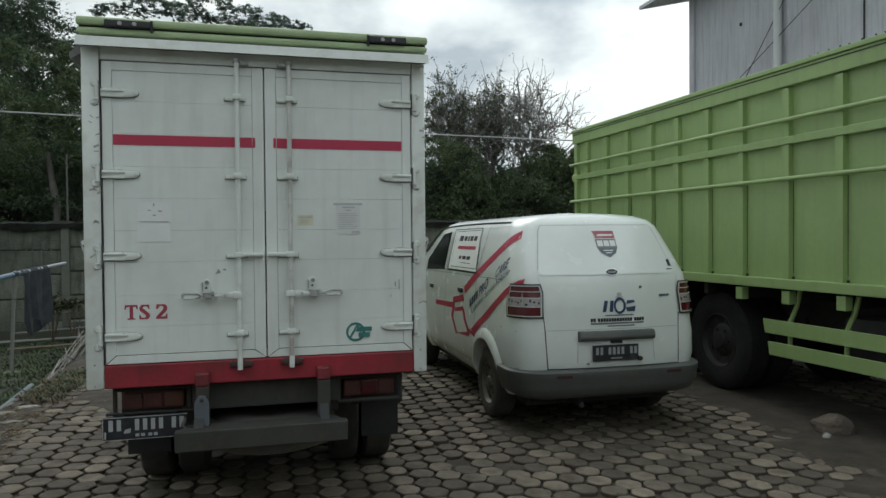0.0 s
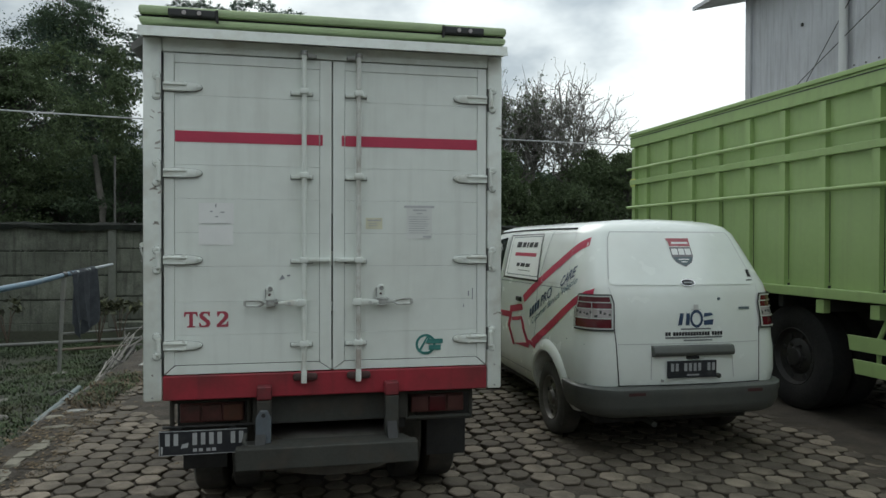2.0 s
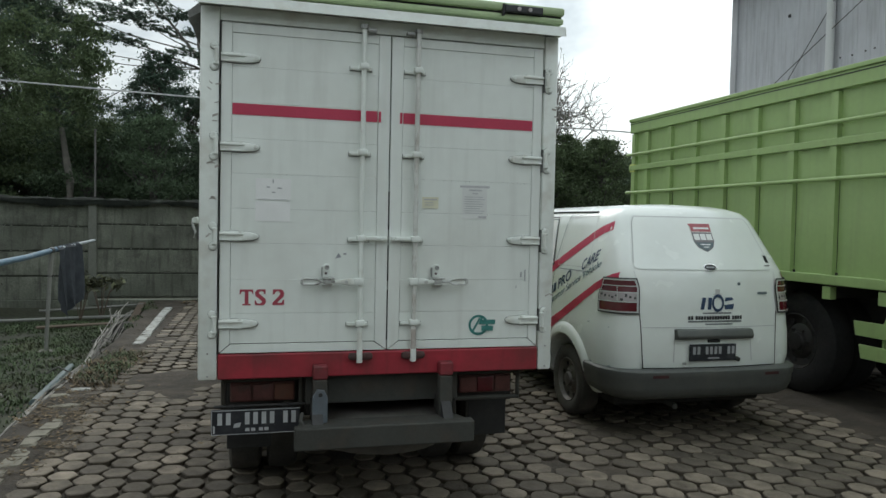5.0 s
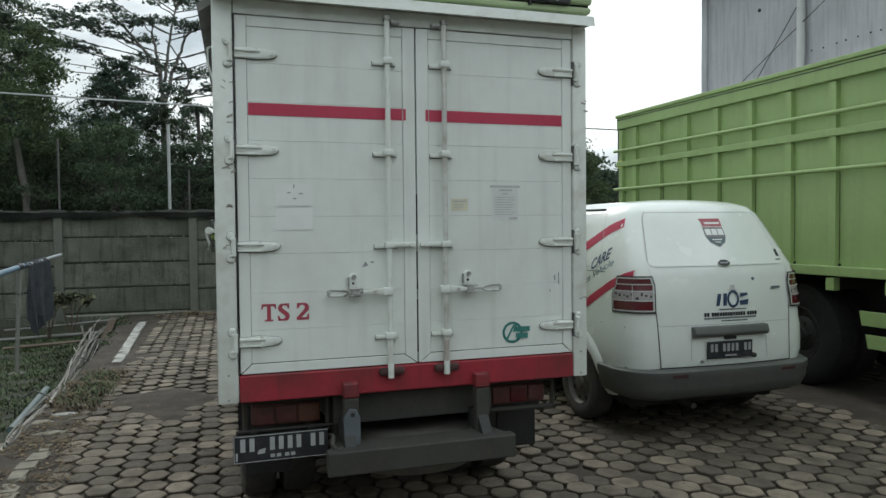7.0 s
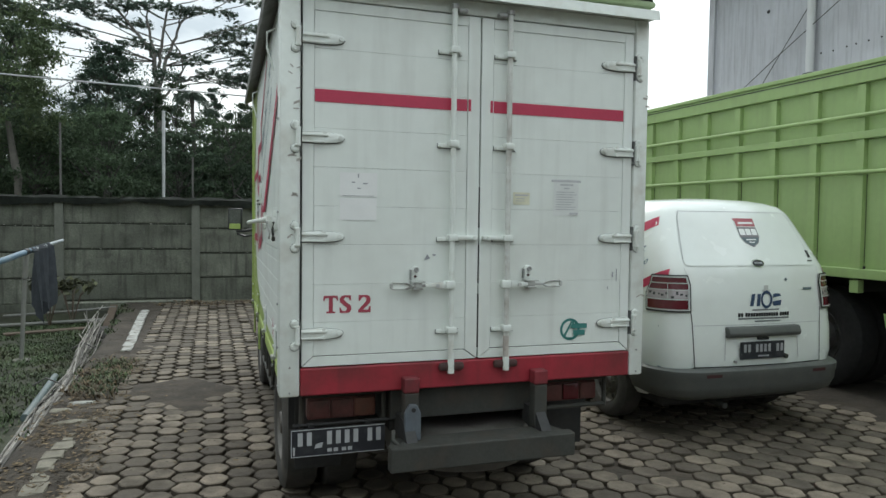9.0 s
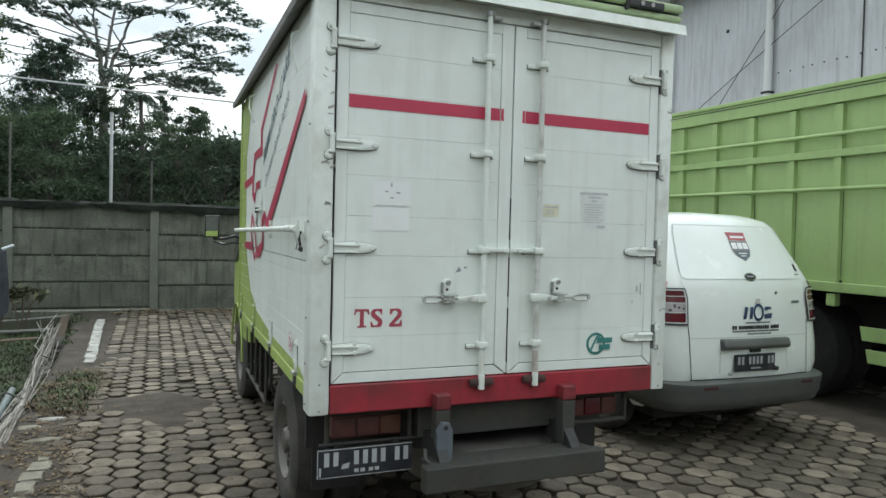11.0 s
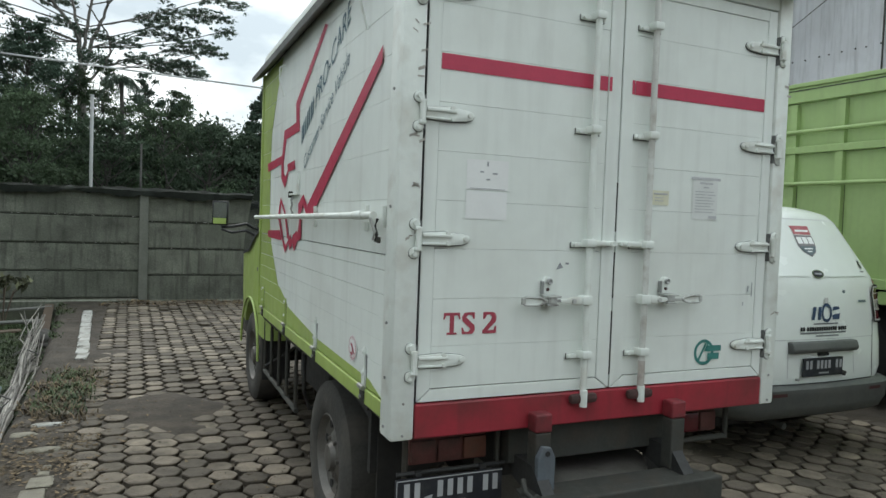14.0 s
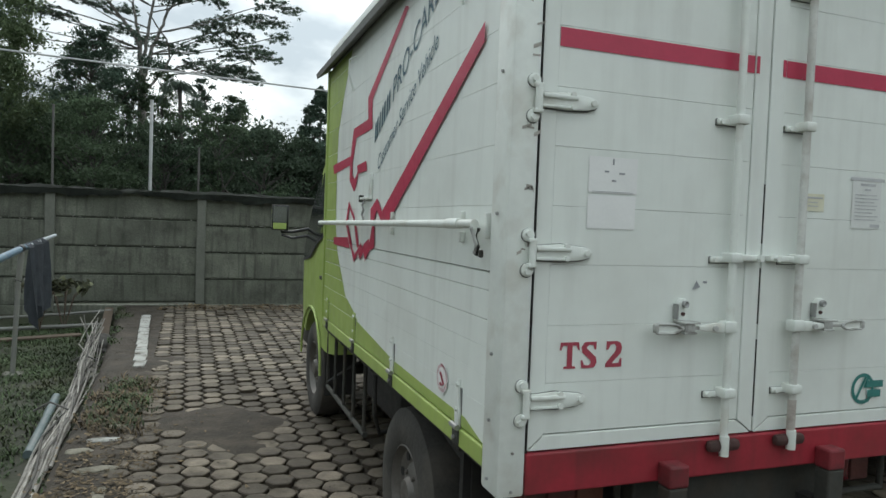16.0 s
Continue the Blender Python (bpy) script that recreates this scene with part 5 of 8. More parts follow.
part("bolt_hole", rod((-0.336, 3.837, 0.752), (-0.336, 3.833, 0.752), 0.010, 10), M_GAP, tow)
bump = part("rear_bumper", box(-0.462, 0.417, 3.735, 3.80, 0.512, 0.620, 0.008), M_GREYST, truck, "dented dark steel rear bumper bar")
part("bumper_top_plate", prism([(-0.45, 3.80), (0.40, 3.80), (0.36, 3.905), (-0.42, 3.905)], "z", 0.600, 0.612), M_GREYST, bump)
for x in (-0.35, 0.30):
    part("bumper_arm", prism([(3.79, 0.56), (3.79, 0.61), (3.88, 0.70), (4.02, 0.70), (4.02, 0.62)], "x", x - 0.025, x + 0.025), M_BLACKST, bump)
part("tow_hook", tube([(-0.42, 3.86, 0.66), (-0.43, 3.83, 0.63), (-0.41, 3.81, 0.605), (-0.385, 3.82, 0.61)], 0.010, 8), M_GREYST, truck, "dark steel hook", smooth=True)
# lamps in guard frames
for xa, xb in ((-0.80, -0.42), (0.40, 0.76)):
    cl = part("tail_lamp", box(xa + 0.03, xb - 0.03, 4.085, 4.15, 0.668, 0.768, 0.008), M_LAMPDIRT, truck, "dirty red and amber tail lamp", smooth=True)
    w = (xb - xa - 0.06) / 3
    # the right lamp's middle lens is purer red in place of a bright reflection
    order = (M_LAMPDIRT, M_LAMPDIRT, M_LAMPAMB) if xa < 0 else (M_LAMPDIRT, M_LAMPRED, M_LAMPDIRT)
    for k in range(3):
        part("lens", box(xa + 0.035 + w * k, xa + 0.025 + w * (k + 1), 4.074, 4.09, 0.676, 0.760, 0.006), order[k], cl, smooth=True)
    for a, b in (((xa, 0.650), (xb, 0.650)), ((xa, 0.790), (xb, 0.790)), ((xa, 0.640), (xa, 0.80)), ((xb, 0.640), (xb, 0.80))):
        part("lamp_guard", rod((a[0], 4.055, a[1]), (b[0], 4.055, b[1]), 0.012, 8), M_GREYST, cl, "steel lamp guard")
# number plate with bars in place of its characters
np_l = part("number_plate", prism([(-0.853, 0.530), (-0.425, 0.530), (-0.425, 0.655), (-0.853, 0.655)], "y", 4.000, 4.012, 0.003), M_PLATE, truck, "black number plate with white marks")
marks = [bar(x + 0.003, x + 0.025, 0.580, 0.640) for x in (-0.825, -0.785)] + [bar(x + 0.003, x + 0.025, 0.580, 0.640) for x in (-0.695, -0.655, -0.615, -0.575)] + [bar(x + 0.003, x + 0.025, 0.580, 0.640) for x in (-0.510, -0.470)]
marks += [bar(x, x + 0.02, 0.546, 0.562) for x in (-0.69, -0.662, -0.625, -0.598)]
marks += [bar(-0.851, -0.427, 0.6495, 0.6535), bar(-0.851, -0.427, 0.5315, 0.5345), bar(-0.851, -0.848, 0.5315, 0.6535), [(-0.748, 0.565), (-0.715, 0.568), (-0.71, 0.592), (-0.742, 0.585)], [(-0.842, 0.54), (-0.835, 0.54), (-0.833, 0.575), (-0.843, 0.58)]]
for mk in marks:
    part("plate_mark", flat([mk], lambda u, v: (u, 3.9985, v)), M_PLATEMARK, np_l)
for bx in (-0.76, -0.50):
    part("plate_bracket", box(bx - 0.012, bx + 0.012, 4.013, 4.04, 0.58, 0.67), M_BLACKST, np_l)
part("plate_stay", rod((-0.84, 4.03, 0.664), (-0.40, 4.03, 0.664), 0.008, 8), M_BLACKST, np_l)
# mud flaps, wheels, axle, spare wheel
for s in (-1, 1):
    part("mud_flap", box(*sorted((s * 0.565, s * 0.800)), 4.34, 4.352, 0.345, 0.80, 0.003), M_RUBBER, truck, "black rubber mud flap")
    part("mudguard", prism([(4.345, 0.55), (4.345, 0.80), (4.62, 0.85), (5.2, 0.86), (5.55, 0.82), (5.55, 0.79), (5.2, 0.83), (4.65, 0.82), (4.375, 0.77), (4.375, 0.55)], "x", *sorted((s * 0.50, s * 0.83))), M_RUBBER, truck, "black rear mudguard")
    wheel(truck, (s * 0.725, 5.02, 0.378), 0.38, 0.20, 0.215, s)
    wheel(truck, (s * 0.50, 5.02, 0.378), 0.38, 0.19, 0.215, s)
    wheel(truck, (s * 0.70, 7.52, 0.378), 0.38, 0.21, 0.215, s)
part("rear_axle", rod((-0.62, 5.02, 0.38), (0.62, 5.02, 0.38), 0.07, 12), M_BLACKST, truck, smooth=True)
part("differential", lathe([(-0.16, 0.03), (-0.13, 0.14), (0, 0.19), (0.13, 0.14), (0.16, 0.03)], (0, 5.02, 0.38), "y", 18), M_BLACKST, truck, smooth=True)
part("front_axle", rod((-0.62, 7.52, 0.36), (0.62, 7.52, 0.36), 0.05, 12), M_BLACKST, truck, smooth=True)
part("spare_wheel", lathe([(-0.09, 0.19), (-0.10, 0.30), (-0.08, 0.36), (0, 0.375), (0.08, 0.36), (0.10, 0.30), (0.09, 0.19)], (0.02, 4.26, 0.50), "z", 32), M_RIM, truck, "dusty spare wheel slung under the chassis", smooth=True)
for y in (4.4, 5.6, 6.3):
    part("cross_bearer", box(-0.84, 0.84, y - 0.03, y + 0.03, 0.80, 0.832), M_BLACKST, truck)
part("fuel_tank", box(0.42, 0.74, 5.7, 6.5, 0.38, 0.74, 0.05), M_BLACKST, truck, "black fuel tank", smooth=True)
part("battery_box", box(-0.62, -0.42, 5.75, 6.5, 0.42, 0.74, 0.03), M_BLACKST, truck, "black battery box", smooth=True)


# long sides: planked drop panels below, flat panels above
YC = ((0.935, 4.04), (0.978, 4.20), (0.984, 4.95), (1.045, 5.63), (1.095, 5.77), (1.151, 5.97), (1.285, 6.115), (1.383, 6.22), (1.55, 6.30), (1.88, 6.318), (2.12, 6.30), (2.34, 6.16), (2.47, 6.05), (2.56, 5.98))


def green_edge(z):
    for (z0, y0), (z1, y1) in zip(YC, YC[1:]):
        if z <= z1:
            return y0 + (y1 - y0) * (z - z0) / (z1 - z0)
    return YC[-1][1]


SZ = [0.938, 1.05, 1.14, 1.225, 1.306, 1.393, 1.447, 1.645, 1.82, 2.0, 2.155, 2.315, 2.475, 2.56]
for s in (-1, 1):
    X0 = BX0 if s < 0 else BX1
    side = part("side_panel", box(*sorted((X0 + s * -0.034, X0 + s * -0.030)), RY + 0.105, BF, 0.93, 2.56), M_GAP, truck, "white planked side with green curve")

    def on_side(u, v, off=0.0025, X0=X0, s=s):
        return (X0 + s * (-0.012 + off), u, v)
    for z0, z1 in zip(SZ, SZ[1:]):
        gap = 0.0045 if z0 == 1.447 else 0.0016 if z0 in (1.393, 1.306) else 0.0004
        part("plank", box(*sorted((X0 - s * 0.032, X0 - s * 0.012)), RY + 0.115, BF - 0.03, z0 + gap, z1 - 0.0004, 0.0012), M_WHITE, side)
        zz = np.linspace(z0 + gap + 0.001, z1 - 0.0022, 19)
        edge = [(max(RY + 0.117, green_edge(z)), z) for z in zz]
        part("green_field", flat([edge + [(BF - 0.03, zz[-1]), (BF - 0.03, zz[0])]], lambda u, v: on_side(u, v, 0.0018)), M_GREEN, side, "lime green painted curve")
    part("front_post", box(*sorted((X0, X0 - s * 0.03)), BF - 0.03, BF + 0.012, 0.86, 2.57, 0.004), M_GREEN, side, "green front corner post")
    part("lower_sill", box(*sorted((X0 - s * 0.004, X0 - s * 0.05)), RY + 0.10, BF, 0.873, 0.932, 0.005), M_GREEN, side, "lime green lower sill")
    for y in (4.24, 4.99, 5.71, 6.45):
        strap = [(y - 0.016, 0.900), (y + 0.016, 0.900), (y + 0.017, 0.985), (y + 0.008, 1.030), (y + 0.004, 1.088), (y - 0.004, 1.088), (y - 0.008, 1.030), (y - 0.017, 0.985)]
        h = part("panel_hinge", prism(strap, "x", *sorted((X0 - s * 0.013, X0 - s * 0.001)), 0.003), M_WHITE_ST if y < 5.5 else M_GREEN, side, "tapered drop-side hinge strap", smooth=True)
        part("hinge_knuckle", rod((X0 + s * 0.004, y - 0.026, 0.936), (X0 + s * 0.004, y + 0.026, 0.936), 0.010, 8), M_ZINC, h)
        part("hinge_seat", box(*sorted((X0 - s * 0.012, X0 + s * 0.003)), y - 0.024, y + 0.024, 0.876, 0.924, 0.004), M_GREYST, h, "dark greasy hinge seat", smooth=True)
        # the strap's shadow, put in as a dark strip
        part("hinge_shade", box(*sorted((X0 - s * 0.0135, X0 - s * 0.010)), y - 0.021, y + 0.006, 0.94, 1.06), M_OUTLINE, h)
        for z in (0.99, 1.070):
            part("bolt", rod((X0 - s * 0.004, y, z), (X0 + s * 0.005, y, z), 0.0075, 8), M_WHITE_ST, h)
        part("bolt", rod((X0, y + 0.004, 0.898), (X0 + s * 0.010, y + 0.004, 0.898), 0.007, 8), M_ZINC, h)
    # rail with end bracket
    rail = part("side_rail", rod((X0 + s * 0.035, RY + 0.13, 1.588), (X0 + s * 0.035, BF - 0.05, 1.560), 0.0135, 12), M_WHITE_ST, side, "white round side rail", smooth=True)
    part("rail_sleeve", rod((X0 + s * 0.035, RY + 0.24, 1.5875), (X0 + s * 0.035, RY + 0.34, 1.5865), 0.017, 12), M_WHITE_ST, rail, smooth=True)
    part("rail_bracket", box(*sorted((X0 - s * 0.012, X0 + s * 0.006)), RY + 0.116, RY + 0.124, 1.545, 1.622, 0.003), M_WHITE_ST, rail, "white latch bracket", smooth=True)
    part("rail_latch", tube([(X0 + s * 0.03, RY + 0.16, 1.588), (X0 + s * 0.045, RY + 0.13, 1.575), (X0 + s * 0.03, RY + 0.125, 1.53), (X0 + s * 0.035, RY + 0.125, 1.50)], 0.0055, 8), M_GRIMY, rail, "steel drop latch", smooth=True)
    part("latch_plate", box(*sorted((X0 + s * 0.008, X0 + s * 0.022)), RY + 0.116, RY + 0.130, 1.490, 1.512, 0.004), M_GREYST, rail)
    part("latch_chain", tube([(X0 + s * 0.012, RY + 0.15, 1.575), (X0 + s * 0.016, RY + 0.165, 1.545), (X0 + s * 0.016, RY + 0.14, 1.52), (X0 + s * 0.018, RY + 0.15, 1.495)], 0.006, 6), M_GREYST, rail, "dark steel latch link", smooth=True)
    for y in (4.26, 5.05):
        for z0, z1 in ((1.598, 1.628), (1.528, 1.562)):
            part("rail_lug", prism([(y - 0.010, z0), (y + 0.010, z0), (y + 0.008, z1), (y - 0.008, z1)] if z0 > 1.57 else [(y - 0.007, z0), (y + 0.007, z0), (y + 0.011, z1), (y - 0.011, z1)], "x", *sorted((X0 - s * 0.012, X0 + s * 0.004)), 0.002), M_WHITE_ST, rail, smooth=True)
    hk = part("side_hook", box(*sorted((X0 - s * 0.012, X0 + s * 0.006)), 5.435, 5.458, 1.700, 1.820, 0.004), M_WHITE_ST, side, "thin white hinged hook plate", smooth=True)
    part("hook_foot", box(*sorted((X0 - s * 0.012, X0 + s * 0.012)), 5.43, 5.62, 1.692, 1.704, 0.003), M_WHITE_ST, hk, smooth=True)
    part("hook_end", box(*sorted((X0 - s * 0.010, X0 + s * 0.012)), 5.60, 5.63, 1.680, 1.716, 0.004), M_GREYST, hk)
    part("hook_loop", tube([(X0 + s * 0.004, 5.53, 1.69), (X0 + s * 0.008, 5.56, 1.665), (X0 + s * 0.008, 5.53, 1.64), (X0 + s * 0.008, 5.56, 1.615), (X0 + s * 0.004, 5.54, 1.592)], 0.006, 6), M_ZINC, hk, smooth=True)
    for y in (5.87, 4.30):
        part("rope_hook", tube([(X0 - s * 0.01, y, 2.49), (X0 + s * 0.03, y, 2.47), (X0 + s * 0.03, y + 0.01, 2.40), (X0 - s * 0.0, y + 0.01, 2.30)], 0.0055, 6), M_WHITE_ST, side, "bent rope hook", smooth=True)
    # red outline figure and slanting lettering
    red = [[(4.98, 2.501), (4.93, 2.481), (5.49, 2.188), (5.58, 2.213)],
           [(5.58, 2.213), (5.49, 2.188), (5.47, 2.044), (5.56, 2.103)],
           [(5.48, 2.105), (5.47, 2.044), (5.84, 2.035), (5.88, 2.093)],
           [(5.88, 2.093), (5.81, 2.046), (5.88, 1.903), (5.95, 1.908)],
           [(5.92, 1.946), (5.92, 1.896), (6.4, 1.871), (6.43, 1.928)],
           [(5.95, 1.908), (5.88, 1.903), (5.87, 1.833), (5.8, 1.805), (5.82, 1.74), (5.94, 1.806)],
           [(5.82, 1.74), (5.81, 1.812), (5.75, 1.85), (5.74, 1.832), (5.77, 1.786)],
           [(5.77, 1.88), (5.57, 1.892), (5.55, 1.841), (5.74, 1.835)],
           [(5.94, 1.692), (5.78, 1.6), (5.78, 1.562), (5.83, 1.6), (5.92, 1.652), (5.95, 1.568), (6.01, 1.565)],
           [(6.01, 1.565), (5.94, 1.566), (5.82, 1.435), (5.75, 1.394), (5.77, 1.354)],
           [(5.79, 1.562), (5.74, 1.562), (5.66, 1.443), (5.71, 1.44)],
           [(6.34, 1.475), (5.93, 1.486), (5.88, 1.426), (6.33, 1.431)],
           [(5.77, 1.354), (5.75, 1.403), (5.66, 1.443), (5.62, 1.473), (5.59, 1.44), (5.55, 1.47), (5.46, 1.496), (5.41, 1.454), (5.47, 1.419), (5.52, 1.377), (5.56, 1.425), (5.63, 1.376), (5.67, 1.419)],
           [(5.4, 1.567), (5.36, 1.568), (5.35, 1.457), (5.41, 1.441), (5.44, 1.48)],
           [(5.44, 1.643), (5.32, 1.694), (5.21, 1.616), (5.24, 1.585), (5.32, 1.637), (5.39, 1.576), (5.43, 1.567)],
           [(5.24, 1.585), (5.22, 1.636), (4.14, 2.202), (4.14, 2.14), (5.11, 1.587)]]
    for k, poly in enumerate(red):
        part("red_outline_graphic", flat([poly], lambda u, v: on_side(u, v, 0.0024 + 0.0003 * k)), M_REDFILM, side, "red outline graphic")
    # brand word as plain bars, then the readable words
    slope = math.atan(0.518)

    def slant(u, v, y0, z0, on=on_side, s=s):
        # runs towards the rear and upwards on the -x side
        yy = y0 - (u if s < 0 else 0.0) + (u if s > 0 else 0.0)
        return on(yy, z0 + u * math.tan(slope) + v, 0.0030)
    y_a = 5.416 if s < 0 else 4.60
    pieces("brand_bar", [bar(a, a + w_, 0.0, 0.095) for a, w_ in ((0.0, 0.022), (0.034, 0.022), (0.078, 0.018), (0.118, 0.020), (0.154, 0.020), (0.196, 0.020), (0.230, 0.018))], lambda u, v: slant(u, v, y_a, 1.965), M_TEALINK, side, "dark blue bar in place of a brand letter")
    words("letter", "PRO-CARE", 0.15, 0.57, 0.0, lambda u, v: slant(u + 0.285, v, y_a, 1.965), M_TEALINK, side, "dark blue slanting letter")
    words("letter", "Customer Service Vehicle", 0.105, 0.785, 0.0, lambda u, v: slant(u, v, 5.346 if s < 0 else 4.69, 1.820), M_TEALINK, side, "dark teal slanting letter")
    # round red sticker low on the side
    rr = []
    for k in range(36):
        a0, a1 = 6.283 * k / 36, 6.283 * (k + 0.72) / 36
        rr.append([(4.395 + r * math.cos(a), 1.053 + r * math.sin(a)) for r, a in ((0.037, a0), (0.049, a0), (0.049, a0 + 0.5 * (a1 - a0)), (0.037, a0 + 0.5 * (a1 - a0)))])
    rr += [[(4.370, 1.036), (4.386, 1.028), (4.414, 1.064), (4.402, 1.072)], [(4.388, 1.064), (4.412, 1.074), (4.416, 1.064), (4.396, 1.055)], [(4.382, 1.028), (4.404, 1.024), (4.412, 1.034), (4.396, 1.038)]]
    seal = part("round_sticker", flat([[(4.395 + 0.053 * math.cos(a), 1.053 + 0.053 * math.sin(a)) for a in np.linspace(0, 6.283, 33)[:-1]]], lambda u, v: on_side(u, v, 0.0034)), M_PAPER, side, "round white sticker with a red emblem")
    part("sticker_ring", flat(rr[:-3], lambda u, v: on_side(u, v, 0.0046)), M_LETTER, seal)
    for k, piece in enumerate(rr[-3:]):
        part("emblem_shape", flat([piece], lambda u, v: on_side(u, v, 0.0046 + 0.0012 * k)), M_LETTER, seal)
part("front_panel", box(BX0 + 0.03, BX1 - 0.03, BF, BF + 0.02, 0.86, 2.60), M_GREEN, truck, "green box front")

# side guard cages between the wheels
for s in (-1, 1):
    xo = s * 0.80
    cage = part("side_guard", rod((xo, 5.62, 0.79), (xo, 6.93, 0.79), 0.016, 8), M_GREYST, truck, "dusty black steel side guard cage")
    part("guard_bar", rod((xo, 5.80, 0.385), (xo, 6.90, 0.385), 0.016, 8), M_GREYST, cage)
    for k, y in enumerate((5.83, 6.10, 6.36, 6.64, 6.90)):
        part("guard_bar", rod((xo, y, 0.385), (xo, y, 0.80), 0.012, 8), M_GREYST, cage)
    part("guard_stay", tube([(xo, 5.62, 0.82), (xo, 5.62, 0.56), (s * 0.74, 5.72, 0.42), (s * 0.5, 5.80, 0.42)], 0.012, 8), M_BLACKST, cage)
    part("guard_stay", rod((xo, 6.88, 0.42), (s * 0.5, 6.88, 0.60), 0.012, 8), M_BLACKST, cage)

# cab
CW = 0.82
CAB_Z = ((0.62, 0.81, 8.58), (0.90, 0.815, 8.62), (1.20, 0.82, 8.60), (1.36, 0.82, 8.52), (1.70, 0.80, 8.26), (2.00, 0.77, 8.02), (2.10, 0.73, 7.90), (2.15, 0.64, 7.75))


def cab_shell():
    """Stacked plan outlines: straight sides, rounded front corners, raked windscreen."""
    bm = bmesh.new()
    rings = []
    for z, w, yf in CAB_Z:
        right = [(w - 0.04, 6.84), (w, 6.90), (w, 7.45), (w, yf - 0.72), (w - 0.025, yf - 0.42), (w - 0.085, yf - 0.16), (w - 0.22, yf - 0.02), (w - 0.45, yf)]
        rings.append([bm.verts.new((x, y, z)) for x, y in right] + [bm.verts.new((-x, y, z)) for x, y in reversed(right)])
    n = len(rings[0])
    for a, b in zip(rings, rings[1:]):
        for i in range(n):
            bm.faces.new((a[i], a[(i + 1) % n], b[(i + 1) % n], b[i]))
    bm.faces.new(rings[0][::-1])
    bm.faces.new(rings[-1])
    bmesh.ops.recalc_face_normals(bm, faces=bm.faces)
    return bm


def cab_side(s, off=0.003):
    def fn(u, v):
        w = CW
        for (z0, a, f0), (z1, b, f1) in zip(CAB_Z, CAB_Z[1:]):
            if z0 <= v <= z1:
                w, yf = a + (b - a) * (v - z0) / (z1 - z0), f0 + (f1 - f0) * (v - z0) / (z1 - z0)
                w -= 0.025 * min(1.0, max(0.0, (u - yf + 0.72) / 0.30)) + 0.06 * min(1.0, max(0.0, (u - yf + 0.42) / 0.26))
        return (s * (w + off), u, v)
    return fn


cab = part("cab", cab_shell(), M_GREEN, truck, "lime green truck cab", smooth=True)
axle_y = truck_stance(Vector((0, 7.52, 0))).y
carve(cab, [rod((-1.2, axle_y, 0.40), (1.2, axle_y, 0.40), 0.45, 32)])
cab.data.shade_smooth()
cab.data.set_sharp_from_angle(angle=radians(38))
CZ = [z for z, _, _ in CAB_Z]
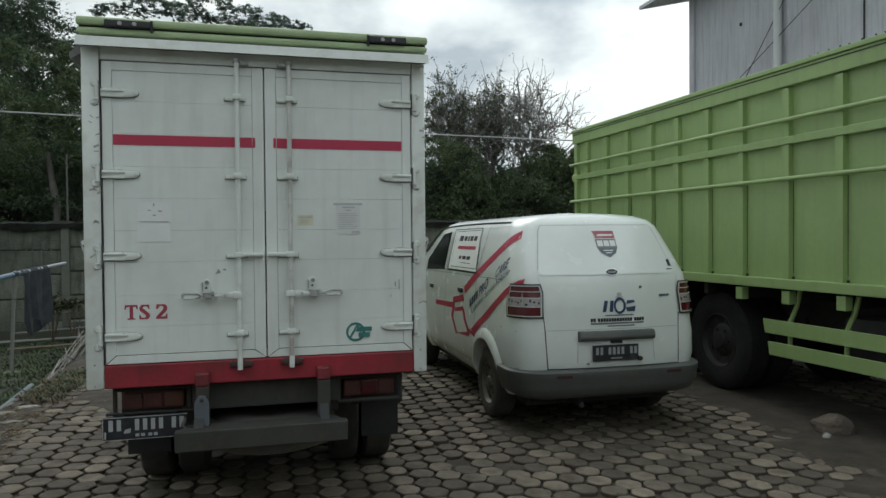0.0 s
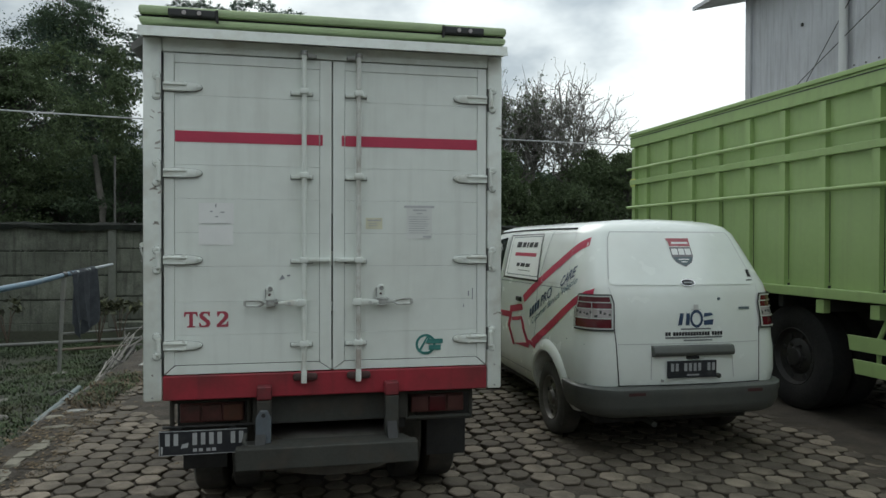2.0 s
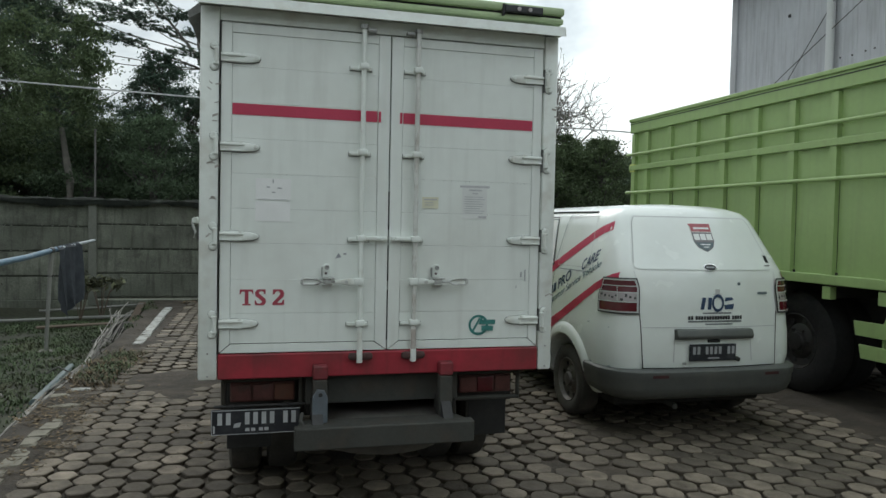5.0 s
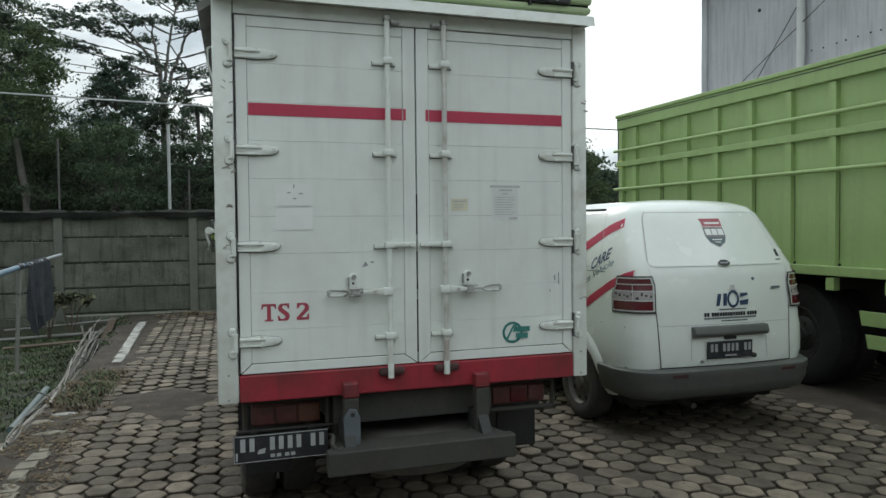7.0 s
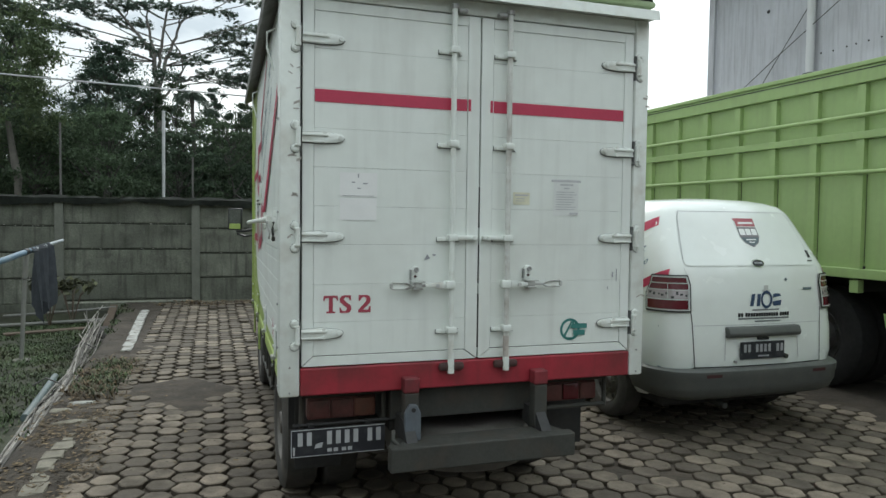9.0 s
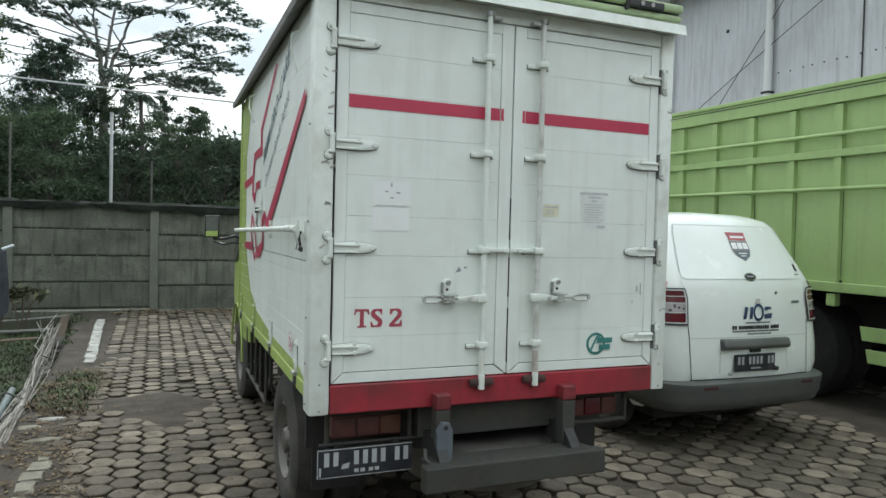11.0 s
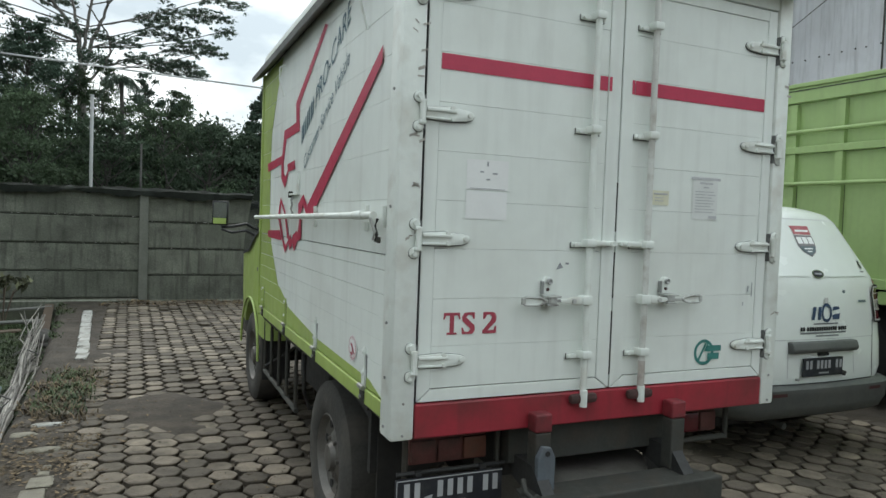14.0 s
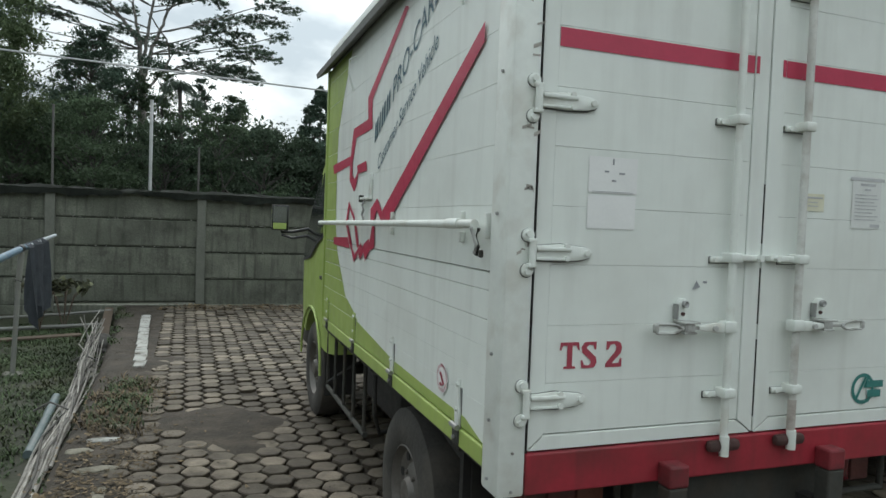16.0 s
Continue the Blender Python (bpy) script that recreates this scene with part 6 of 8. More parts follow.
for s in (-1, 1):
    X = s * (CW + 0.002)
    on_cab = cab_side(s)
    part("door_window", flat([[(7.02, 1.485), (7.30, 1.415), (7.60, 1.285), (8.02, 1.235), (7.82, 1.66), (7.62, 1.93), (7.02, 1.97)]], cab_side(s, 0.015), CZ), M_GLASS, cab, "dark tinted side window")
    part("window_seal", flat([band((7.0, 1.480), (7.30, 1.405), 0.02), band((7.30, 1.405), (7.60, 1.275), 0.02), band((7.60, 1.275), (8.06, 1.222), 0.02)], cab_side(s, 0.017), CZ), M_RUBBER, cab)
    part("door_seam", flat([bar(6.985, 6.993, 0.90, 1.98), bar(8.06, 8.068, 0.95, 1.30)], on_cab, CZ), M_GAP, cab)
    part("door_handle", box(*sorted((X, X + s * 0.014)), 7.07, 7.17, 1.13, 1.16, 0.006), M_BLACKPL, cab, "black door handle", smooth=True)
    arch = [(X + s * 0.006, 7.52 + 0.455 * math.cos(a), 0.42 + 0.455 * math.sin(a)) for a in np.linspace(0.0, math.pi, 13)]
    part("wheel_arch_flare", tube(arch, 0.010, 8), M_GREEN, cab, smooth=True)
    part("front_mud_flap", box(*sorted((s * 0.58, s * 0.80)), 7.02, 7.03, 0.28, 0.64, 0.002), M_RUBBER, cab, "black mud flap")
    part("step_bumper", box(*sorted((s * 0.50, s * 0.74)), 8.15, 8.58, 0.42, 0.64, 0.03), M_BLACKPL, cab, smooth=True)
    STANCE[0] = None if s < 0 else truck_stance
    arm = part("mirror_arm", tube([(s * 0.72, 8.22, 1.50), (s * 0.84, 8.42, 1.462), (s * 0.93, 8.50, 1.455), (s * 0.952, 8.50, 1.51)], 0.014, 8), M_BLACKPL, cab, "black mirror arm", smooth=True)
    part("mirror_arm", tube([(s * 0.74, 8.22, 1.435), (s * 0.85, 8.42, 1.405), (s * 0.93, 8.50, 1.43)], 0.012, 8), M_BLACKPL, arm, smooth=True)
    turn = Matrix.Translation((s * 0.945, 8.50, 1.582)) @ Matrix.Rotation(s * 0.42, 4, "Z") @ Matrix.Rotation(-0.05, 4, "X") @ Matrix.Translation((0, 0, -1.62))
    hb, gb = box(-0.088, 0.060, -0.003, 0.04, 1.520, 1.720, 0.02), box(-0.060, 0.060, -0.0275, -0.0235, 1.575, 1.716)
    for b_ in (hb, gb):
        bmesh.ops.transform(b_, matrix=turn, verts=b_.verts)
    fb = box(-0.076, 0.076, -0.023, -0.004, 1.508, 1.732, 0.006)
    bmesh.ops.transform(fb, matrix=turn, verts=fb.verts)
    mr = part("mirror_housing", hb, M_GREEN, cab, "lime green mirror housing", smooth=True)
    part("mirror_frame", fb, M_BLACKPL, mr, "black mirror frame", smooth=True)
    part("mirror_glass", gb, M_MIRROR, mr, "mirror glass")
    lb = box(-0.060, 0.060, -0.0285, -0.0235, 1.518, 1.572, 0.003)
    bmesh.ops.transform(lb, matrix=turn, verts=lb.verts)
    part("mirror_chin", lb, M_GREEN, mr)
    STANCE[0] = truck_stance
part("windscreen", prism([(8.035, 1.985), (8.505, 1.385), (8.517, 1.39), (8.047, 1.992)], "x", -0.42, 0.42), M_GLASS, cab, "dark windscreen")
part("front_bumper", box(-0.70, 0.70, 8.46, 8.68, 0.40, 0.62, 0.05), M_GREEN, truck, "green front bumper", smooth=True)
for x in (-0.45, 0.45):
    part("headlamp", box(x - 0.14, x + 0.14, 8.54, 8.645, 0.80, 0.98, 0.03), M_LAMPCLR, cab, "headlamp", smooth=True)
STANCE[0] = None


# ---- white van ----
VX = 2.715
van = thing("delivery_van", (VX, 7.0, 0), "white panel van with red stripes, dirty grey bumper and covered windows", "van")

# half width of the body by height, and the rear face's place by height
V_W = ((0.30, 0.74), (0.36, 0.785), (0.48, 0.815), (0.62, 0.828), (0.80, 0.832), (0.86, 0.822), (1.00, 0.820), (1.20, 0.806), (1.28, 0.792), (1.45, 0.742), (1.60, 0.695), (1.68, 0.664), (1.735, 0.615), (1.768, 0.53), (1.785, 0.40), (1.80, 0.20), (1.805, 0.0))
V_R = ((0.30, 5.18), (0.50, 5.11), (0.56, 5.085), (0.86, 5.105), (1.05, 5.125), (1.22, 5.155), (1.30, 5.198), (1.37, 5.242), (1.45, 5.288), (1.53, 5.334), (1.60, 5.375), (1.68, 5.42), (1.74, 5.47), (1.785, 5.58), (1.805, 5.80))
V_INSET = ((0.0, 0.205), (0.010, 0.150), (0.04, 0.092), (0.09, 0.048), (0.16, 0.018), (0.26, 0.0))   # the rounded rear corner: way forward, way in


def along(table, z):
    if z <= table[0][0]:
        return table[0][1]
    for (z0, a), (z1, b) in zip(table, table[1:]):
        if z <= z1:
            return a + (b - a) * (z - z0) / (z1 - z0)
    return table[-1][1]


def van_front(z):
    return 9.50 - 0.12 * max(0, (z - 0.5)) - (0 if z < 0.95 else (z - 0.95) * 1.70)


def corner_in(z, d):
    """How far the body draws in at height z, at d forward of the rear edge."""
    f = along(((1.15, 1.0), (1.28, 0.78)), z) * min(1.0, along(V_W, z) / 0.5)
    return f * along(V_INSET, max(0.0, d))


def crown(z):
    """How far the rear face bulges in the middle."""
    return along(((0.9, 0.045), (1.3, 0.072)), z)


def van_body():
    bm = bmesh.new()
    rows = []
    inset = ((0.0, 0.085), (0.012, 0.045), (0.04, 0.016), (0.10, 0.0))
    for z, w in V_W:
        yr, yf = along(V_R, z), van_front(z)
        run = []
        k = min(1.0, w / 0.5)
        for d, _ in V_INSET:
            run.append((max(0.0, w - corner_in(z, d)), yr + d))
        for t in (0.12, 0.25, 0.4, 0.55, 0.7, 0.85):
            run.append((w, yr + 0.26 + (yf - yr - 0.36) * t))
        for d, i in reversed(inset):
            run.append((max(0.0, w - i * k * 1.6), yf - d * 1.5))
        rows.append([(x, y, z) for x, y in run])
    n = len(rows[0])
    vert = {}
    for s in (-1, 1):
        for j, row in enumerate(rows):
            for i, (x, y, z) in enumerate(row):
                if x == 0 and s == 1:
                    vert[s, j, i] = vert[-1, j, i]
                else:
                    vert[s, j, i] = bm.verts.new((VX + s * x, y, z))
    for s in (-1, 1):
        for j in range(len(rows) - 1):
            for i in range(n - 1):
                q = []
                for k in ((j, i), (j, i + 1), (j + 1, i + 1), (j + 1, i)):
                    v = vert[s, k[0], k[1]]
                    if v not in q:
                        q.append(v)
                if len(q) > 2:
                    bm.faces.new(q)
    # the rear and front faces, gently crowned
    for i, sg in ((0, -1), (n - 1, 1)):
        cols = 9
        grid = []
        for j, row in enumerate(rows):
            x, y, z = row[i]
            line = [vert[-1, j, i]]
            for c in range(1, cols):
                u = -1 + 2 * c / cols
                line.append(bm.verts.new((VX + u * x, y + sg * (crown(z) if sg < 0 else 0.035) * (1 - u * u) * min(1, x / 0.3), z)) if x > 0 else vert[-1, j, i])
            line.append(vert[1, j, i])
            grid.append(line)
        for a, b in zip(grid, grid[1:]):
            for c in range(cols):
                q = []
                for v in (a[c], a[c + 1], b[c + 1], b[c]):
                    if v not in q:
                        q.append(v)
                if len(q) > 2:
                    bm.faces.new(q)
        grid0 = grid[0]
        vert["low", i] = grid0
    low = [vert[-1, 0, i] for i in range(n)] + vert["low", n - 1][1:-1] + [vert[1, 0, i] for i in range(n - 1, -1, -1)] + vert["low", 0][1:-1][::-1]
    bm.faces.new(low)
    bmesh.ops.remove_doubles(bm, verts=bm.verts, dist=0.0004)
    bmesh.ops.recalc_face_normals(bm, faces=bm.faces)
    return bm


shell = part("body", van_body(), M_VAN, van, "white van body", smooth=True)
carve(shell, [rod((VX - 1.0, y, 0.30), (VX - 0.52, y, 0.30), 0.385, 36) for y in (5.90, 8.62)] + [rod((VX + 0.52, y, 0.30), (VX + 1.0, y, 0.30), 0.385, 36) for y in (5.90, 8.62)])
shell.data.shade_smooth()
shell.data.set_sharp_from_angle(angle=radians(38))
VZ = [z for z, _ in V_W]
YZ = [z for z, _ in V_R]


def on_van_side(s, off=0.003):
    return lambda u, v: (VX + s * (along(V_W, v) - corner_in(v, u - along(V_R, v)) + off), u, v)


def on_van_rear(off=0.004):
    def fn(u, v):
        w = along(V_W, v) - corner_in(v, 0.0)
        k = min(1.0, abs(u - VX) / w)
        return (u, along(V_R, v) - crown(v) * (1 - k * k) - off, v)
    return fn


def rear_flat(polys, off=0.004):
    bm = bmesh.new()
    for poly in polys:
        bm.faces.new([bm.verts.new((p[0], p[1], 0)) for p in poly])
    for c in YZ:
        bmesh.ops.bisect_plane(bm, geom=bm.verts[:] + bm.edges[:] + bm.faces[:], plane_co=(0, c, 0), plane_no=(0, 1, 0))
    for k in range(-4, 5):
        bmesh.ops.bisect_plane(bm, geom=bm.verts[:] + bm.edges[:] + bm.faces[:], plane_co=(VX + 0.16 * k, 0, 0), plane_no=(1, 0, 0))
    return remap_flat(bm, on_van_rear(off))


def stroke(pts, w, closed=False):
    """Narrow strips along a run of points."""
    out = []
    n = len(pts)
    for i in range(n if closed else n - 1):
        a, b = Vector(pts[i]), Vector(pts[(i + 1) % n])
        d = (b - a).normalized() * w / 2
        nn = Vector((-d.y, d.x))
        out.append([tuple(a - nn - d), tuple(b - nn + d), tuple(b + nn + d), tuple(a + nn - d)])
    return out


# rear bumper
def bump_y(x):
    """The bumper's outer line by x, rounded well forward at the corners."""
    u = min(1.0, abs(x - VX) / 0.845)
    return 4.985 + 0.035 * u * u + (0.0 if u < 0.66 else 0.30 * (1 - math.sqrt(max(0.0, 1 - ((u - 0.66) / 0.34) ** 2))))


bb = []
for u in np.sin(np.linspace(-1, 1, 33) * math.pi / 2):
    x = VX + 0.845 * u
    bb.append((x, bump_y(x)))


def bumper_bm():
    bm = bmesh.new()
    prof = ((0.0, 0.540), (-0.014, 0.531), (-0.012, 0.480), (-0.004, 0.468), (-0.002, 0.410), (0.012, 0.388), (0.03, 0.345), (0.09, 0.310), (0.22, 0.30))
    path = [(VX - 0.845, 5.50)] + bb + [(VX + 0.845, 5.50)]
    rows = []
    for i, (x, y) in enumerate(path):
        a, b = path[max(0, i - 1)], path[min(len(path) - 1, i + 1)]
        d = Vector((b[0] - a[0], b[1] - a[1])).normalized()
        nrm = Vector((-d.y, d.x))
        rows.append([bm.verts.new((x + nrm.x * o, y + nrm.y * o, z)) for o, z in prof])
    top = [bm.verts.new((VX + (x - VX) * 0.88, y + 0.09, 0.542)) for x, y in path]
    for i in range(len(rows) - 1):
        for k in range(len(prof) - 1):
            bm.faces.new((rows[i][k], rows[i + 1][k], rows[i + 1][k + 1], rows[i][k + 1]))
        bm.faces.new((top[i], top[i + 1], rows[i + 1][0], rows[i][0]))
    bmesh.ops.recalc_face_normals(bm, faces=bm.faces)
    return bm


bumper = part("rear_bumper", bumper_bm(), M_PLASTIC, van, "dirty grey plastic bumper", smooth=True)
# the crease's shade, laid on as a dark line
part("bumper_crease", flat([p_ for k in range(-12, 12) for p_ in stroke([(VX + 0.053 * k, 0.404), (VX + 0.053 * (k + 1), 0.404)], 0.006)], lambda u, v: (u, bump_y(u) + 0.004, v)), M_GAP, bumper)
for s in (-1, 1):
    part("reflector", flat([bar(VX + s * 0.48 - 0.065, VX + s * 0.48 + 0.065, 0.490, 0.512)], lambda u, v: (u, bump_y(u) - 0.016, v)), M_REFLECT, bumper, "dusty dark red reflector")
part("exhaust_pipe", rod((VX - 0.28, 5.10, 0.245), (VX - 0.28, 5.7, 0.26), 0.022, 14), M_GREYST, van, "short exhaust pipe", smooth=True)
part("exhaust_silencer", rod((VX - 0.28, 5.35, 0.29), (VX - 0.28, 5.65, 0.29), 0.08, 14), M_BLACKST, van, smooth=True)
part("underbody", box(VX - 0.66, VX + 0.66, 5.34, 8.9, 0.20, 0.34, 0.03), M_BLACKST, van, "dark underbody")
part("rear_axle", rod((VX - 0.6, 5.90, 0.30), (VX + 0.6, 5.90, 0.30), 0.045, 10), M_BLACKST, van)

# tailgate: seams, glass panel, garnish, badges
seam = [(VX - 0.592, 0.86), (VX - 0.600, 0.96), (VX - 0.606, 1.20), (VX - 0.618, 1.27), (VX + 0.618, 1.27), (VX + 0.606, 1.20), (VX + 0.600, 0.96), (VX + 0.592, 0.86)]
gate = part("tailgate", rear_flat(stroke([(VX - 0.592, 0.86), (VX - 0.578, 0.548), (VX + 0.578, 0.548), (VX + 0.592, 0.86)], 0.008), 0.002), M_GAP, van, "tailgate with dark seam")
for run in (seam[:2], seam[-2:]):
    part("lower_seam", rear_flat(stroke(run, 0.008), 0.002), M_GAP, gate)
for run in (seam[2:4], seam[4:6]):
    part("upper_seam", rear_flat(stroke(run, 0.004), 0.002), M_SEALLT, gate, "fine upper seam")
win_poly = [(VX - 0.604, 1.30), (VX - 0.604, 1.335), (VX - 0.528, 1.645), (VX - 0.500, 1.690), (VX + 0.500, 1.690), (VX + 0.528, 1.645), (VX + 0.604, 1.335), (VX + 0.604, 1.30), (VX + 0.57, 1.285), (VX - 0.57, 1.285)]
part("rear_window", rear_flat([win_poly], 0.006), M_VAN, gate, "rear window filmed over in white", smooth=True)
part("window_seal", rear_flat(stroke(win_poly[1:7], 0.007), 0.0068), M_SEALLT, gate, "pale window seal")
# grey line in place of the shade along the tailgate's crease
part("crease", rear_flat(stroke([(VX - 0.58, 0.852), (VX + 0.58, 0.852)], 0.005), 0.003), M_SEALLT, gate)
# the plate recess's shaded edges, drawn as grey lines
for xa, xb in ((-0.335, -0.325), (0.345, 0.335)):
    part("plate_recess_edge", rear_flat(stroke([(VX + xa, 0.595), (VX + xb, 0.80)], 0.007), 0.003), M_SEALLT, gate)
part("plate_garnish", prism([(5.09, 0.755), (5.025, 0.765), (5.012, 0.79), (5.03, 0.838), (5.09, 0.842)], "x", VX - 0.325, VX + 0.335, 0.008), M_PLASTIC, gate, "grey plastic handle strip", smooth=True)
npv = part("number_plate", box(VX - 0.215, VX + 0.185, 5.026, 5.039, 0.600, 0.728, 0.003), M_PLATE, gate, "black number plate with pale marks")
mk = [bar(VX - 0.212 + x, VX - 0.212 + x + 0.024, 0.652, 0.710) for x in (0.022, 0.060, 0.13, 0.168, 0.206, 0.244, 0.32, 0.358)] + [bar(VX - 0.06, VX + 0.04, 0.617, 0.628)]
M_PLATEGREY = mat("plate_grey_paint", (0.34, 0.35, 0.36), 0.5, var=0.15, scale=15)
for one in mk:
    part("plate_mark", flat([one], lambda u, v: (u, 5.0245, v)), M_PLATEGREY, npv)
part("plate_bolt", rod((VX + 0.20, 5.040, 0.612), (VX + 0.205, 5.018, 0.606), 0.018, 10), M_GREYST, gate)
part("licence_lamp", box(VX - 0.05, VX + 0.05, 5.035, 5.06, 0.738, 0.76, 0.005), M_BLACKPL, gate)
part("gate_bolt", rod((VX - 0.25, 5.05, 0.583), (VX - 0.25, 5.03, 0.583), 0.010, 8), M_ZINC, gate)

ov = [(VX + 0.0 + 0.058 * math.cos(a), 1.305 + 0.028 * math.sin(a)) for a in np.linspace(0, 6.283, 25)[:-1]]
oval = part("oval_badge", rear_flat([ov], 0.010), M_CHROME, gate, "chrome oval badge")
part("oval_face", rear_flat([[(VX + 0.0 + 0.050 * math.cos(a), 1.305 + 0.022 * math.sin(a)) for a in np.linspace(0, 6.283, 25)[:-1]]], 0.0115), M_BLACKINK, oval)
part("print", rear_flat([bar(VX - 0.035, VX + 0.035, 1.300, 1.311)], 0.0125), M_INK, oval)
# shield sticker
sh = part("shield_sticker", rear_flat([bar(VX - 0.065, VX + 0.115, 1.578, 1.640), [(VX - 0.085, 1.638), (VX - 0.065, 1.612), (VX - 0.065, 1.638)]], 0.008), M_FADERED, gate, "faded red, grey and black shield sticker")
part("shield_field", rear_flat([[(VX - 0.068, 1.572), (VX - 0.068, 1.50), (VX - 0.04, 1.455), (VX + 0.025, 1.42), (VX + 0.09, 1.455), (VX + 0.115, 1.50), (VX + 0.115, 1.572)]], 0.0075), mat("grey_sticker", (0.22, 0.205, 0.215), 0.5, var=0.1, scale=10), sh)
part("shield_marks", rear_flat([bar(VX - 0.058, VX - 0.008, 1.512, 1.560), bar(VX + 0.0, VX + 0.048, 1.512, 1.560), bar(VX + 0.056, VX + 0.105, 1.512, 1.560), bar(VX - 0.04, VX + 0.10, 1.597, 1.612)], 0.0085), M_PAPER, sh)
part("shield_foot", rear_flat([[(VX - 0.058, 1.495), (VX - 0.04, 1.462), (VX + 0.025, 1.428), (VX + 0.088, 1.462), (VX + 0.105, 1.495)]], 0.009), M_SLATE, sh)
part("shield_marks", rear_flat([bar(VX - 0.02, VX + 0.07, 1.474, 1.482), bar(VX, VX + 0.05, 1.455, 1.462)], 0.0095), M_PAPER, sh)
# emblem above the plate, drawn as plain shapes
em = []
for k in range(28):
    a0, a1 = 6.283 * k / 28, 6.283 * (k + 1) / 28
    em.append([(VX + 0.04 + r * math.cos(a) * 0.78, 1.025 + r * math.sin(a)) for r, a in ((0.038, a0), (0.056, a0), (0.056, a1), (0.038, a1))])
em += [[(VX - 0.085, 0.985), (VX - 0.060, 0.985), (VX - 0.045, 1.06), (VX - 0.070, 1.06)], [(VX - 0.035, 0.985), (VX - 0.010, 0.985), (VX - 0.004, 1.06), (VX - 0.028, 1.06)]]
em += [[(VX + 0.088, 1.035), (VX + 0.155, 1.045), (VX + 0.145, 1.06), (VX + 0.095, 1.06)], [(VX + 0.092, 0.985), (VX + 0.150, 0.985), (VX + 0.158, 1.02), (VX + 0.086, 1.012)]]
em = [[(VX + 0.035 + 1.22 * (x - VX - 0.035), 1.035 + 1.2 * (z - 1.025)) for x, z in poly] for poly in em]
emb = part("emblem_sticker", rear_flat(em, 0.005), M_BLUEINK, gate, "dark blue emblem sticker")
line, cx = [], VX - 0.215
for n_ in (2, 13, 4):
    for _ in range(n_):
        line.append(bar(cx, cx + 0.019, 0.910, 0.938))
        cx += 0.0235
    cx += 0.015
part("print", rear_flat(line, 0.0055), M_BLACKINK, emb, "dark bars in place of a company's name")
part("print", rear_flat([bar(VX - 0.09, VX + 0.16, 0.954, 0.964), bar(VX - 0.215, VX + 0.255, 0.890, 0.902), bar(VX - 0.07, VX + 0.17, 0.870, 0.880)], 0.005), mat("light_print", (0.16, 0.17, 0.18), 0.6, var=0.1), emb, "unreadable small print")
part("helmet_mark", rear_flat([bar(VX + 0.0, VX + 0.08, 1.10, 1.106), bar(VX + 0.02, VX + 0.06, 1.106, 1.14)], 0.005), mat("faint_print", (0.55, 0.55, 0.53), 0.6, var=0.1), emb)
part("model_badge", rear_flat([bar(VX + 0.415, VX + 0.515, 1.098, 1.116)], 0.006), M_SLATE, gate, "small chrome badge bar")
part("small_sticker", rear_flat([bar(VX + 0.565, VX + 0.597, 1.340, 1.395), bar(VX + 0.535, VX + 0.595, 1.312, 1.320)], 0.0078), M_BLACKINK, gate, "small dark sticker")
part("wiper_cap", rod((VX + 0.24, 5.110, 1.18), (VX + 0.24, 5.088, 1.18), 0.012, 10), M_SLATE, gate)


# rear lamps wrapped round the corners
def lamp_line(w, z, yr, L):
    """A point and its outward normal, L along the body's plan from the lamp's inner edge round the corner."""
    f = corner_in(z, 0.0) / 0.205
    pts = [(w - 0.217 * f, 0.0)] + [(w - i * f, d) for d, i in V_INSET] + [(w, 0.5)]
    for (x0, d0), (x1, d1) in zip(pts, pts[1:]):
        n = math.hypot(x1 - x0, d1 - d0)
        if L <= n:
            t = L / n
            return x0 + (x1 - x0) * t, yr + d0 + (d1 - d0) * t, (d1 - d0) / n, -(x1 - x0) / n
        L -= n
    return w, yr + 0.5, 1.0, 0.0


def lamp_patch(s, u0, u1, z0, z1, off, z_in=0.0):
    """A patch over the corner: u from 0 (on the rear, inner edge) to 1 (on the side, outer edge)."""
    bm = bmesh.new()
    us, zs = np.linspace(u0, u1, 13), np.linspace(z0, z1, 5)
    grid = []
    for z in zs:
        line = []
        w, yr = along(V_W, z), along(V_R, z)
        for u in us:
            k = min(1.0, max(0.0, (z - 1.08) / 0.13))
            g = (u + 0.1) / 0.8
            g = g if g < 0.45 else 0.45 + (g - 0.45) * (1 - 0.42 * k)
            x, y, nx, ny = lamp_line(w, z, yr, g * 0.335)
            line.append(bm.verts.new((VX + s * (x + nx * off), y + ny * off, z)))
        grid.append(line)
    for a, b in zip(grid, grid[1:]):
        for i in range(len(us) - 1):
            bm.faces.new((a[i], a[i + 1], b[i + 1], b[i]))
    bmesh.ops.recalc_face_normals(bm, faces=bm.faces)
    return bm


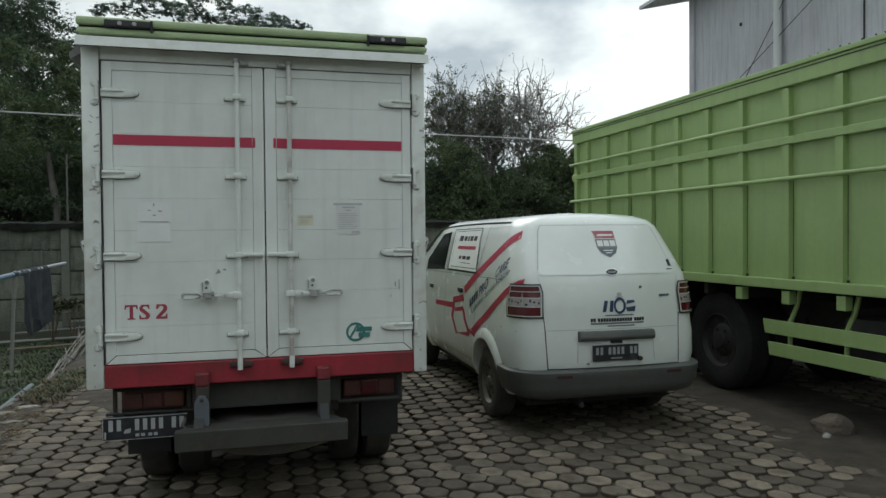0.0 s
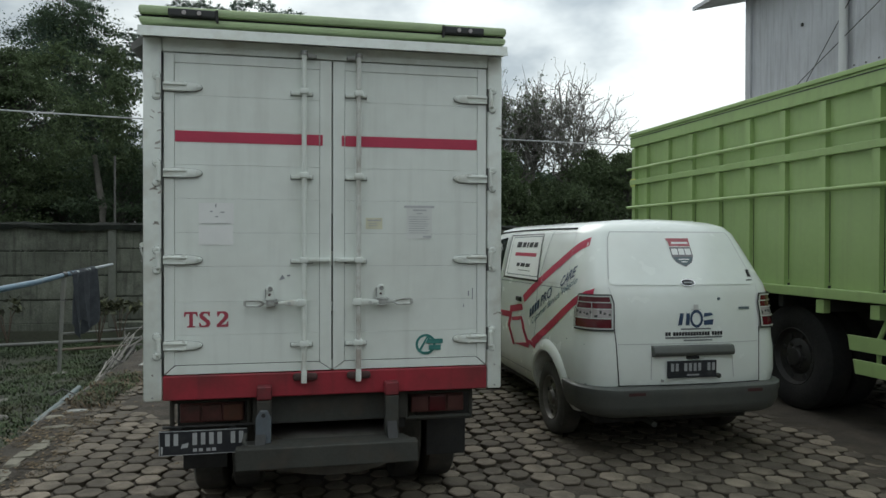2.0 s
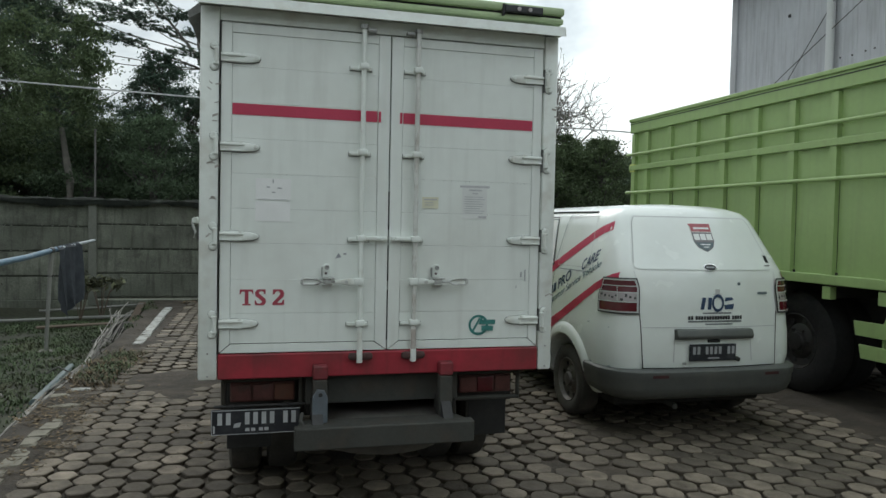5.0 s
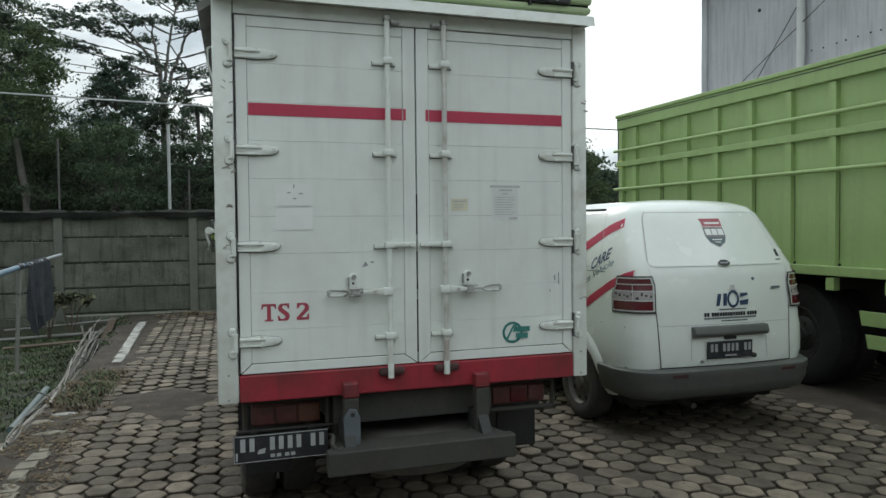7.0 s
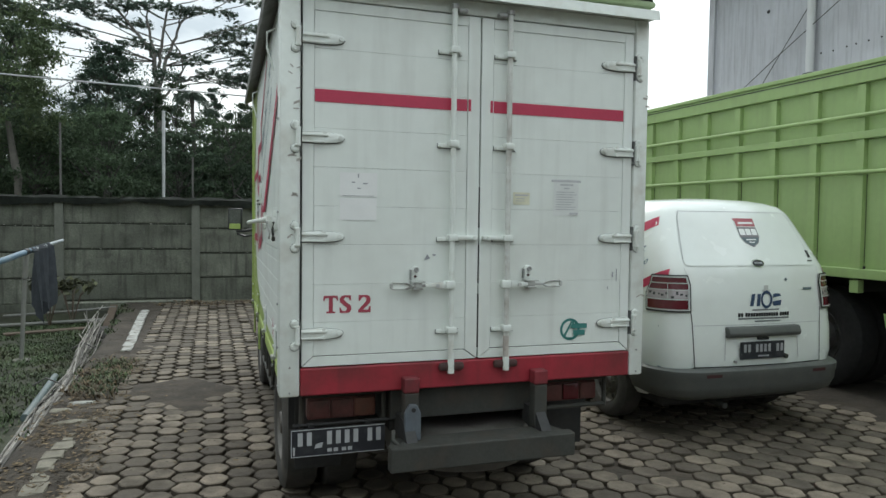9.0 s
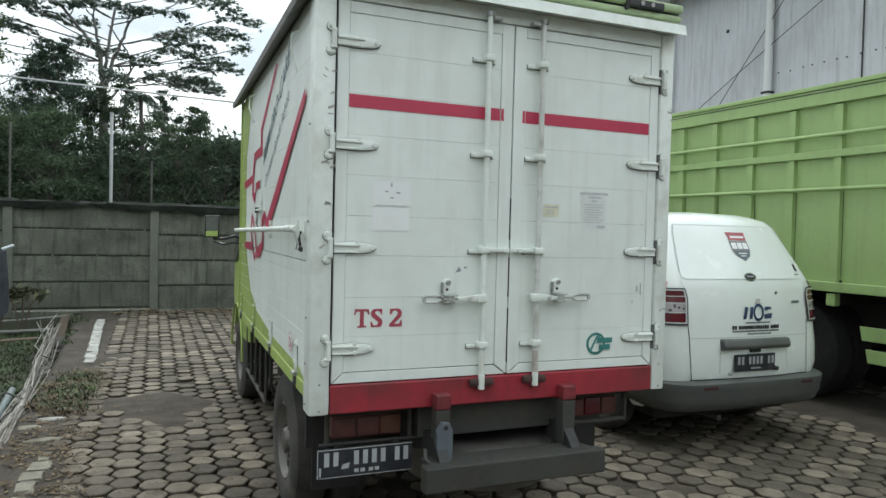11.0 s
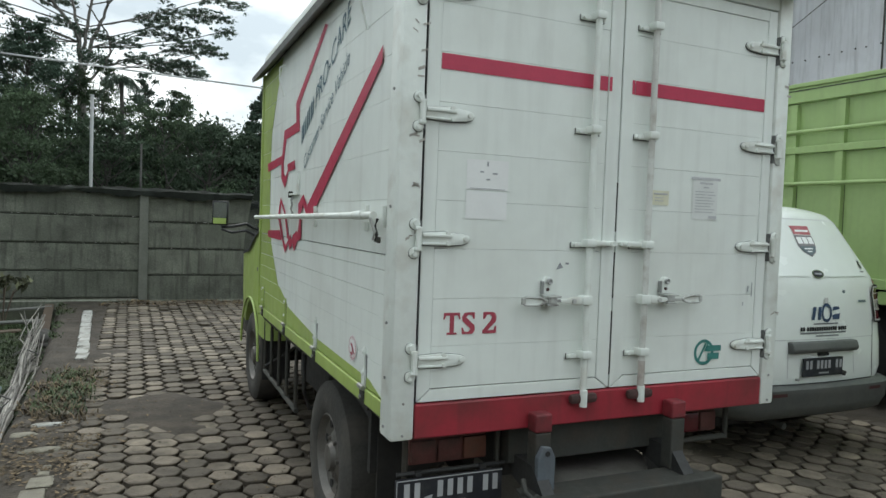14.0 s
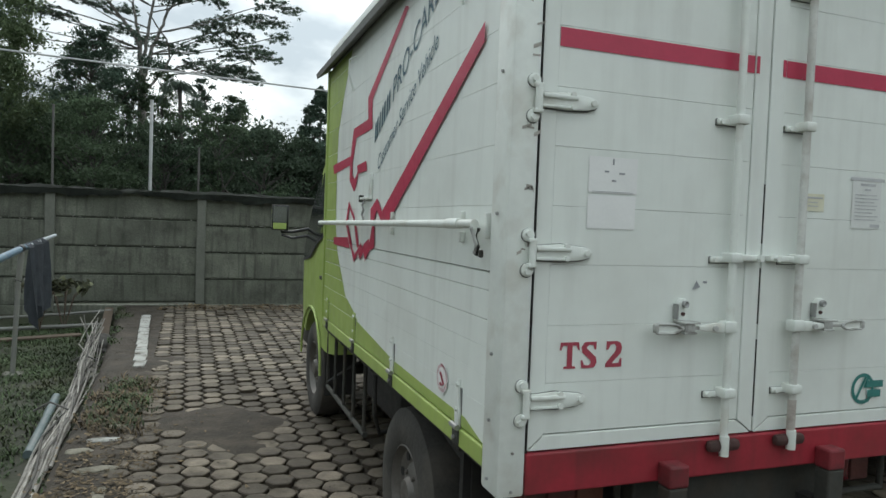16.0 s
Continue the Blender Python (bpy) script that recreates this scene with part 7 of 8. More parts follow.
for s in (-1, 1):
    lamp = part("tail_lamp", lamp_patch(s, -0.075, 0.68, 0.960, 1.212, 0.010), M_LAMPRED, van, "red tail lamp with a clear row in silver trim", smooth=True)
    rl_ = random.Random(40 + s)
    clear = part("clear_lens", lamp_patch(s, -0.055, 0.66, 1.046, 1.108, 0.013), M_LAMPCLR, lamp, "clear middle lens", smooth=True)
    for k in range(9):
        ua, za = -0.03 + 0.075 * k + rl_.uniform(-0.01, 0.01), rl_.uniform(1.050, 1.082)
        part("dark_facet", lamp_patch(s, ua, ua + rl_.uniform(0.03, 0.055), za, za + rl_.uniform(0.010, 0.026), 0.0145), M_BLACKPL, clear)
    for za, zb in ((0.962, 0.972), (1.038, 1.046), (1.108, 1.115), (1.156, 1.163), (1.200, 1.210)):
        part("silver_trim", lamp_patch(s, -0.075, 0.68, za, zb, 0.018), M_SILVER, lamp, smooth=True)
    for ua, ub, za, zb in ((-0.075, -0.050, 0.962, 1.210), (0.655, 0.68, 0.962, 1.210), (0.27, 0.285, 1.046, 1.156)):
        part("silver_trim", lamp_patch(s, ua, ub, za, zb, 0.0185), M_SILVER, lamp, smooth=True)
    for za, zb in ((0.950, 0.962), (1.210, 1.220)):
        part("lamp_seal", lamp_patch(s, -0.09, 0.695, za, zb, 0.017), M_BLACKPL, lamp, smooth=True)
    for ua, ub in ((-0.10, -0.075), (0.68, 0.70)):
        part("lamp_seal", lamp_patch(s, ua, ub, 0.952, 1.218, 0.0175), M_BLACKPL, lamp, smooth=True)

# sides: windows, seams, mouldings, stripes
for s in (-1, 1):
    on = on_van_side(s, 0.003)
    sd = part("side_seams", flat(stroke([(6.24, 0.42), (6.22, 1.70)], 0.008) + stroke([(7.36, 0.42), (7.34, 1.22), (7.44, 1.69)], 0.008) + stroke([(5.48, 1.238), (8.35, 1.205)], 0.005) + stroke([(6.37, 0.42), (8.2, 0.40)], 0.008), on, VZ), M_SLATE, van, "door seams")
    # the side crease's shade as a dark strip, and the joint above the bumper
    part("crease", flat(stroke([(5.22, 0.842), (5.50, 0.850)], 0.006) + stroke([(5.20, 0.546), (5.45, 0.546)], 0.008), on, VZ), M_SLATE, sd)
    part("front_door_window", flat([[(7.43, 1.25), (8.27, 1.215), (8.31, 1.33), (7.87, 1.63), (7.55, 1.66)]], on_van_side(s, 0.005), VZ), M_GLASS, van, "dark front door window")
    w2 = part("side_window", flat([[(6.24, 1.25), (7.31, 1.245), (7.42, 1.682), (6.45, 1.688)]], on_van_side(s, 0.004), VZ), M_BLACKPL, van, "side window covered by a white sticker sheet")
    part("window_frame", flat([[(6.27, 1.268), (7.28, 1.262), (7.39, 1.670), (6.45, 1.678)]], on_van_side(s, 0.0052), VZ), M_PAPER, w2, "pale window frame")
    part("sheet_edge", flat(stroke([(6.29, 1.295), (7.21, 1.290), (7.32, 1.655), (6.45, 1.663)], 0.007, True), on_van_side(s, 0.0058), VZ), M_SLATE, w2)
    part("sticker_sheet", flat([[(6.305, 1.303), (7.2, 1.298), (7.305, 1.648), (6.45, 1.656)]], on_van_side(s, 0.0064), VZ), M_PAPER, w2, "white sticker sheet")
    part("print", flat([bar(6.51, 6.61, 1.558, 1.605), bar(6.64, 6.74, 1.558, 1.605), bar(6.77, 6.82, 1.558, 1.605), bar(6.85, 6.95, 1.558, 1.605), bar(6.99, 7.13, 1.555, 1.610), bar(6.57, 6.69, 1.372, 1.405), bar(6.72, 6.85, 1.372, 1.405), bar(6.88, 6.97, 1.372, 1.405), bar(6.53, 6.87, 1.335, 1.340)], on_van_side(s, 0.0078), VZ), M_BLACKINK, w2, "black printed bars")
    part("print", flat([bar(6.47, 7.11, 1.472, 1.505)], on_van_side(s, 0.0078), VZ), M_REDFILM, w2, "red printed bar")
    part("rear_quarter_window", flat(stroke([(5.56, 1.27), (6.16, 1.262), (6.20, 1.68), (5.68, 1.69)], 0.005, True), on_van_side(s, 0.004), VZ), M_SEALLT, van, "outline of a filmed-over rear quarter window")
    gut = [(VX + s * (along(V_W, zz) + 0.004), yy, zz) for yy, zz in ((5.75, 1.722), (6.4, 1.728), (7.2, 1.726), (7.8, 1.712), (8.06, 1.680), (8.32, 1.54), (8.60, 1.38))]
    part("roof_gutter", tube(gut, 0.009, 6), M_RUBBER, van, "dark roof gutter strip", smooth=True)
    # stripes
    st = [[(5.47, 1.648), (5.44, 1.580), (6.57, 1.040), (6.62, 1.105)], [(5.21, 1.262), (5.20, 1.205), (6.23, 0.685), (6.33, 0.725)],
          [(7.77, 0.885), (7.76, 0.835), (7.00, 0.860), (7.00, 0.920)], [(7.00, 0.975), (6.63, 1.027), (6.60, 0.970), (6.96, 0.918)], [(7.00, 0.975), (6.93, 0.96), (6.97, 0.77), (7.05, 0.77)],
          [(6.93, 0.870), (6.64, 0.908), (6.68, 0.865), (6.93, 0.835)], [(6.68, 0.90), (6.62, 0.905), (6.37, 0.67), (6.44, 0.655)], [(7.05, 0.79), (7.00, 0.80), (6.82, 0.62), (6.88, 0.60)],
          [(6.88, 0.62), (6.80, 0.625), (6.40, 0.64), (6.40, 0.69)], [(6.46, 0.70), (6.37, 0.72), (6.20, 0.695), (6.22, 0.66)]]
    for k, poly in enumerate(st):
        part("red_stripe_graphic", flat([poly], on_van_side(s, 0.0032 + 0.0003 * k), VZ + [1.15, 1.24, 1.35, 1.40, 1.50, 1.55, 1.64], list(np.arange(5.15, 5.85, 0.05))), M_REDFILM, sd, "red stripe graphic")

    def lean(u, v, y0, z0, s=s):
        yy = y0 - u if s < 0 else y0 + u
        z = z0 + (u * 0.452) + v
        return (VX + s * (along(V_W, z) - corner_in(z, yy - along(V_R, z)) + 0.004), yy, z)
    ya, yb = (6.40, 6.345) if s < 0 else (5.40, 5.32)
    pieces("brand_bar", [bar(a, a + 0.048, 0, 0.078) for a in (0.0, 0.066, 0.132, 0.198)], lambda u, v: lean(u, v, ya, 0.918), M_BLUEINK, sd, "dark bar in place of a brand letter")
    for word, u0, wd in (("PRO", 0.28, 0.25), ("CARE", 0.70, 0.235)):
        words("letter", word, 0.125, wd, 0.002, lambda u, v: lean(u + u0, v, ya, 0.918), M_BLUEINK, sd, "dark slanting letter")
    words("letter", "Customer Service Vehicle", 0.085, 0.95, 0.0, lambda u, v: lean(u, v, yb, 0.862), M_TEALINK, sd, "grey slanting letter")
    for y, hz in ((6.74, 1.065), (7.98, 1.030)):
        part("door_handle", box(*sorted((VX + s * 0.80, VX + s * 0.838)), y - 0.075, y + 0.055, hz - 0.022, hz + 0.026, 0.012), M_BLACKPL, van, "black door handle", smooth=True)
    # flared wheel arches
    for yc in (5.90, 8.62):
        bm, rows_ = bmesh.new(), []
        for a in np.linspace(-0.02, math.pi + 0.02, 25):
            line = []
            for r, o in ((0.384, -0.02), (0.386, 0.022), (0.400, 0.032), (0.440, 0.030), (0.470, 0.016), (0.492, -0.004)):
                z = 0.30 + r * math.sin(a)
                line.append(bm.verts.new((VX + s * (along(V_W, z) - corner_in(z, yc + r * math.cos(a) - along(V_R, z)) + o), yc + r * math.cos(a), z)))
            rows_.append(line)
        for p_, q_ in zip(rows_, rows_[1:]):
            for k in range(5):
                bm.faces.new((p_[k], p_[k + 1], q_[k + 1], q_[k]))
        bmesh.ops.recalc_face_normals(bm, faces=bm.faces)
        part("wheel_arch_flare", bm, M_VAN, van, "flared white wheel arch", smooth=True)
        wheel(van, (VX + s * 0.725, yc, 0.298), 0.30, 0.185, 0.185, s)
part("windscreen", prism([(9.22, 1.06), (8.28, 1.60), (8.295, 1.612), (9.24, 1.07)], "x", VX - 0.62, VX + 0.62), M_GLASS, van, "dark windscreen")


# ---- green cargo truck ----
# local y runs along its side; the side plane leans a little away from the yard's axis
GYAW = math.atan2(4.47 - 4.22, 9.06 - 4.0)
GP = Vector((4.22, 9.06, 0))


def G(bm):
    """From the truck's own axes (x inwards from the side face, y back from the far end) into the place."""
    bmesh.ops.transform(bm, matrix=Matrix.Translation(GP) @ Matrix.Rotation(GYAW, 4, "Z"), verts=bm.verts)
    return bm


gt = thing("cargo_truck", (5.4, 6.0, 0), "tall lime green steel cargo truck body with ribs", "truck")
GL = 6.6     # length of the body towards the camera side
GZ0, GZ1 = 1.13, 3.07
wallp = part("side_wall", G(box(0.045, 0.075, -GL, 0, GZ0 + 0.02, GZ1 - 0.02)), M_GTRUCK, gt, "ribbed green steel side")
part("side_wall", G(box(2.25, 2.28, -GL, 0, GZ0 + 0.02, GZ1 - 0.02)), M_GTRUCK, gt, "ribbed green steel side")
part("end_wall", G(box(0.05, 2.28, -0.03, 0.0, GZ0 + 0.02, GZ1 - 0.02)), M_GTRUCK, gt)
part("end_wall", G(box(0.05, 2.28, -GL, -GL + 0.03, GZ0 + 0.02, GZ1 - 0.02)), M_GTRUCK, gt)
part("deck", G(box(0.05, 2.28, -GL, 0.0, GZ0, GZ0 + 0.06)), M_GTRUCK, gt)
for y in [-0.06] + [-0.36 - 0.496 * k for k in range(7)] + [-3.90 - 0.56 * k for k in range(5)]:
    part("rib", G(prism([(0.0, y - 0.038), (0.0, y + 0.038), (0.05, y + 0.045), (0.05, y - 0.045)], "z", GZ0 + 0.06, GZ1 - 0.20)), M_GTRUCK, wallp, "pressed steel rib")
    # narrow dark strip along one edge of the rib
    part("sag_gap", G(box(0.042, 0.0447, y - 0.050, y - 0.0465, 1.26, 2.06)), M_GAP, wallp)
    part("drain_notch", G(box(0.030, 0.0447, y - 0.062, y - 0.047, 1.205, 1.228)), M_GAP, wallp)
part("top_rail", G(box(-0.012, 0.06, -GL, 0.01, 2.885, 3.03, 0.006)), M_GTRUCK, wallp, "flat top rail")
part("top_cap", G(box(-0.03, 0.075, -GL, 0.02, 3.032, 3.075, 0.008)), M_GTRUCK, wallp, "rolled top edge")
part("top_lip", G(box(-0.017, -0.008, -GL, 0.01, 3.0, 3.008)), M_GAP, wallp)
part("waist_rail", G(box(-0.015, 0.05, -GL, 0.02, 2.380, 2.448, 0.006)), M_GTRUCK, wallp, "waist rail")
for z in (2.592, 2.08):
    r = part("rub_rail", G(rod((-0.022, -GL, z), (-0.022, 0.05, z), 0.020, 10)), M_GTRUCK, wallp, "round rub rail", smooth=True)
part("end_plate", G(box(-0.004, 0.05, -0.10, 0.012, 2.36, 2.465, 0.004)), mat("faded_yellow_green", (0.50, 0.52, 0.14), 0.5, var=0.1, scale=6), wallp, "faded yellow-green end plate")
part("bottom_sill", G(box(-0.02, 0.075, -GL, 0.0, 1.115, 1.205, 0.008)), M_GTRUCK, wallp, "folded bottom sill")
for k in range(10):
    y = -0.42 - 0.58 * k
    if y < -3.0:
        part("bearer_end", G(box(0.0, 0.075, y - 0.045, y + 0.045, 0.982, 1.098, 0.004)), M_GTRUCK, gt, "cross-bearer end")
    part("cross_bearer", G(box(0.08, 2.25, y - 0.03, y + 0.03, 0.99, 1.10)), M_BLACKST, gt)
for x in (0.70, 1.55):
    part("chassis_rail", G(box(x - 0.04, x + 0.04, -GL - 0.4, -0.1, 0.68, 0.985)), M_BLACKST, gt, "black chassis rail")
# side guard boards
for z0, z1, ys in ((0.697, 0.824, -3.59), (0.502, 0.622, -3.65)):
    b = prism([(ys - 0.025, z0), (ys, z1), (-GL, z1), (-GL, z0)], "x", 0.035, 0.06, 0.004)
    part("side_guard_board", G(b), M_GTRUCK, gt, "green side guard board")
for y in (-3.865, -4.46, -5.05, -5.64):
    part("guard_hanger", G(tube([(0.10, y - 0.10, 1.10), (0.10, y - 0.06, 0.96), (0.09, y, 0.815), (0.085, y, 0.52)], 0.021, 6)), M_GTRUCK, gt, "bent guard hanger")
for yc in (-2.80, -1.50):
    for x in (0.30, 2.0):
        s = -1 if x < 1 else 1
        for dx in (0.0, 0.30):
            c = Matrix.Translation(GP) @ Matrix.Rotation(GYAW, 4, "Z") @ Vector((x - s * dx, yc, 0.505))
            # these wheels' darker colours carry the shade under the body
            wheel(gt, c, 0.51, 0.26, 0.28, s, tyre=M_TYRESHADE, steel=M_RIMSHADE)
part("rear_axle", G(rod((0.2, -2.80, 0.5), (2.1, -2.80, 0.5), 0.10, 12)), M_BLACKST, gt)
part("rear_axle", G(rod((0.2, -1.50, 0.5), (2.1, -1.50, 0.5), 0.10, 12)), M_BLACKST, gt)
part("mud_flap", G(box(0.05, 0.62, -2.16, -2.15, 0.42, 1.0)), M_RUBBER, gt)
part("leaf_spring", G(prism([(-3.5, 0.72), (-2.8, 0.60), (-1.5, 0.60), (-0.9, 0.72), (-0.9, 0.80), (-1.5, 0.68), (-2.8, 0.68), (-3.5, 0.80)], "x", 0.62, 0.70)), M_BLACKST, gt)
for y0, y1 in ((-5.6, -4.3),):
    part("fuel_tank", G(box(0.20, 0.66, y0, y1, 0.45, 0.92, 0.06)), M_BLACKST, gt, "black fuel tank", smooth=True)


# ---- garden edge and yard clutter ----
# kerbs
rw = random.Random(2)
for k in range(12):
    y0 = 9.88 + k * 0.322
    bm = box(-2.215 - 0.011 * k, -2.095 - 0.0105 * k, y0, y0 + 0.321, -0.08, 0.008 + rw.uniform(-0.006, 0.005), 0.012)
    for v in bm.verts:
        v.co += Vector((rw.uniform(-0.012, 0.012), rw.uniform(-0.003, 0.003), rw.uniform(-0.005, 0.005)))
    solo("kerb_stone", bm, M_KERBW, (-2.14, y0 + 0.16, -0.08), "whitewashed kerb stone at the paving's edge", "kerb", group="kerb stones")
M_KERBG = mat("pale_kerb_stone", (0.21, 0.195, 0.155), 0.9, var=0.25, scale=8, stain=((0.10, 0.09, 0.065), 0.8, 9), bump=0.4, bscale=40)
rk = random.Random(8)
for k in range(13):
    y0 = 3.9 + k * 0.205
    bm = box(-2.225 + rk.uniform(-0.02, 0.02), -2.105 + rk.uniform(-0.03, 0.02), y0, y0 + rk.uniform(0.15, 0.20), -0.08, 0.010 + rk.uniform(-0.008, 0.010), 0.014)
    for v in bm.verts:
        v.co += Vector((rk.uniform(-0.012, 0.012), rk.uniform(-0.012, 0.012), rk.uniform(-0.004, 0.004)))
    solo("kerb_stone", bm, M_KERBG, (-2.17, y0 + 0.1, -0.08), "mossy grey kerb stone sunk in dirt", "kerb", group="kerb stones")


def rubble(x, y, z, s, m, label, seed):
    rng = np.random.default_rng(seed)
    bm = bmesh.new()
    bmesh.ops.create_icosphere(bm, subdivisions=3, radius=1.0)
    for v in bm.verts:
        k = 1 + 0.22 * noise.noise(v.co * 1.6 + Vector((seed, 0, 0)))
        v.co = Vector((x, y, z + s[2] * 0.5)) + Vector((v.co.x * s[0], v.co.y * s[1], v.co.z * s[2])) * k
    return solo("stone", bm, m, (x, y, z), label, "stone", group="loose stones")


rubble(4.44, 4.66, -0.02, (0.17, 0.14, 0.10), mat("brown_rock", (0.11, 0.088, 0.07), 0.9, var=0.25, scale=5, bump=0.5, bscale=30), "rough brown rock lying on the paving", 3)
rubble(4.25, 4.52, -0.01, (0.035, 0.03, 0.03), M_KERBW, "small white stone on the paving", 4)
for i, (x, y, a, b) in enumerate(((-2.36, 7.25, 0.09, 0.05), (-2.24, 7.46, 0.12, 0.05), (-2.22, 6.86, 0.13, 0.06), (-2.18, 7.75, 0.08, 0.05))):
    rubble(x, y, -0.018, (a, b, 0.022), M_KERBW if i == 1 else M_KERBG, "broken pale slab at the paving's edge", 20 + i)
M_DARKROCK = mat("dark_wet_stone", (0.05, 0.047, 0.042), 0.8, var=0.3, scale=6, bump=0.5, bscale=30)
rr_ = random.Random(31)
for i in range(14):
    x, y, a = -2.70 + rr_.uniform(-0.12, 0.06), rr_.uniform(10.6, 12.2), rr_.uniform(0.05, 0.11)
    rubble(x, y, -0.30, (a, a * 0.8, a * 0.7), M_KERB if i % 3 else M_DARKROCK, "grey rubble stone below the bank", 40 + i)
rubble(-2.78, 12.5, -0.30, (0.20, 0.24, 0.15), M_DARKROCK, "large dark stone below the bank", 60)
for i, (x, y, a, b) in enumerate(((-3.3, 8.4, 0.12, 0.1), (-3.55, 9.2, 0.10, 0.08))):
    rubble(x, y, -0.29, (a, b, 0.05), M_KERB, "grey stone in the grass", 70 + i)

# pipe rail on posts, with cloth
PA, PB = Vector((-3.25, 7.5, 1.085)), Vector((-3.60, 14.2, 1.18))
stand = thing("pipe_rail", (-3.47, 10.95, -0.25), "blue water pipe laid on grey pipe posts as a rail", "pipe rail")
part("rail_pipe", tube([PA, PA.lerp(PB, 0.33) + Vector((0, 0, -0.02)), PA.lerp(PB, 0.60)], 0.036, 12), M_PVCBLUE, stand, "long blue pipe", smooth=True)
part("rail_pipe", tube([PA.lerp(PB, 0.56), PA.lerp(PB, 0.8), PB], 0.026, 12), mat("pale_pipe", (0.38, 0.42, 0.44), 0.5, var=0.12, scale=6, stain=((0.3, 0.3, 0.28), 0.4, 8)), stand, "thinner pale pipe pushed into the blue one", smooth=True)
for px, py in ((-3.49, 10.95), (-3.31, 7.9)):
    t = (py - PA.y) / (PB.y - PA.y)
    top = PA.lerp(PB, t).z - 0.036
    part("pipe_post", rod((px, py, -0.28), (px + 0.05, py, top - 0.28), 0.026, 12), M_PVCGREY, stand, "grey pipe post", smooth=True)
    part("pipe_post", rod((px + 0.05, py, top - 0.30), (px + 0.07, py, top), 0.031, 12), M_PVCGREY, stand, smooth=True)
    part("wire_tie", tube([(px + 0.01, py - 0.02, top - 0.30), (px + 0.10, py - 0.04, top - 0.33), (px + 0.10, py + 0.03, top - 0.29)], 0.006, 5), M_WIRE, stand)
    part("post_foot", box(px - 0.1, px + 0.1, py - 0.1, py + 0.1, -0.30, -0.235, 0.02), M_KERB, stand)
    part("pipe_tee", rod((px + 0.06, py - 0.07, top + 0.034), (px + 0.06, py + 0.07, top + 0.038), 0.043, 12), M_BLACKPL, stand, smooth=True)


def rag(y0, y1, drop, seed):
    bm = bmesh.new()
    rng = np.random.default_rng(seed)
    nu, nv = 18, 16
    grid = []
    for j in range(nv + 1):
        line = []
        v = j / nv
        for i in range(nu + 1):
            u = i / nu
            y = y0 + (y1 - y0) * u
            t = (y - PA.y) / (PB.y - PA.y)
            c = PA.lerp(PB, t)
            fold = 0.075 * math.sin(u * 15 + 1.3 * v) * (0.25 + v) + 0.03 * math.sin(u * 37 + v)
            if v < 0.12:
                a = math.pi * (v / 0.12)
                p = (c.x - 0.042 * math.cos(a), y, c.z + 0.042 * math.sin(a))
            else:
                p = (c.x + 0.045 + fold, y + 0.05 * (v - 0.12) * math.sin(seed + 3 * u), c.z - (v - 0.12) / 0.88 * drop * (0.9 + 0.15 * math.sin(u * 9 + seed)))
            line.append(bm.verts.new(p))
        grid.append(line)
    for a, b in zip(grid, grid[1:]):
        for i in range(nu):
            bm.faces.new((a[i], a[i + 1], b[i + 1], b[i]))
    bmesh.ops.solidify(bm, geom=bm.faces[:], thickness=0.006)
    return solo("hanging_cloth", bm, M_RAG, (-3.45, y0, 1.1), "faded dark blue cloth draped over the pipe", "cloth", smooth=True)


rag(11.2, 12.75, 0.96, 2)

# low pipes and planks by the wall
solo("ground_pipe", tube([(-7.6, 13.2, -0.20), (-5.0, 13.7, -0.20), (-2.95, 14.15, -0.19)], 0.028, 8), M_PVCGREY, (-5.0, 13.7, -0.25), "grey pipe lying across the garden", "pipe", smooth=True)
solo("ground_pipe", tube([(-4.6, 14.6, -0.14), (-3.6, 14.7, -0.10), (-2.85, 14.75, -0.05)], 0.022, 8), M_PVCGREY, (-3.6, 14.7, -0.25), "thin grey pipe leaning along the wall's foot", "pipe", smooth=True)


def plank(p, q, w, label):
    """A board from p to q."""
    p, q = Vector(p), Vector(q)
    bm = box(-w / 2, w / 2, 0, (q - p).length, -0.015, 0.015, 0.005)
    d = (q - p).normalized()
    rot = d.to_track_quat("Y", "Z").to_matrix().to_4x4()
    bmesh.ops.transform(bm, matrix=Matrix.Translation(p) @ rot, verts=bm.verts)
    solo("wooden_plank", bm, M_WOOD, p, label, "plank")


plank((-2.80, 13.1, -0.22), (-2.90, 14.95, -0.04), 0.13, "brown weathered plank below the bank")
plank((-4.2, 13.0, -0.22), (-3.1, 13.25, -0.20), 0.18, "grey board lying near the wall")
plank((-5.1, 10.8, -0.24), (-4.7, 11.7, -0.15), 0.40, "brown board propped in the garden")
bm = box(-0.5, 0.5, -0.35, 0.35, -0.02, 0.02, 0.008)
bmesh.ops.transform(bm, matrix=pose(-4.35, 9.6, -0.22, 3, 2, 12), verts=bm.verts)
solo("stone_slab", bm, M_KERB, (-4.35, 9.6, -0.25), "flat grey slab lying in the grass", "slab")

# bundle of sticks and a pipe below the bank
bundle = thing("stick_bundle", (-2.72, 9.3, -0.26), "bundle of pale weathered sticks lying below the bank", "sticks")
rb = random.Random(4)
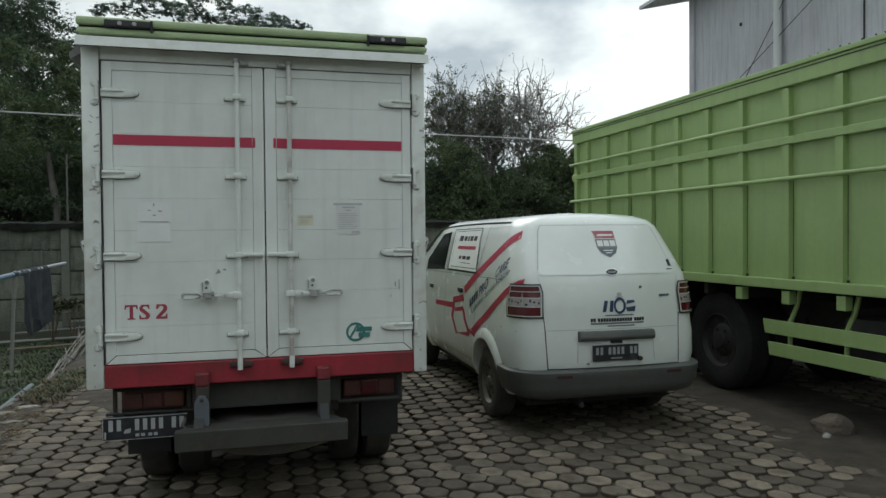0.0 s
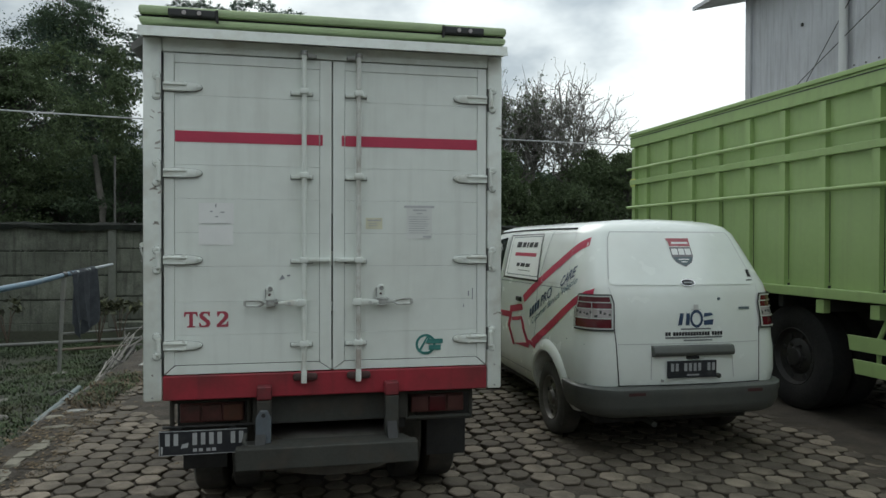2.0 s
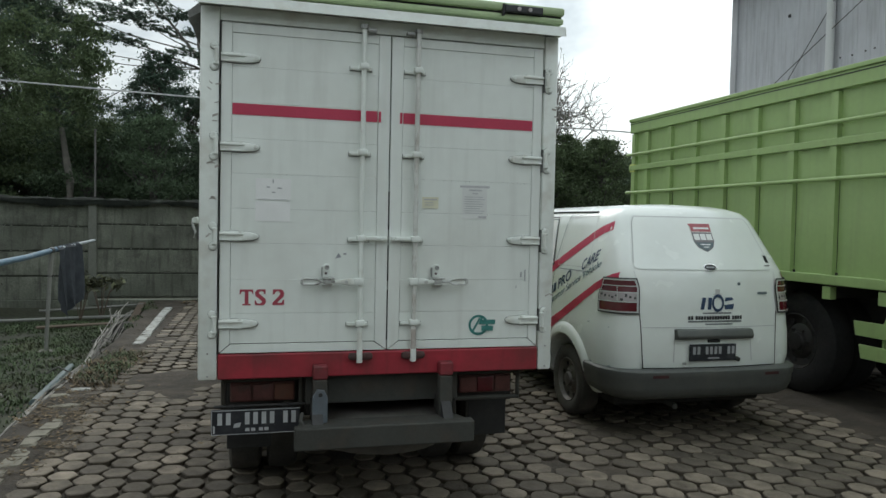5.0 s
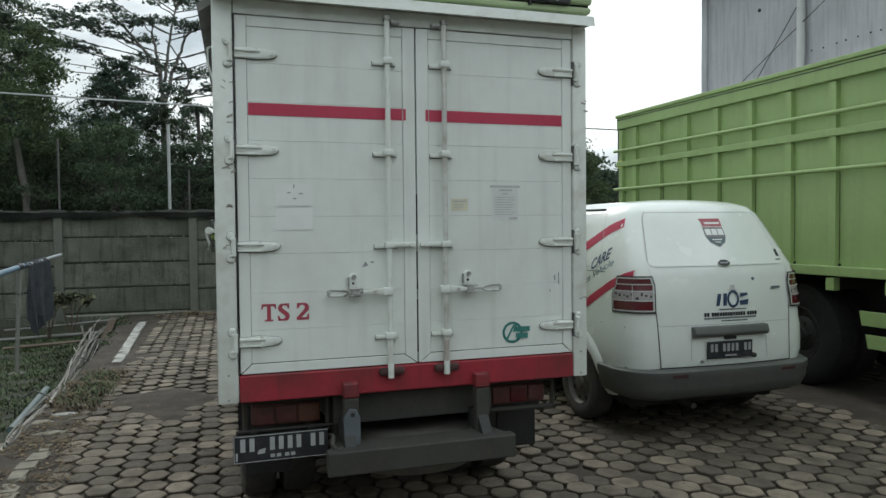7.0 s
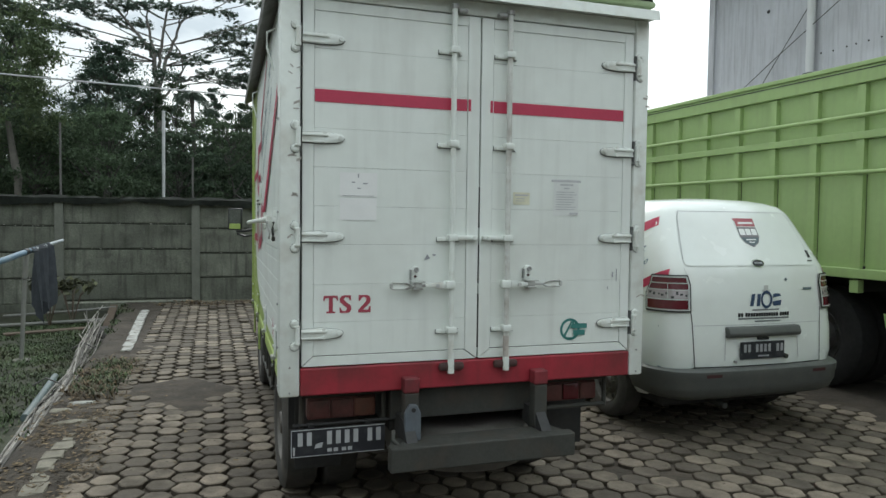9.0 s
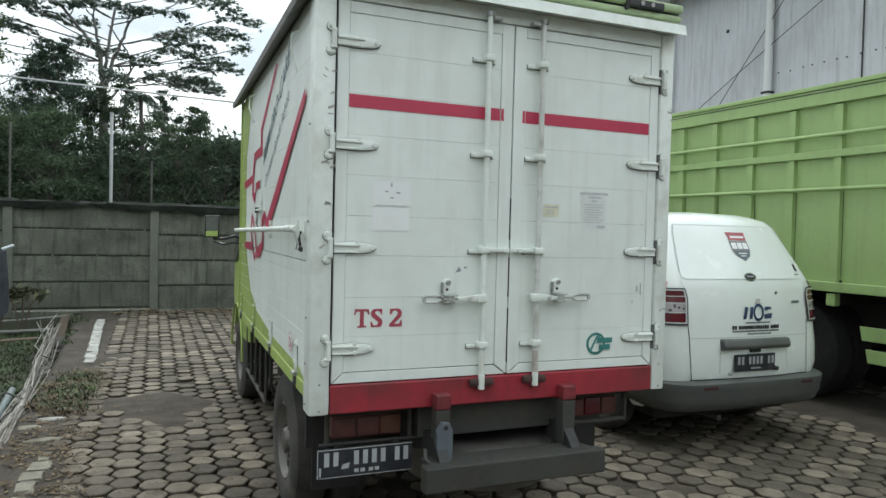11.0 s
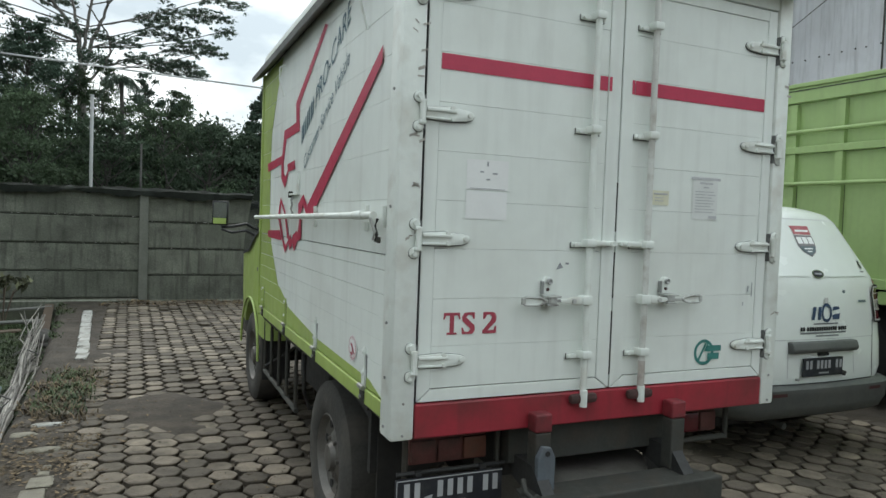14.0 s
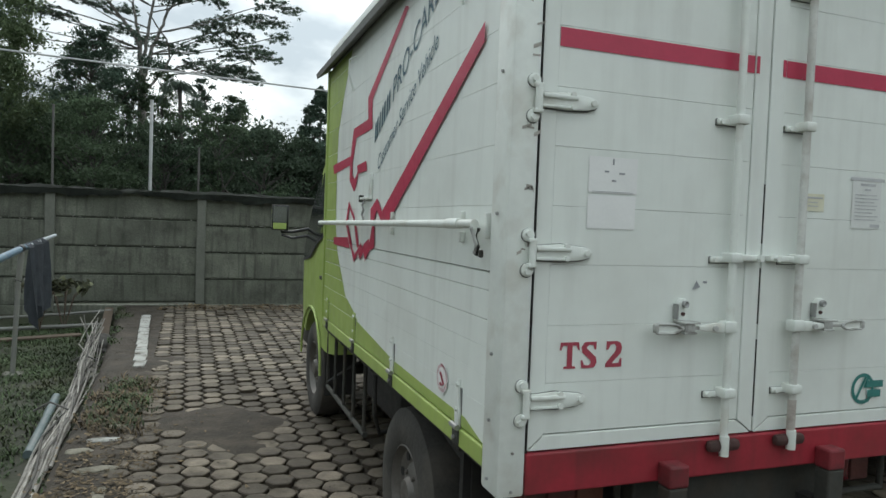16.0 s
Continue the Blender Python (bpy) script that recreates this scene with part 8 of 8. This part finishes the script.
for k in range(20):
    a = Vector((-2.565 - 0.006 * k + rb.uniform(-0.022, 0.022), 6.2 + rb.uniform(-0.6, 1.6), -0.25 + 0.03 * rb.random()))
    b = Vector((-2.72 - 0.006 * k + rb.uniform(-0.04, 0.04), 11.3 + rb.uniform(-0.9, 1.2), -0.10 + 0.10 * rb.random()))
    run = [a] + [a.lerp(b, f) + Vector((rb.uniform(-0.045, 0.045), 0, rb.uniform(-0.01, 0.03) - (b.z - a.z) * f * 0.9)) for f in (0.2, 0.4, 0.6, 0.8)] + [b]
    part("stick", tube(run, 0.010, 6, radii=[0.011, 0.011, 0.010, 0.010, 0.009, 0.007]), M_BAMBOO, bundle, smooth=True)
for k in range(11):
    a = Vector((-2.74 - 0.018 * k + rb.uniform(-0.05, 0.05), 10.4 + 0.16 * k, -0.16 + rb.uniform(0, 0.06)))
    part("stick", tube([a, a + Vector((0.02, 0.45, 0.10)), a + Vector((rb.uniform(-0.22, 0.10), rb.uniform(0.7, 1.4), rb.uniform(0.12, 0.34)))], 0.007, 5), M_BAMBOO, bundle, smooth=True)
for k in range(2):
    a = Vector((-2.80 - 0.03 * k, 10.9, -0.10))
    part("stick", tube([a, a + Vector((0.0, 1.0, 0.06)), a + Vector((-0.02, 1.9, 0.03)), a + Vector((-0.05, 2.8, 0.06))], 0.010, 6), M_BAMBOO, bundle, smooth=True)
for y in (8.8, 10.9):
    part("binding", tube([(-2.90, y, -0.12), (-2.78, y, -0.05), (-2.64, y, -0.12), (-2.72, y, -0.2)], 0.01, 5), M_WIRE, bundle, "wire binding")
solo("loose_pipe", tube([(-2.79, 8.0, -0.24), (-2.83, 8.9, -0.235), (-2.87, 9.7, -0.225)], 0.038, 10), mat("grey_blue_pipe", (0.11, 0.15, 0.155), 0.5, var=0.15, scale=5, stain=((0.2, 0.2, 0.18), 0.5, 7)), (-2.8, 8.0, -0.27), "loose grey-blue plastic pipe beside the sticks", "pipe", smooth=True)


# grass, weeds and leaf litter
def blades(name, spots, height, per, m, label, seed, lean=0.6, width=0.0065):
    rng = np.random.default_rng(seed)
    vs, fs = [], []
    for x, y, r in spots:
        n = int(per * r * r * 12) + 6
        for _ in range(n):
            a, q = rng.random() * 6.283, r * math.sqrt(rng.random())
            bx, by = x + q * math.cos(a), y + q * math.sin(a)
            bz = ground_z(bx, by) if bx < yard_edge(by) - 0.05 else -0.01
            hh = height * rng.uniform(0.35, 1.0) * (1.1 - 0.6 * q / r)
            d = rng.random() * 6.283
            wx, wy = width * math.cos(d + 1.57), width * math.sin(d + 1.57)
            lx, ly = lean * hh * math.cos(d), lean * hh * math.sin(d)
            i = len(vs)
            vs += [(bx - wx, by - wy, bz), (bx + wx, by + wy, bz), (bx + lx * 0.4 + wx * 0.7, by + ly * 0.4 + wy * 0.7, bz + hh * 0.65), (bx + lx * 0.4 - wx * 0.7, by + ly * 0.4 - wy * 0.7, bz + hh * 0.65), (bx + lx, by + ly, bz + hh * 0.95)]
            fs += [(i, i + 1, i + 2, i + 3), (i + 3, i + 2, i + 4)]
    me = bpy.data.meshes.new(name)
    me.from_pydata(vs, [], fs)
    me.materials.append(m)
    return tagged(new(name, me), label, "grass" if m is M_GRASS else "weeds", kind="stuff")


rg = random.Random(12)
spots = [(rg.uniform(-7.2, -2.75), rg.uniform(4.8, 14.7), rg.uniform(0.12, 0.4)) for _ in range(620)]
blades("grass", spots, 0.075, 125, M_GRASS, "rough patchy green grass in the garden", 1, 1.1, 0.0075)
spots = [(rg.gauss(-2.22, 0.10), rg.uniform(7.5, 9.4), rg.uniform(0.06, 0.20)) for _ in range(60)]
blades("weeds", spots, 0.08, 50, M_DRY, "dry brown weeds on the paving's edge", 2, 1.2)
spots = [(rg.uniform(-2.15, 1.5), rg.uniform(14.4, 15.0), rg.uniform(0.08, 0.22)) for _ in range(30)]
blades("leaf_litter", spots, 0.05, 60, M_DRY, "dry leaves swept against the wall", 3, 2.0, 0.025)
spots = [(rg.uniform(-2.45, -2.25), rg.uniform(5.0, 9.6), rg.uniform(0.05, 0.12)) for _ in range(40)]
blades("leaf_litter", spots, 0.03, 40, M_DRY, "dry leaves and twigs along the kerb", 5, 2.0, 0.02)


def weed_plant(x, y, h, seed):
    rng = np.random.default_rng(seed)
    g0 = ground_z(x, y)
    t = thing("weed_plant", (x, y, g0), "withering leafy weed at the foot of the wall", "plant", group="weed plants")
    bm = bmesh.new()
    cl = []
    for k in range(6):
        a = rng.random() * 6.283
        e = Vector((x + 0.28 * math.cos(a), y + 0.28 * math.sin(a), h * rng.uniform(0.6, 1.0)))
        tube([(x, y, g0), ((x + e.x) / 2, (y + e.y) / 2, e.z * 0.65), e], 0.008, 5, bm)
        cl.append((tuple(e), (0.13, 0.13, 0.10)))
    part("stem", bm, M_WOOD, t)
    v, f = leaf_cloud(cl, 60, 0.06, rng)
    ob = new("leaves", mesh_of("leaves", v - np.array([x, y, g0]), f, M_WITHER))
    ob.parent = t


for i, (x, y, h) in enumerate(((-3.45, 14.1, 0.50), (-3.75, 13.9, 0.55), (-5.4, 14.3, 0.5))):
    weed_plant(x, y, h, 50 + i)


# fallen leaves and crumbs of dirt on the paving
def crumbs(name, spots, size, m, label, category, seed):
    rng = np.random.default_rng(seed)
    vs, fs = [], []
    for x, y, r, n in spots:
        for _ in range(n):
            a, q = rng.random() * 6.283, r * abs(rng.normal()) * 0.6
            c = np.array([x + q * math.cos(a), y + q * math.sin(a), 0.006])
            d, s = rng.random() * 6.283, size * rng.uniform(0.4, 1.2)
            u, w = np.array([math.cos(d), math.sin(d), 0]) * s, np.array([-math.sin(d), math.cos(d), 0]) * s * 0.5
            i = len(vs)
            vs += [tuple(c - u + np.array([0, 0, s * rng.random() * 0.4])), tuple(c - w), tuple(c + u + np.array([0, 0, s * rng.random() * 0.5])), tuple(c + w), tuple(c + np.array([0, 0, s * 0.25]))]
            fs += [(i, i + 1, i + 4), (i + 1, i + 2, i + 4), (i + 2, i + 3, i + 4), (i + 3, i, i + 4)]
    me = bpy.data.meshes.new(name)
    me.from_pydata(vs, [], fs)
    me.materials.append(m)
    return tagged(new(name, me), label, category, kind="stuff")


rl = random.Random(19)
spots = [(rl.uniform(-2.4, -1.9), rl.uniform(5.2, 9.4), rl.uniform(0.1, 0.3), rl.randrange(10, 40)) for _ in range(60)]
spots += [(rl.uniform(-2.2, -0.9), rl.uniform(5.5, 9.5), 0.4, 5) for _ in range(20)] + [(rl.uniform(-2.1, 1.2), rl.uniform(14.2, 15.0), 0.25, rl.randrange(10, 40)) for _ in range(40)]
crumbs("fallen_leaves", spots, 0.022, M_DRY, "dry brown leaves strewn on the dirty paving", "leaves", 6)
spots = [(rl.uniform(-2.2, 7.0), rl.uniform(3.0, 9.5), 0.4, 14) for _ in range(160)]
spots += [(rl.uniform(-2.42, -1.9), rl.uniform(5.0, 14.0), 0.12, 40) for _ in range(110)]
crumbs("dirt_crumbs", spots, 0.010, M_BED, "crumbs of dirt and grit on the paving", "grit", 7)
spots = [(rl.gauss(-2.20, 0.09), rl.uniform(7.7, 9.3), rl.uniform(0.06, 0.16)) for _ in range(50)]
blades("weeds", spots, 0.085, 130, M_GRASS, "low green weeds in the dirt beside the paving", 9, 1.0)


# ---- paving stones: hexagons with worn, chamfered tops ----
HP, HF = 0.2075, 0.182     # pitch: corner to corner, flat to flat


def hex_verts(cx, cy, cz, k, tx, ty, jit=None):
    """Top, rounded shoulder and foot of one stone."""
    out = []
    for r, z in ((0.885, 0.0), (0.955, -0.006), (0.97, -0.045)):
        for i in range(12):
            a = math.pi / 3 * (i // 2) + (0.14 if i % 2 else -0.14)
            q = 0.875 * r * k * (jit[i // 2] if jit else 1.0)
            x, y = q * HP / 2 * math.cos(a), q * HP / 2 * math.sin(a) * HF / (HP * math.cos(math.pi / 6))
            out.append((cx + x, cy + y, cz + z + x * tx + y * ty))
    return out


HEX_F = [tuple(range(12))] + [(12 * a + i, 12 * (a + 1) + i, 12 * (a + 1) + (i + 1) % 12, 12 * a + (i + 1) % 12) for a in range(2) for i in range(12)]


def stone_spots():
    rs = random.Random(21)
    col = 0
    x = -2.26
    while x < 7.6:
        y = -1.87 + (HF / 2 if col % 2 else 0.0)
        while y < 14.95:
            yield x + rs.uniform(-0.006, 0.006), y + rs.uniform(-0.006, 0.006), rs
            y += HF
        x += HP * 0.75
        col += 1


stone_meshes = []
rs0 = random.Random(33)
for k in range(6):
    me = bpy.data.meshes.new("paving_stone")
    me.from_pydata(hex_verts(0, 0, 0, 1.0, 0, 0, [rs0.uniform(0.90, 1.06) for _ in range(6)]), [], HEX_F)
    me.materials.append(M_STONE)
    me.materials.append(M_JOINT)
    for f in list(me.polygons)[13:]:
        f.material_index = 1
    stone_meshes.append(me)

field_v, field_f, single = [], [], 0
for x, y, rs in stone_spots():
    if x < -2.07 and (y < 6.65 or y > 9.75):
        continue
    b = bare(x, y)
    sink = -0.022 * max(0.0, b - 0.55) / 0.40
    if b > 1.0 or (b > 0.8 and rs.random() < 0.45) or rs.random() < 0.015:
        continue
    z = 0.002 + rs.uniform(-0.008, 0.004) + sink
    tx, ty = rs.uniform(-0.02, 0.02), rs.uniform(-0.02, 0.02)
    near = (-1.95 < x < -0.85 and 5.0 < y < 7.6) or (1.0 < x < 3.4 and 3.9 < y < 4.9)
    if near and single < 300:
        ob = new("paving_stone", stone_meshes[rs.randrange(6)])
        ob.parent = pavement
        ob.location, ob.rotation_euler = (x, y, z), (ty, -tx, 0)
        single += 1
        continue
    i = len(field_v)
    field_v += hex_verts(x, y, z, rs.uniform(0.86, 1.02), tx, ty, [rs.uniform(0.91, 1.04) for _ in range(6)])
    field_f += [tuple(i + a for a in f) for f in HEX_F]
me = bpy.data.meshes.new("paving_stones")
me.from_pydata(field_v, [], field_f)
me.materials.append(M_STONE_R)
me.materials.append(M_JOINT)
me.polygons.foreach_set("material_index", [0 if k % 25 < 13 else 1 for k in range(len(field_f))])
rest = new("paving_stones", me)
rest.parent = pavement
tagged(rest, "worn grey hexagonal paving stones", kind="stuff")
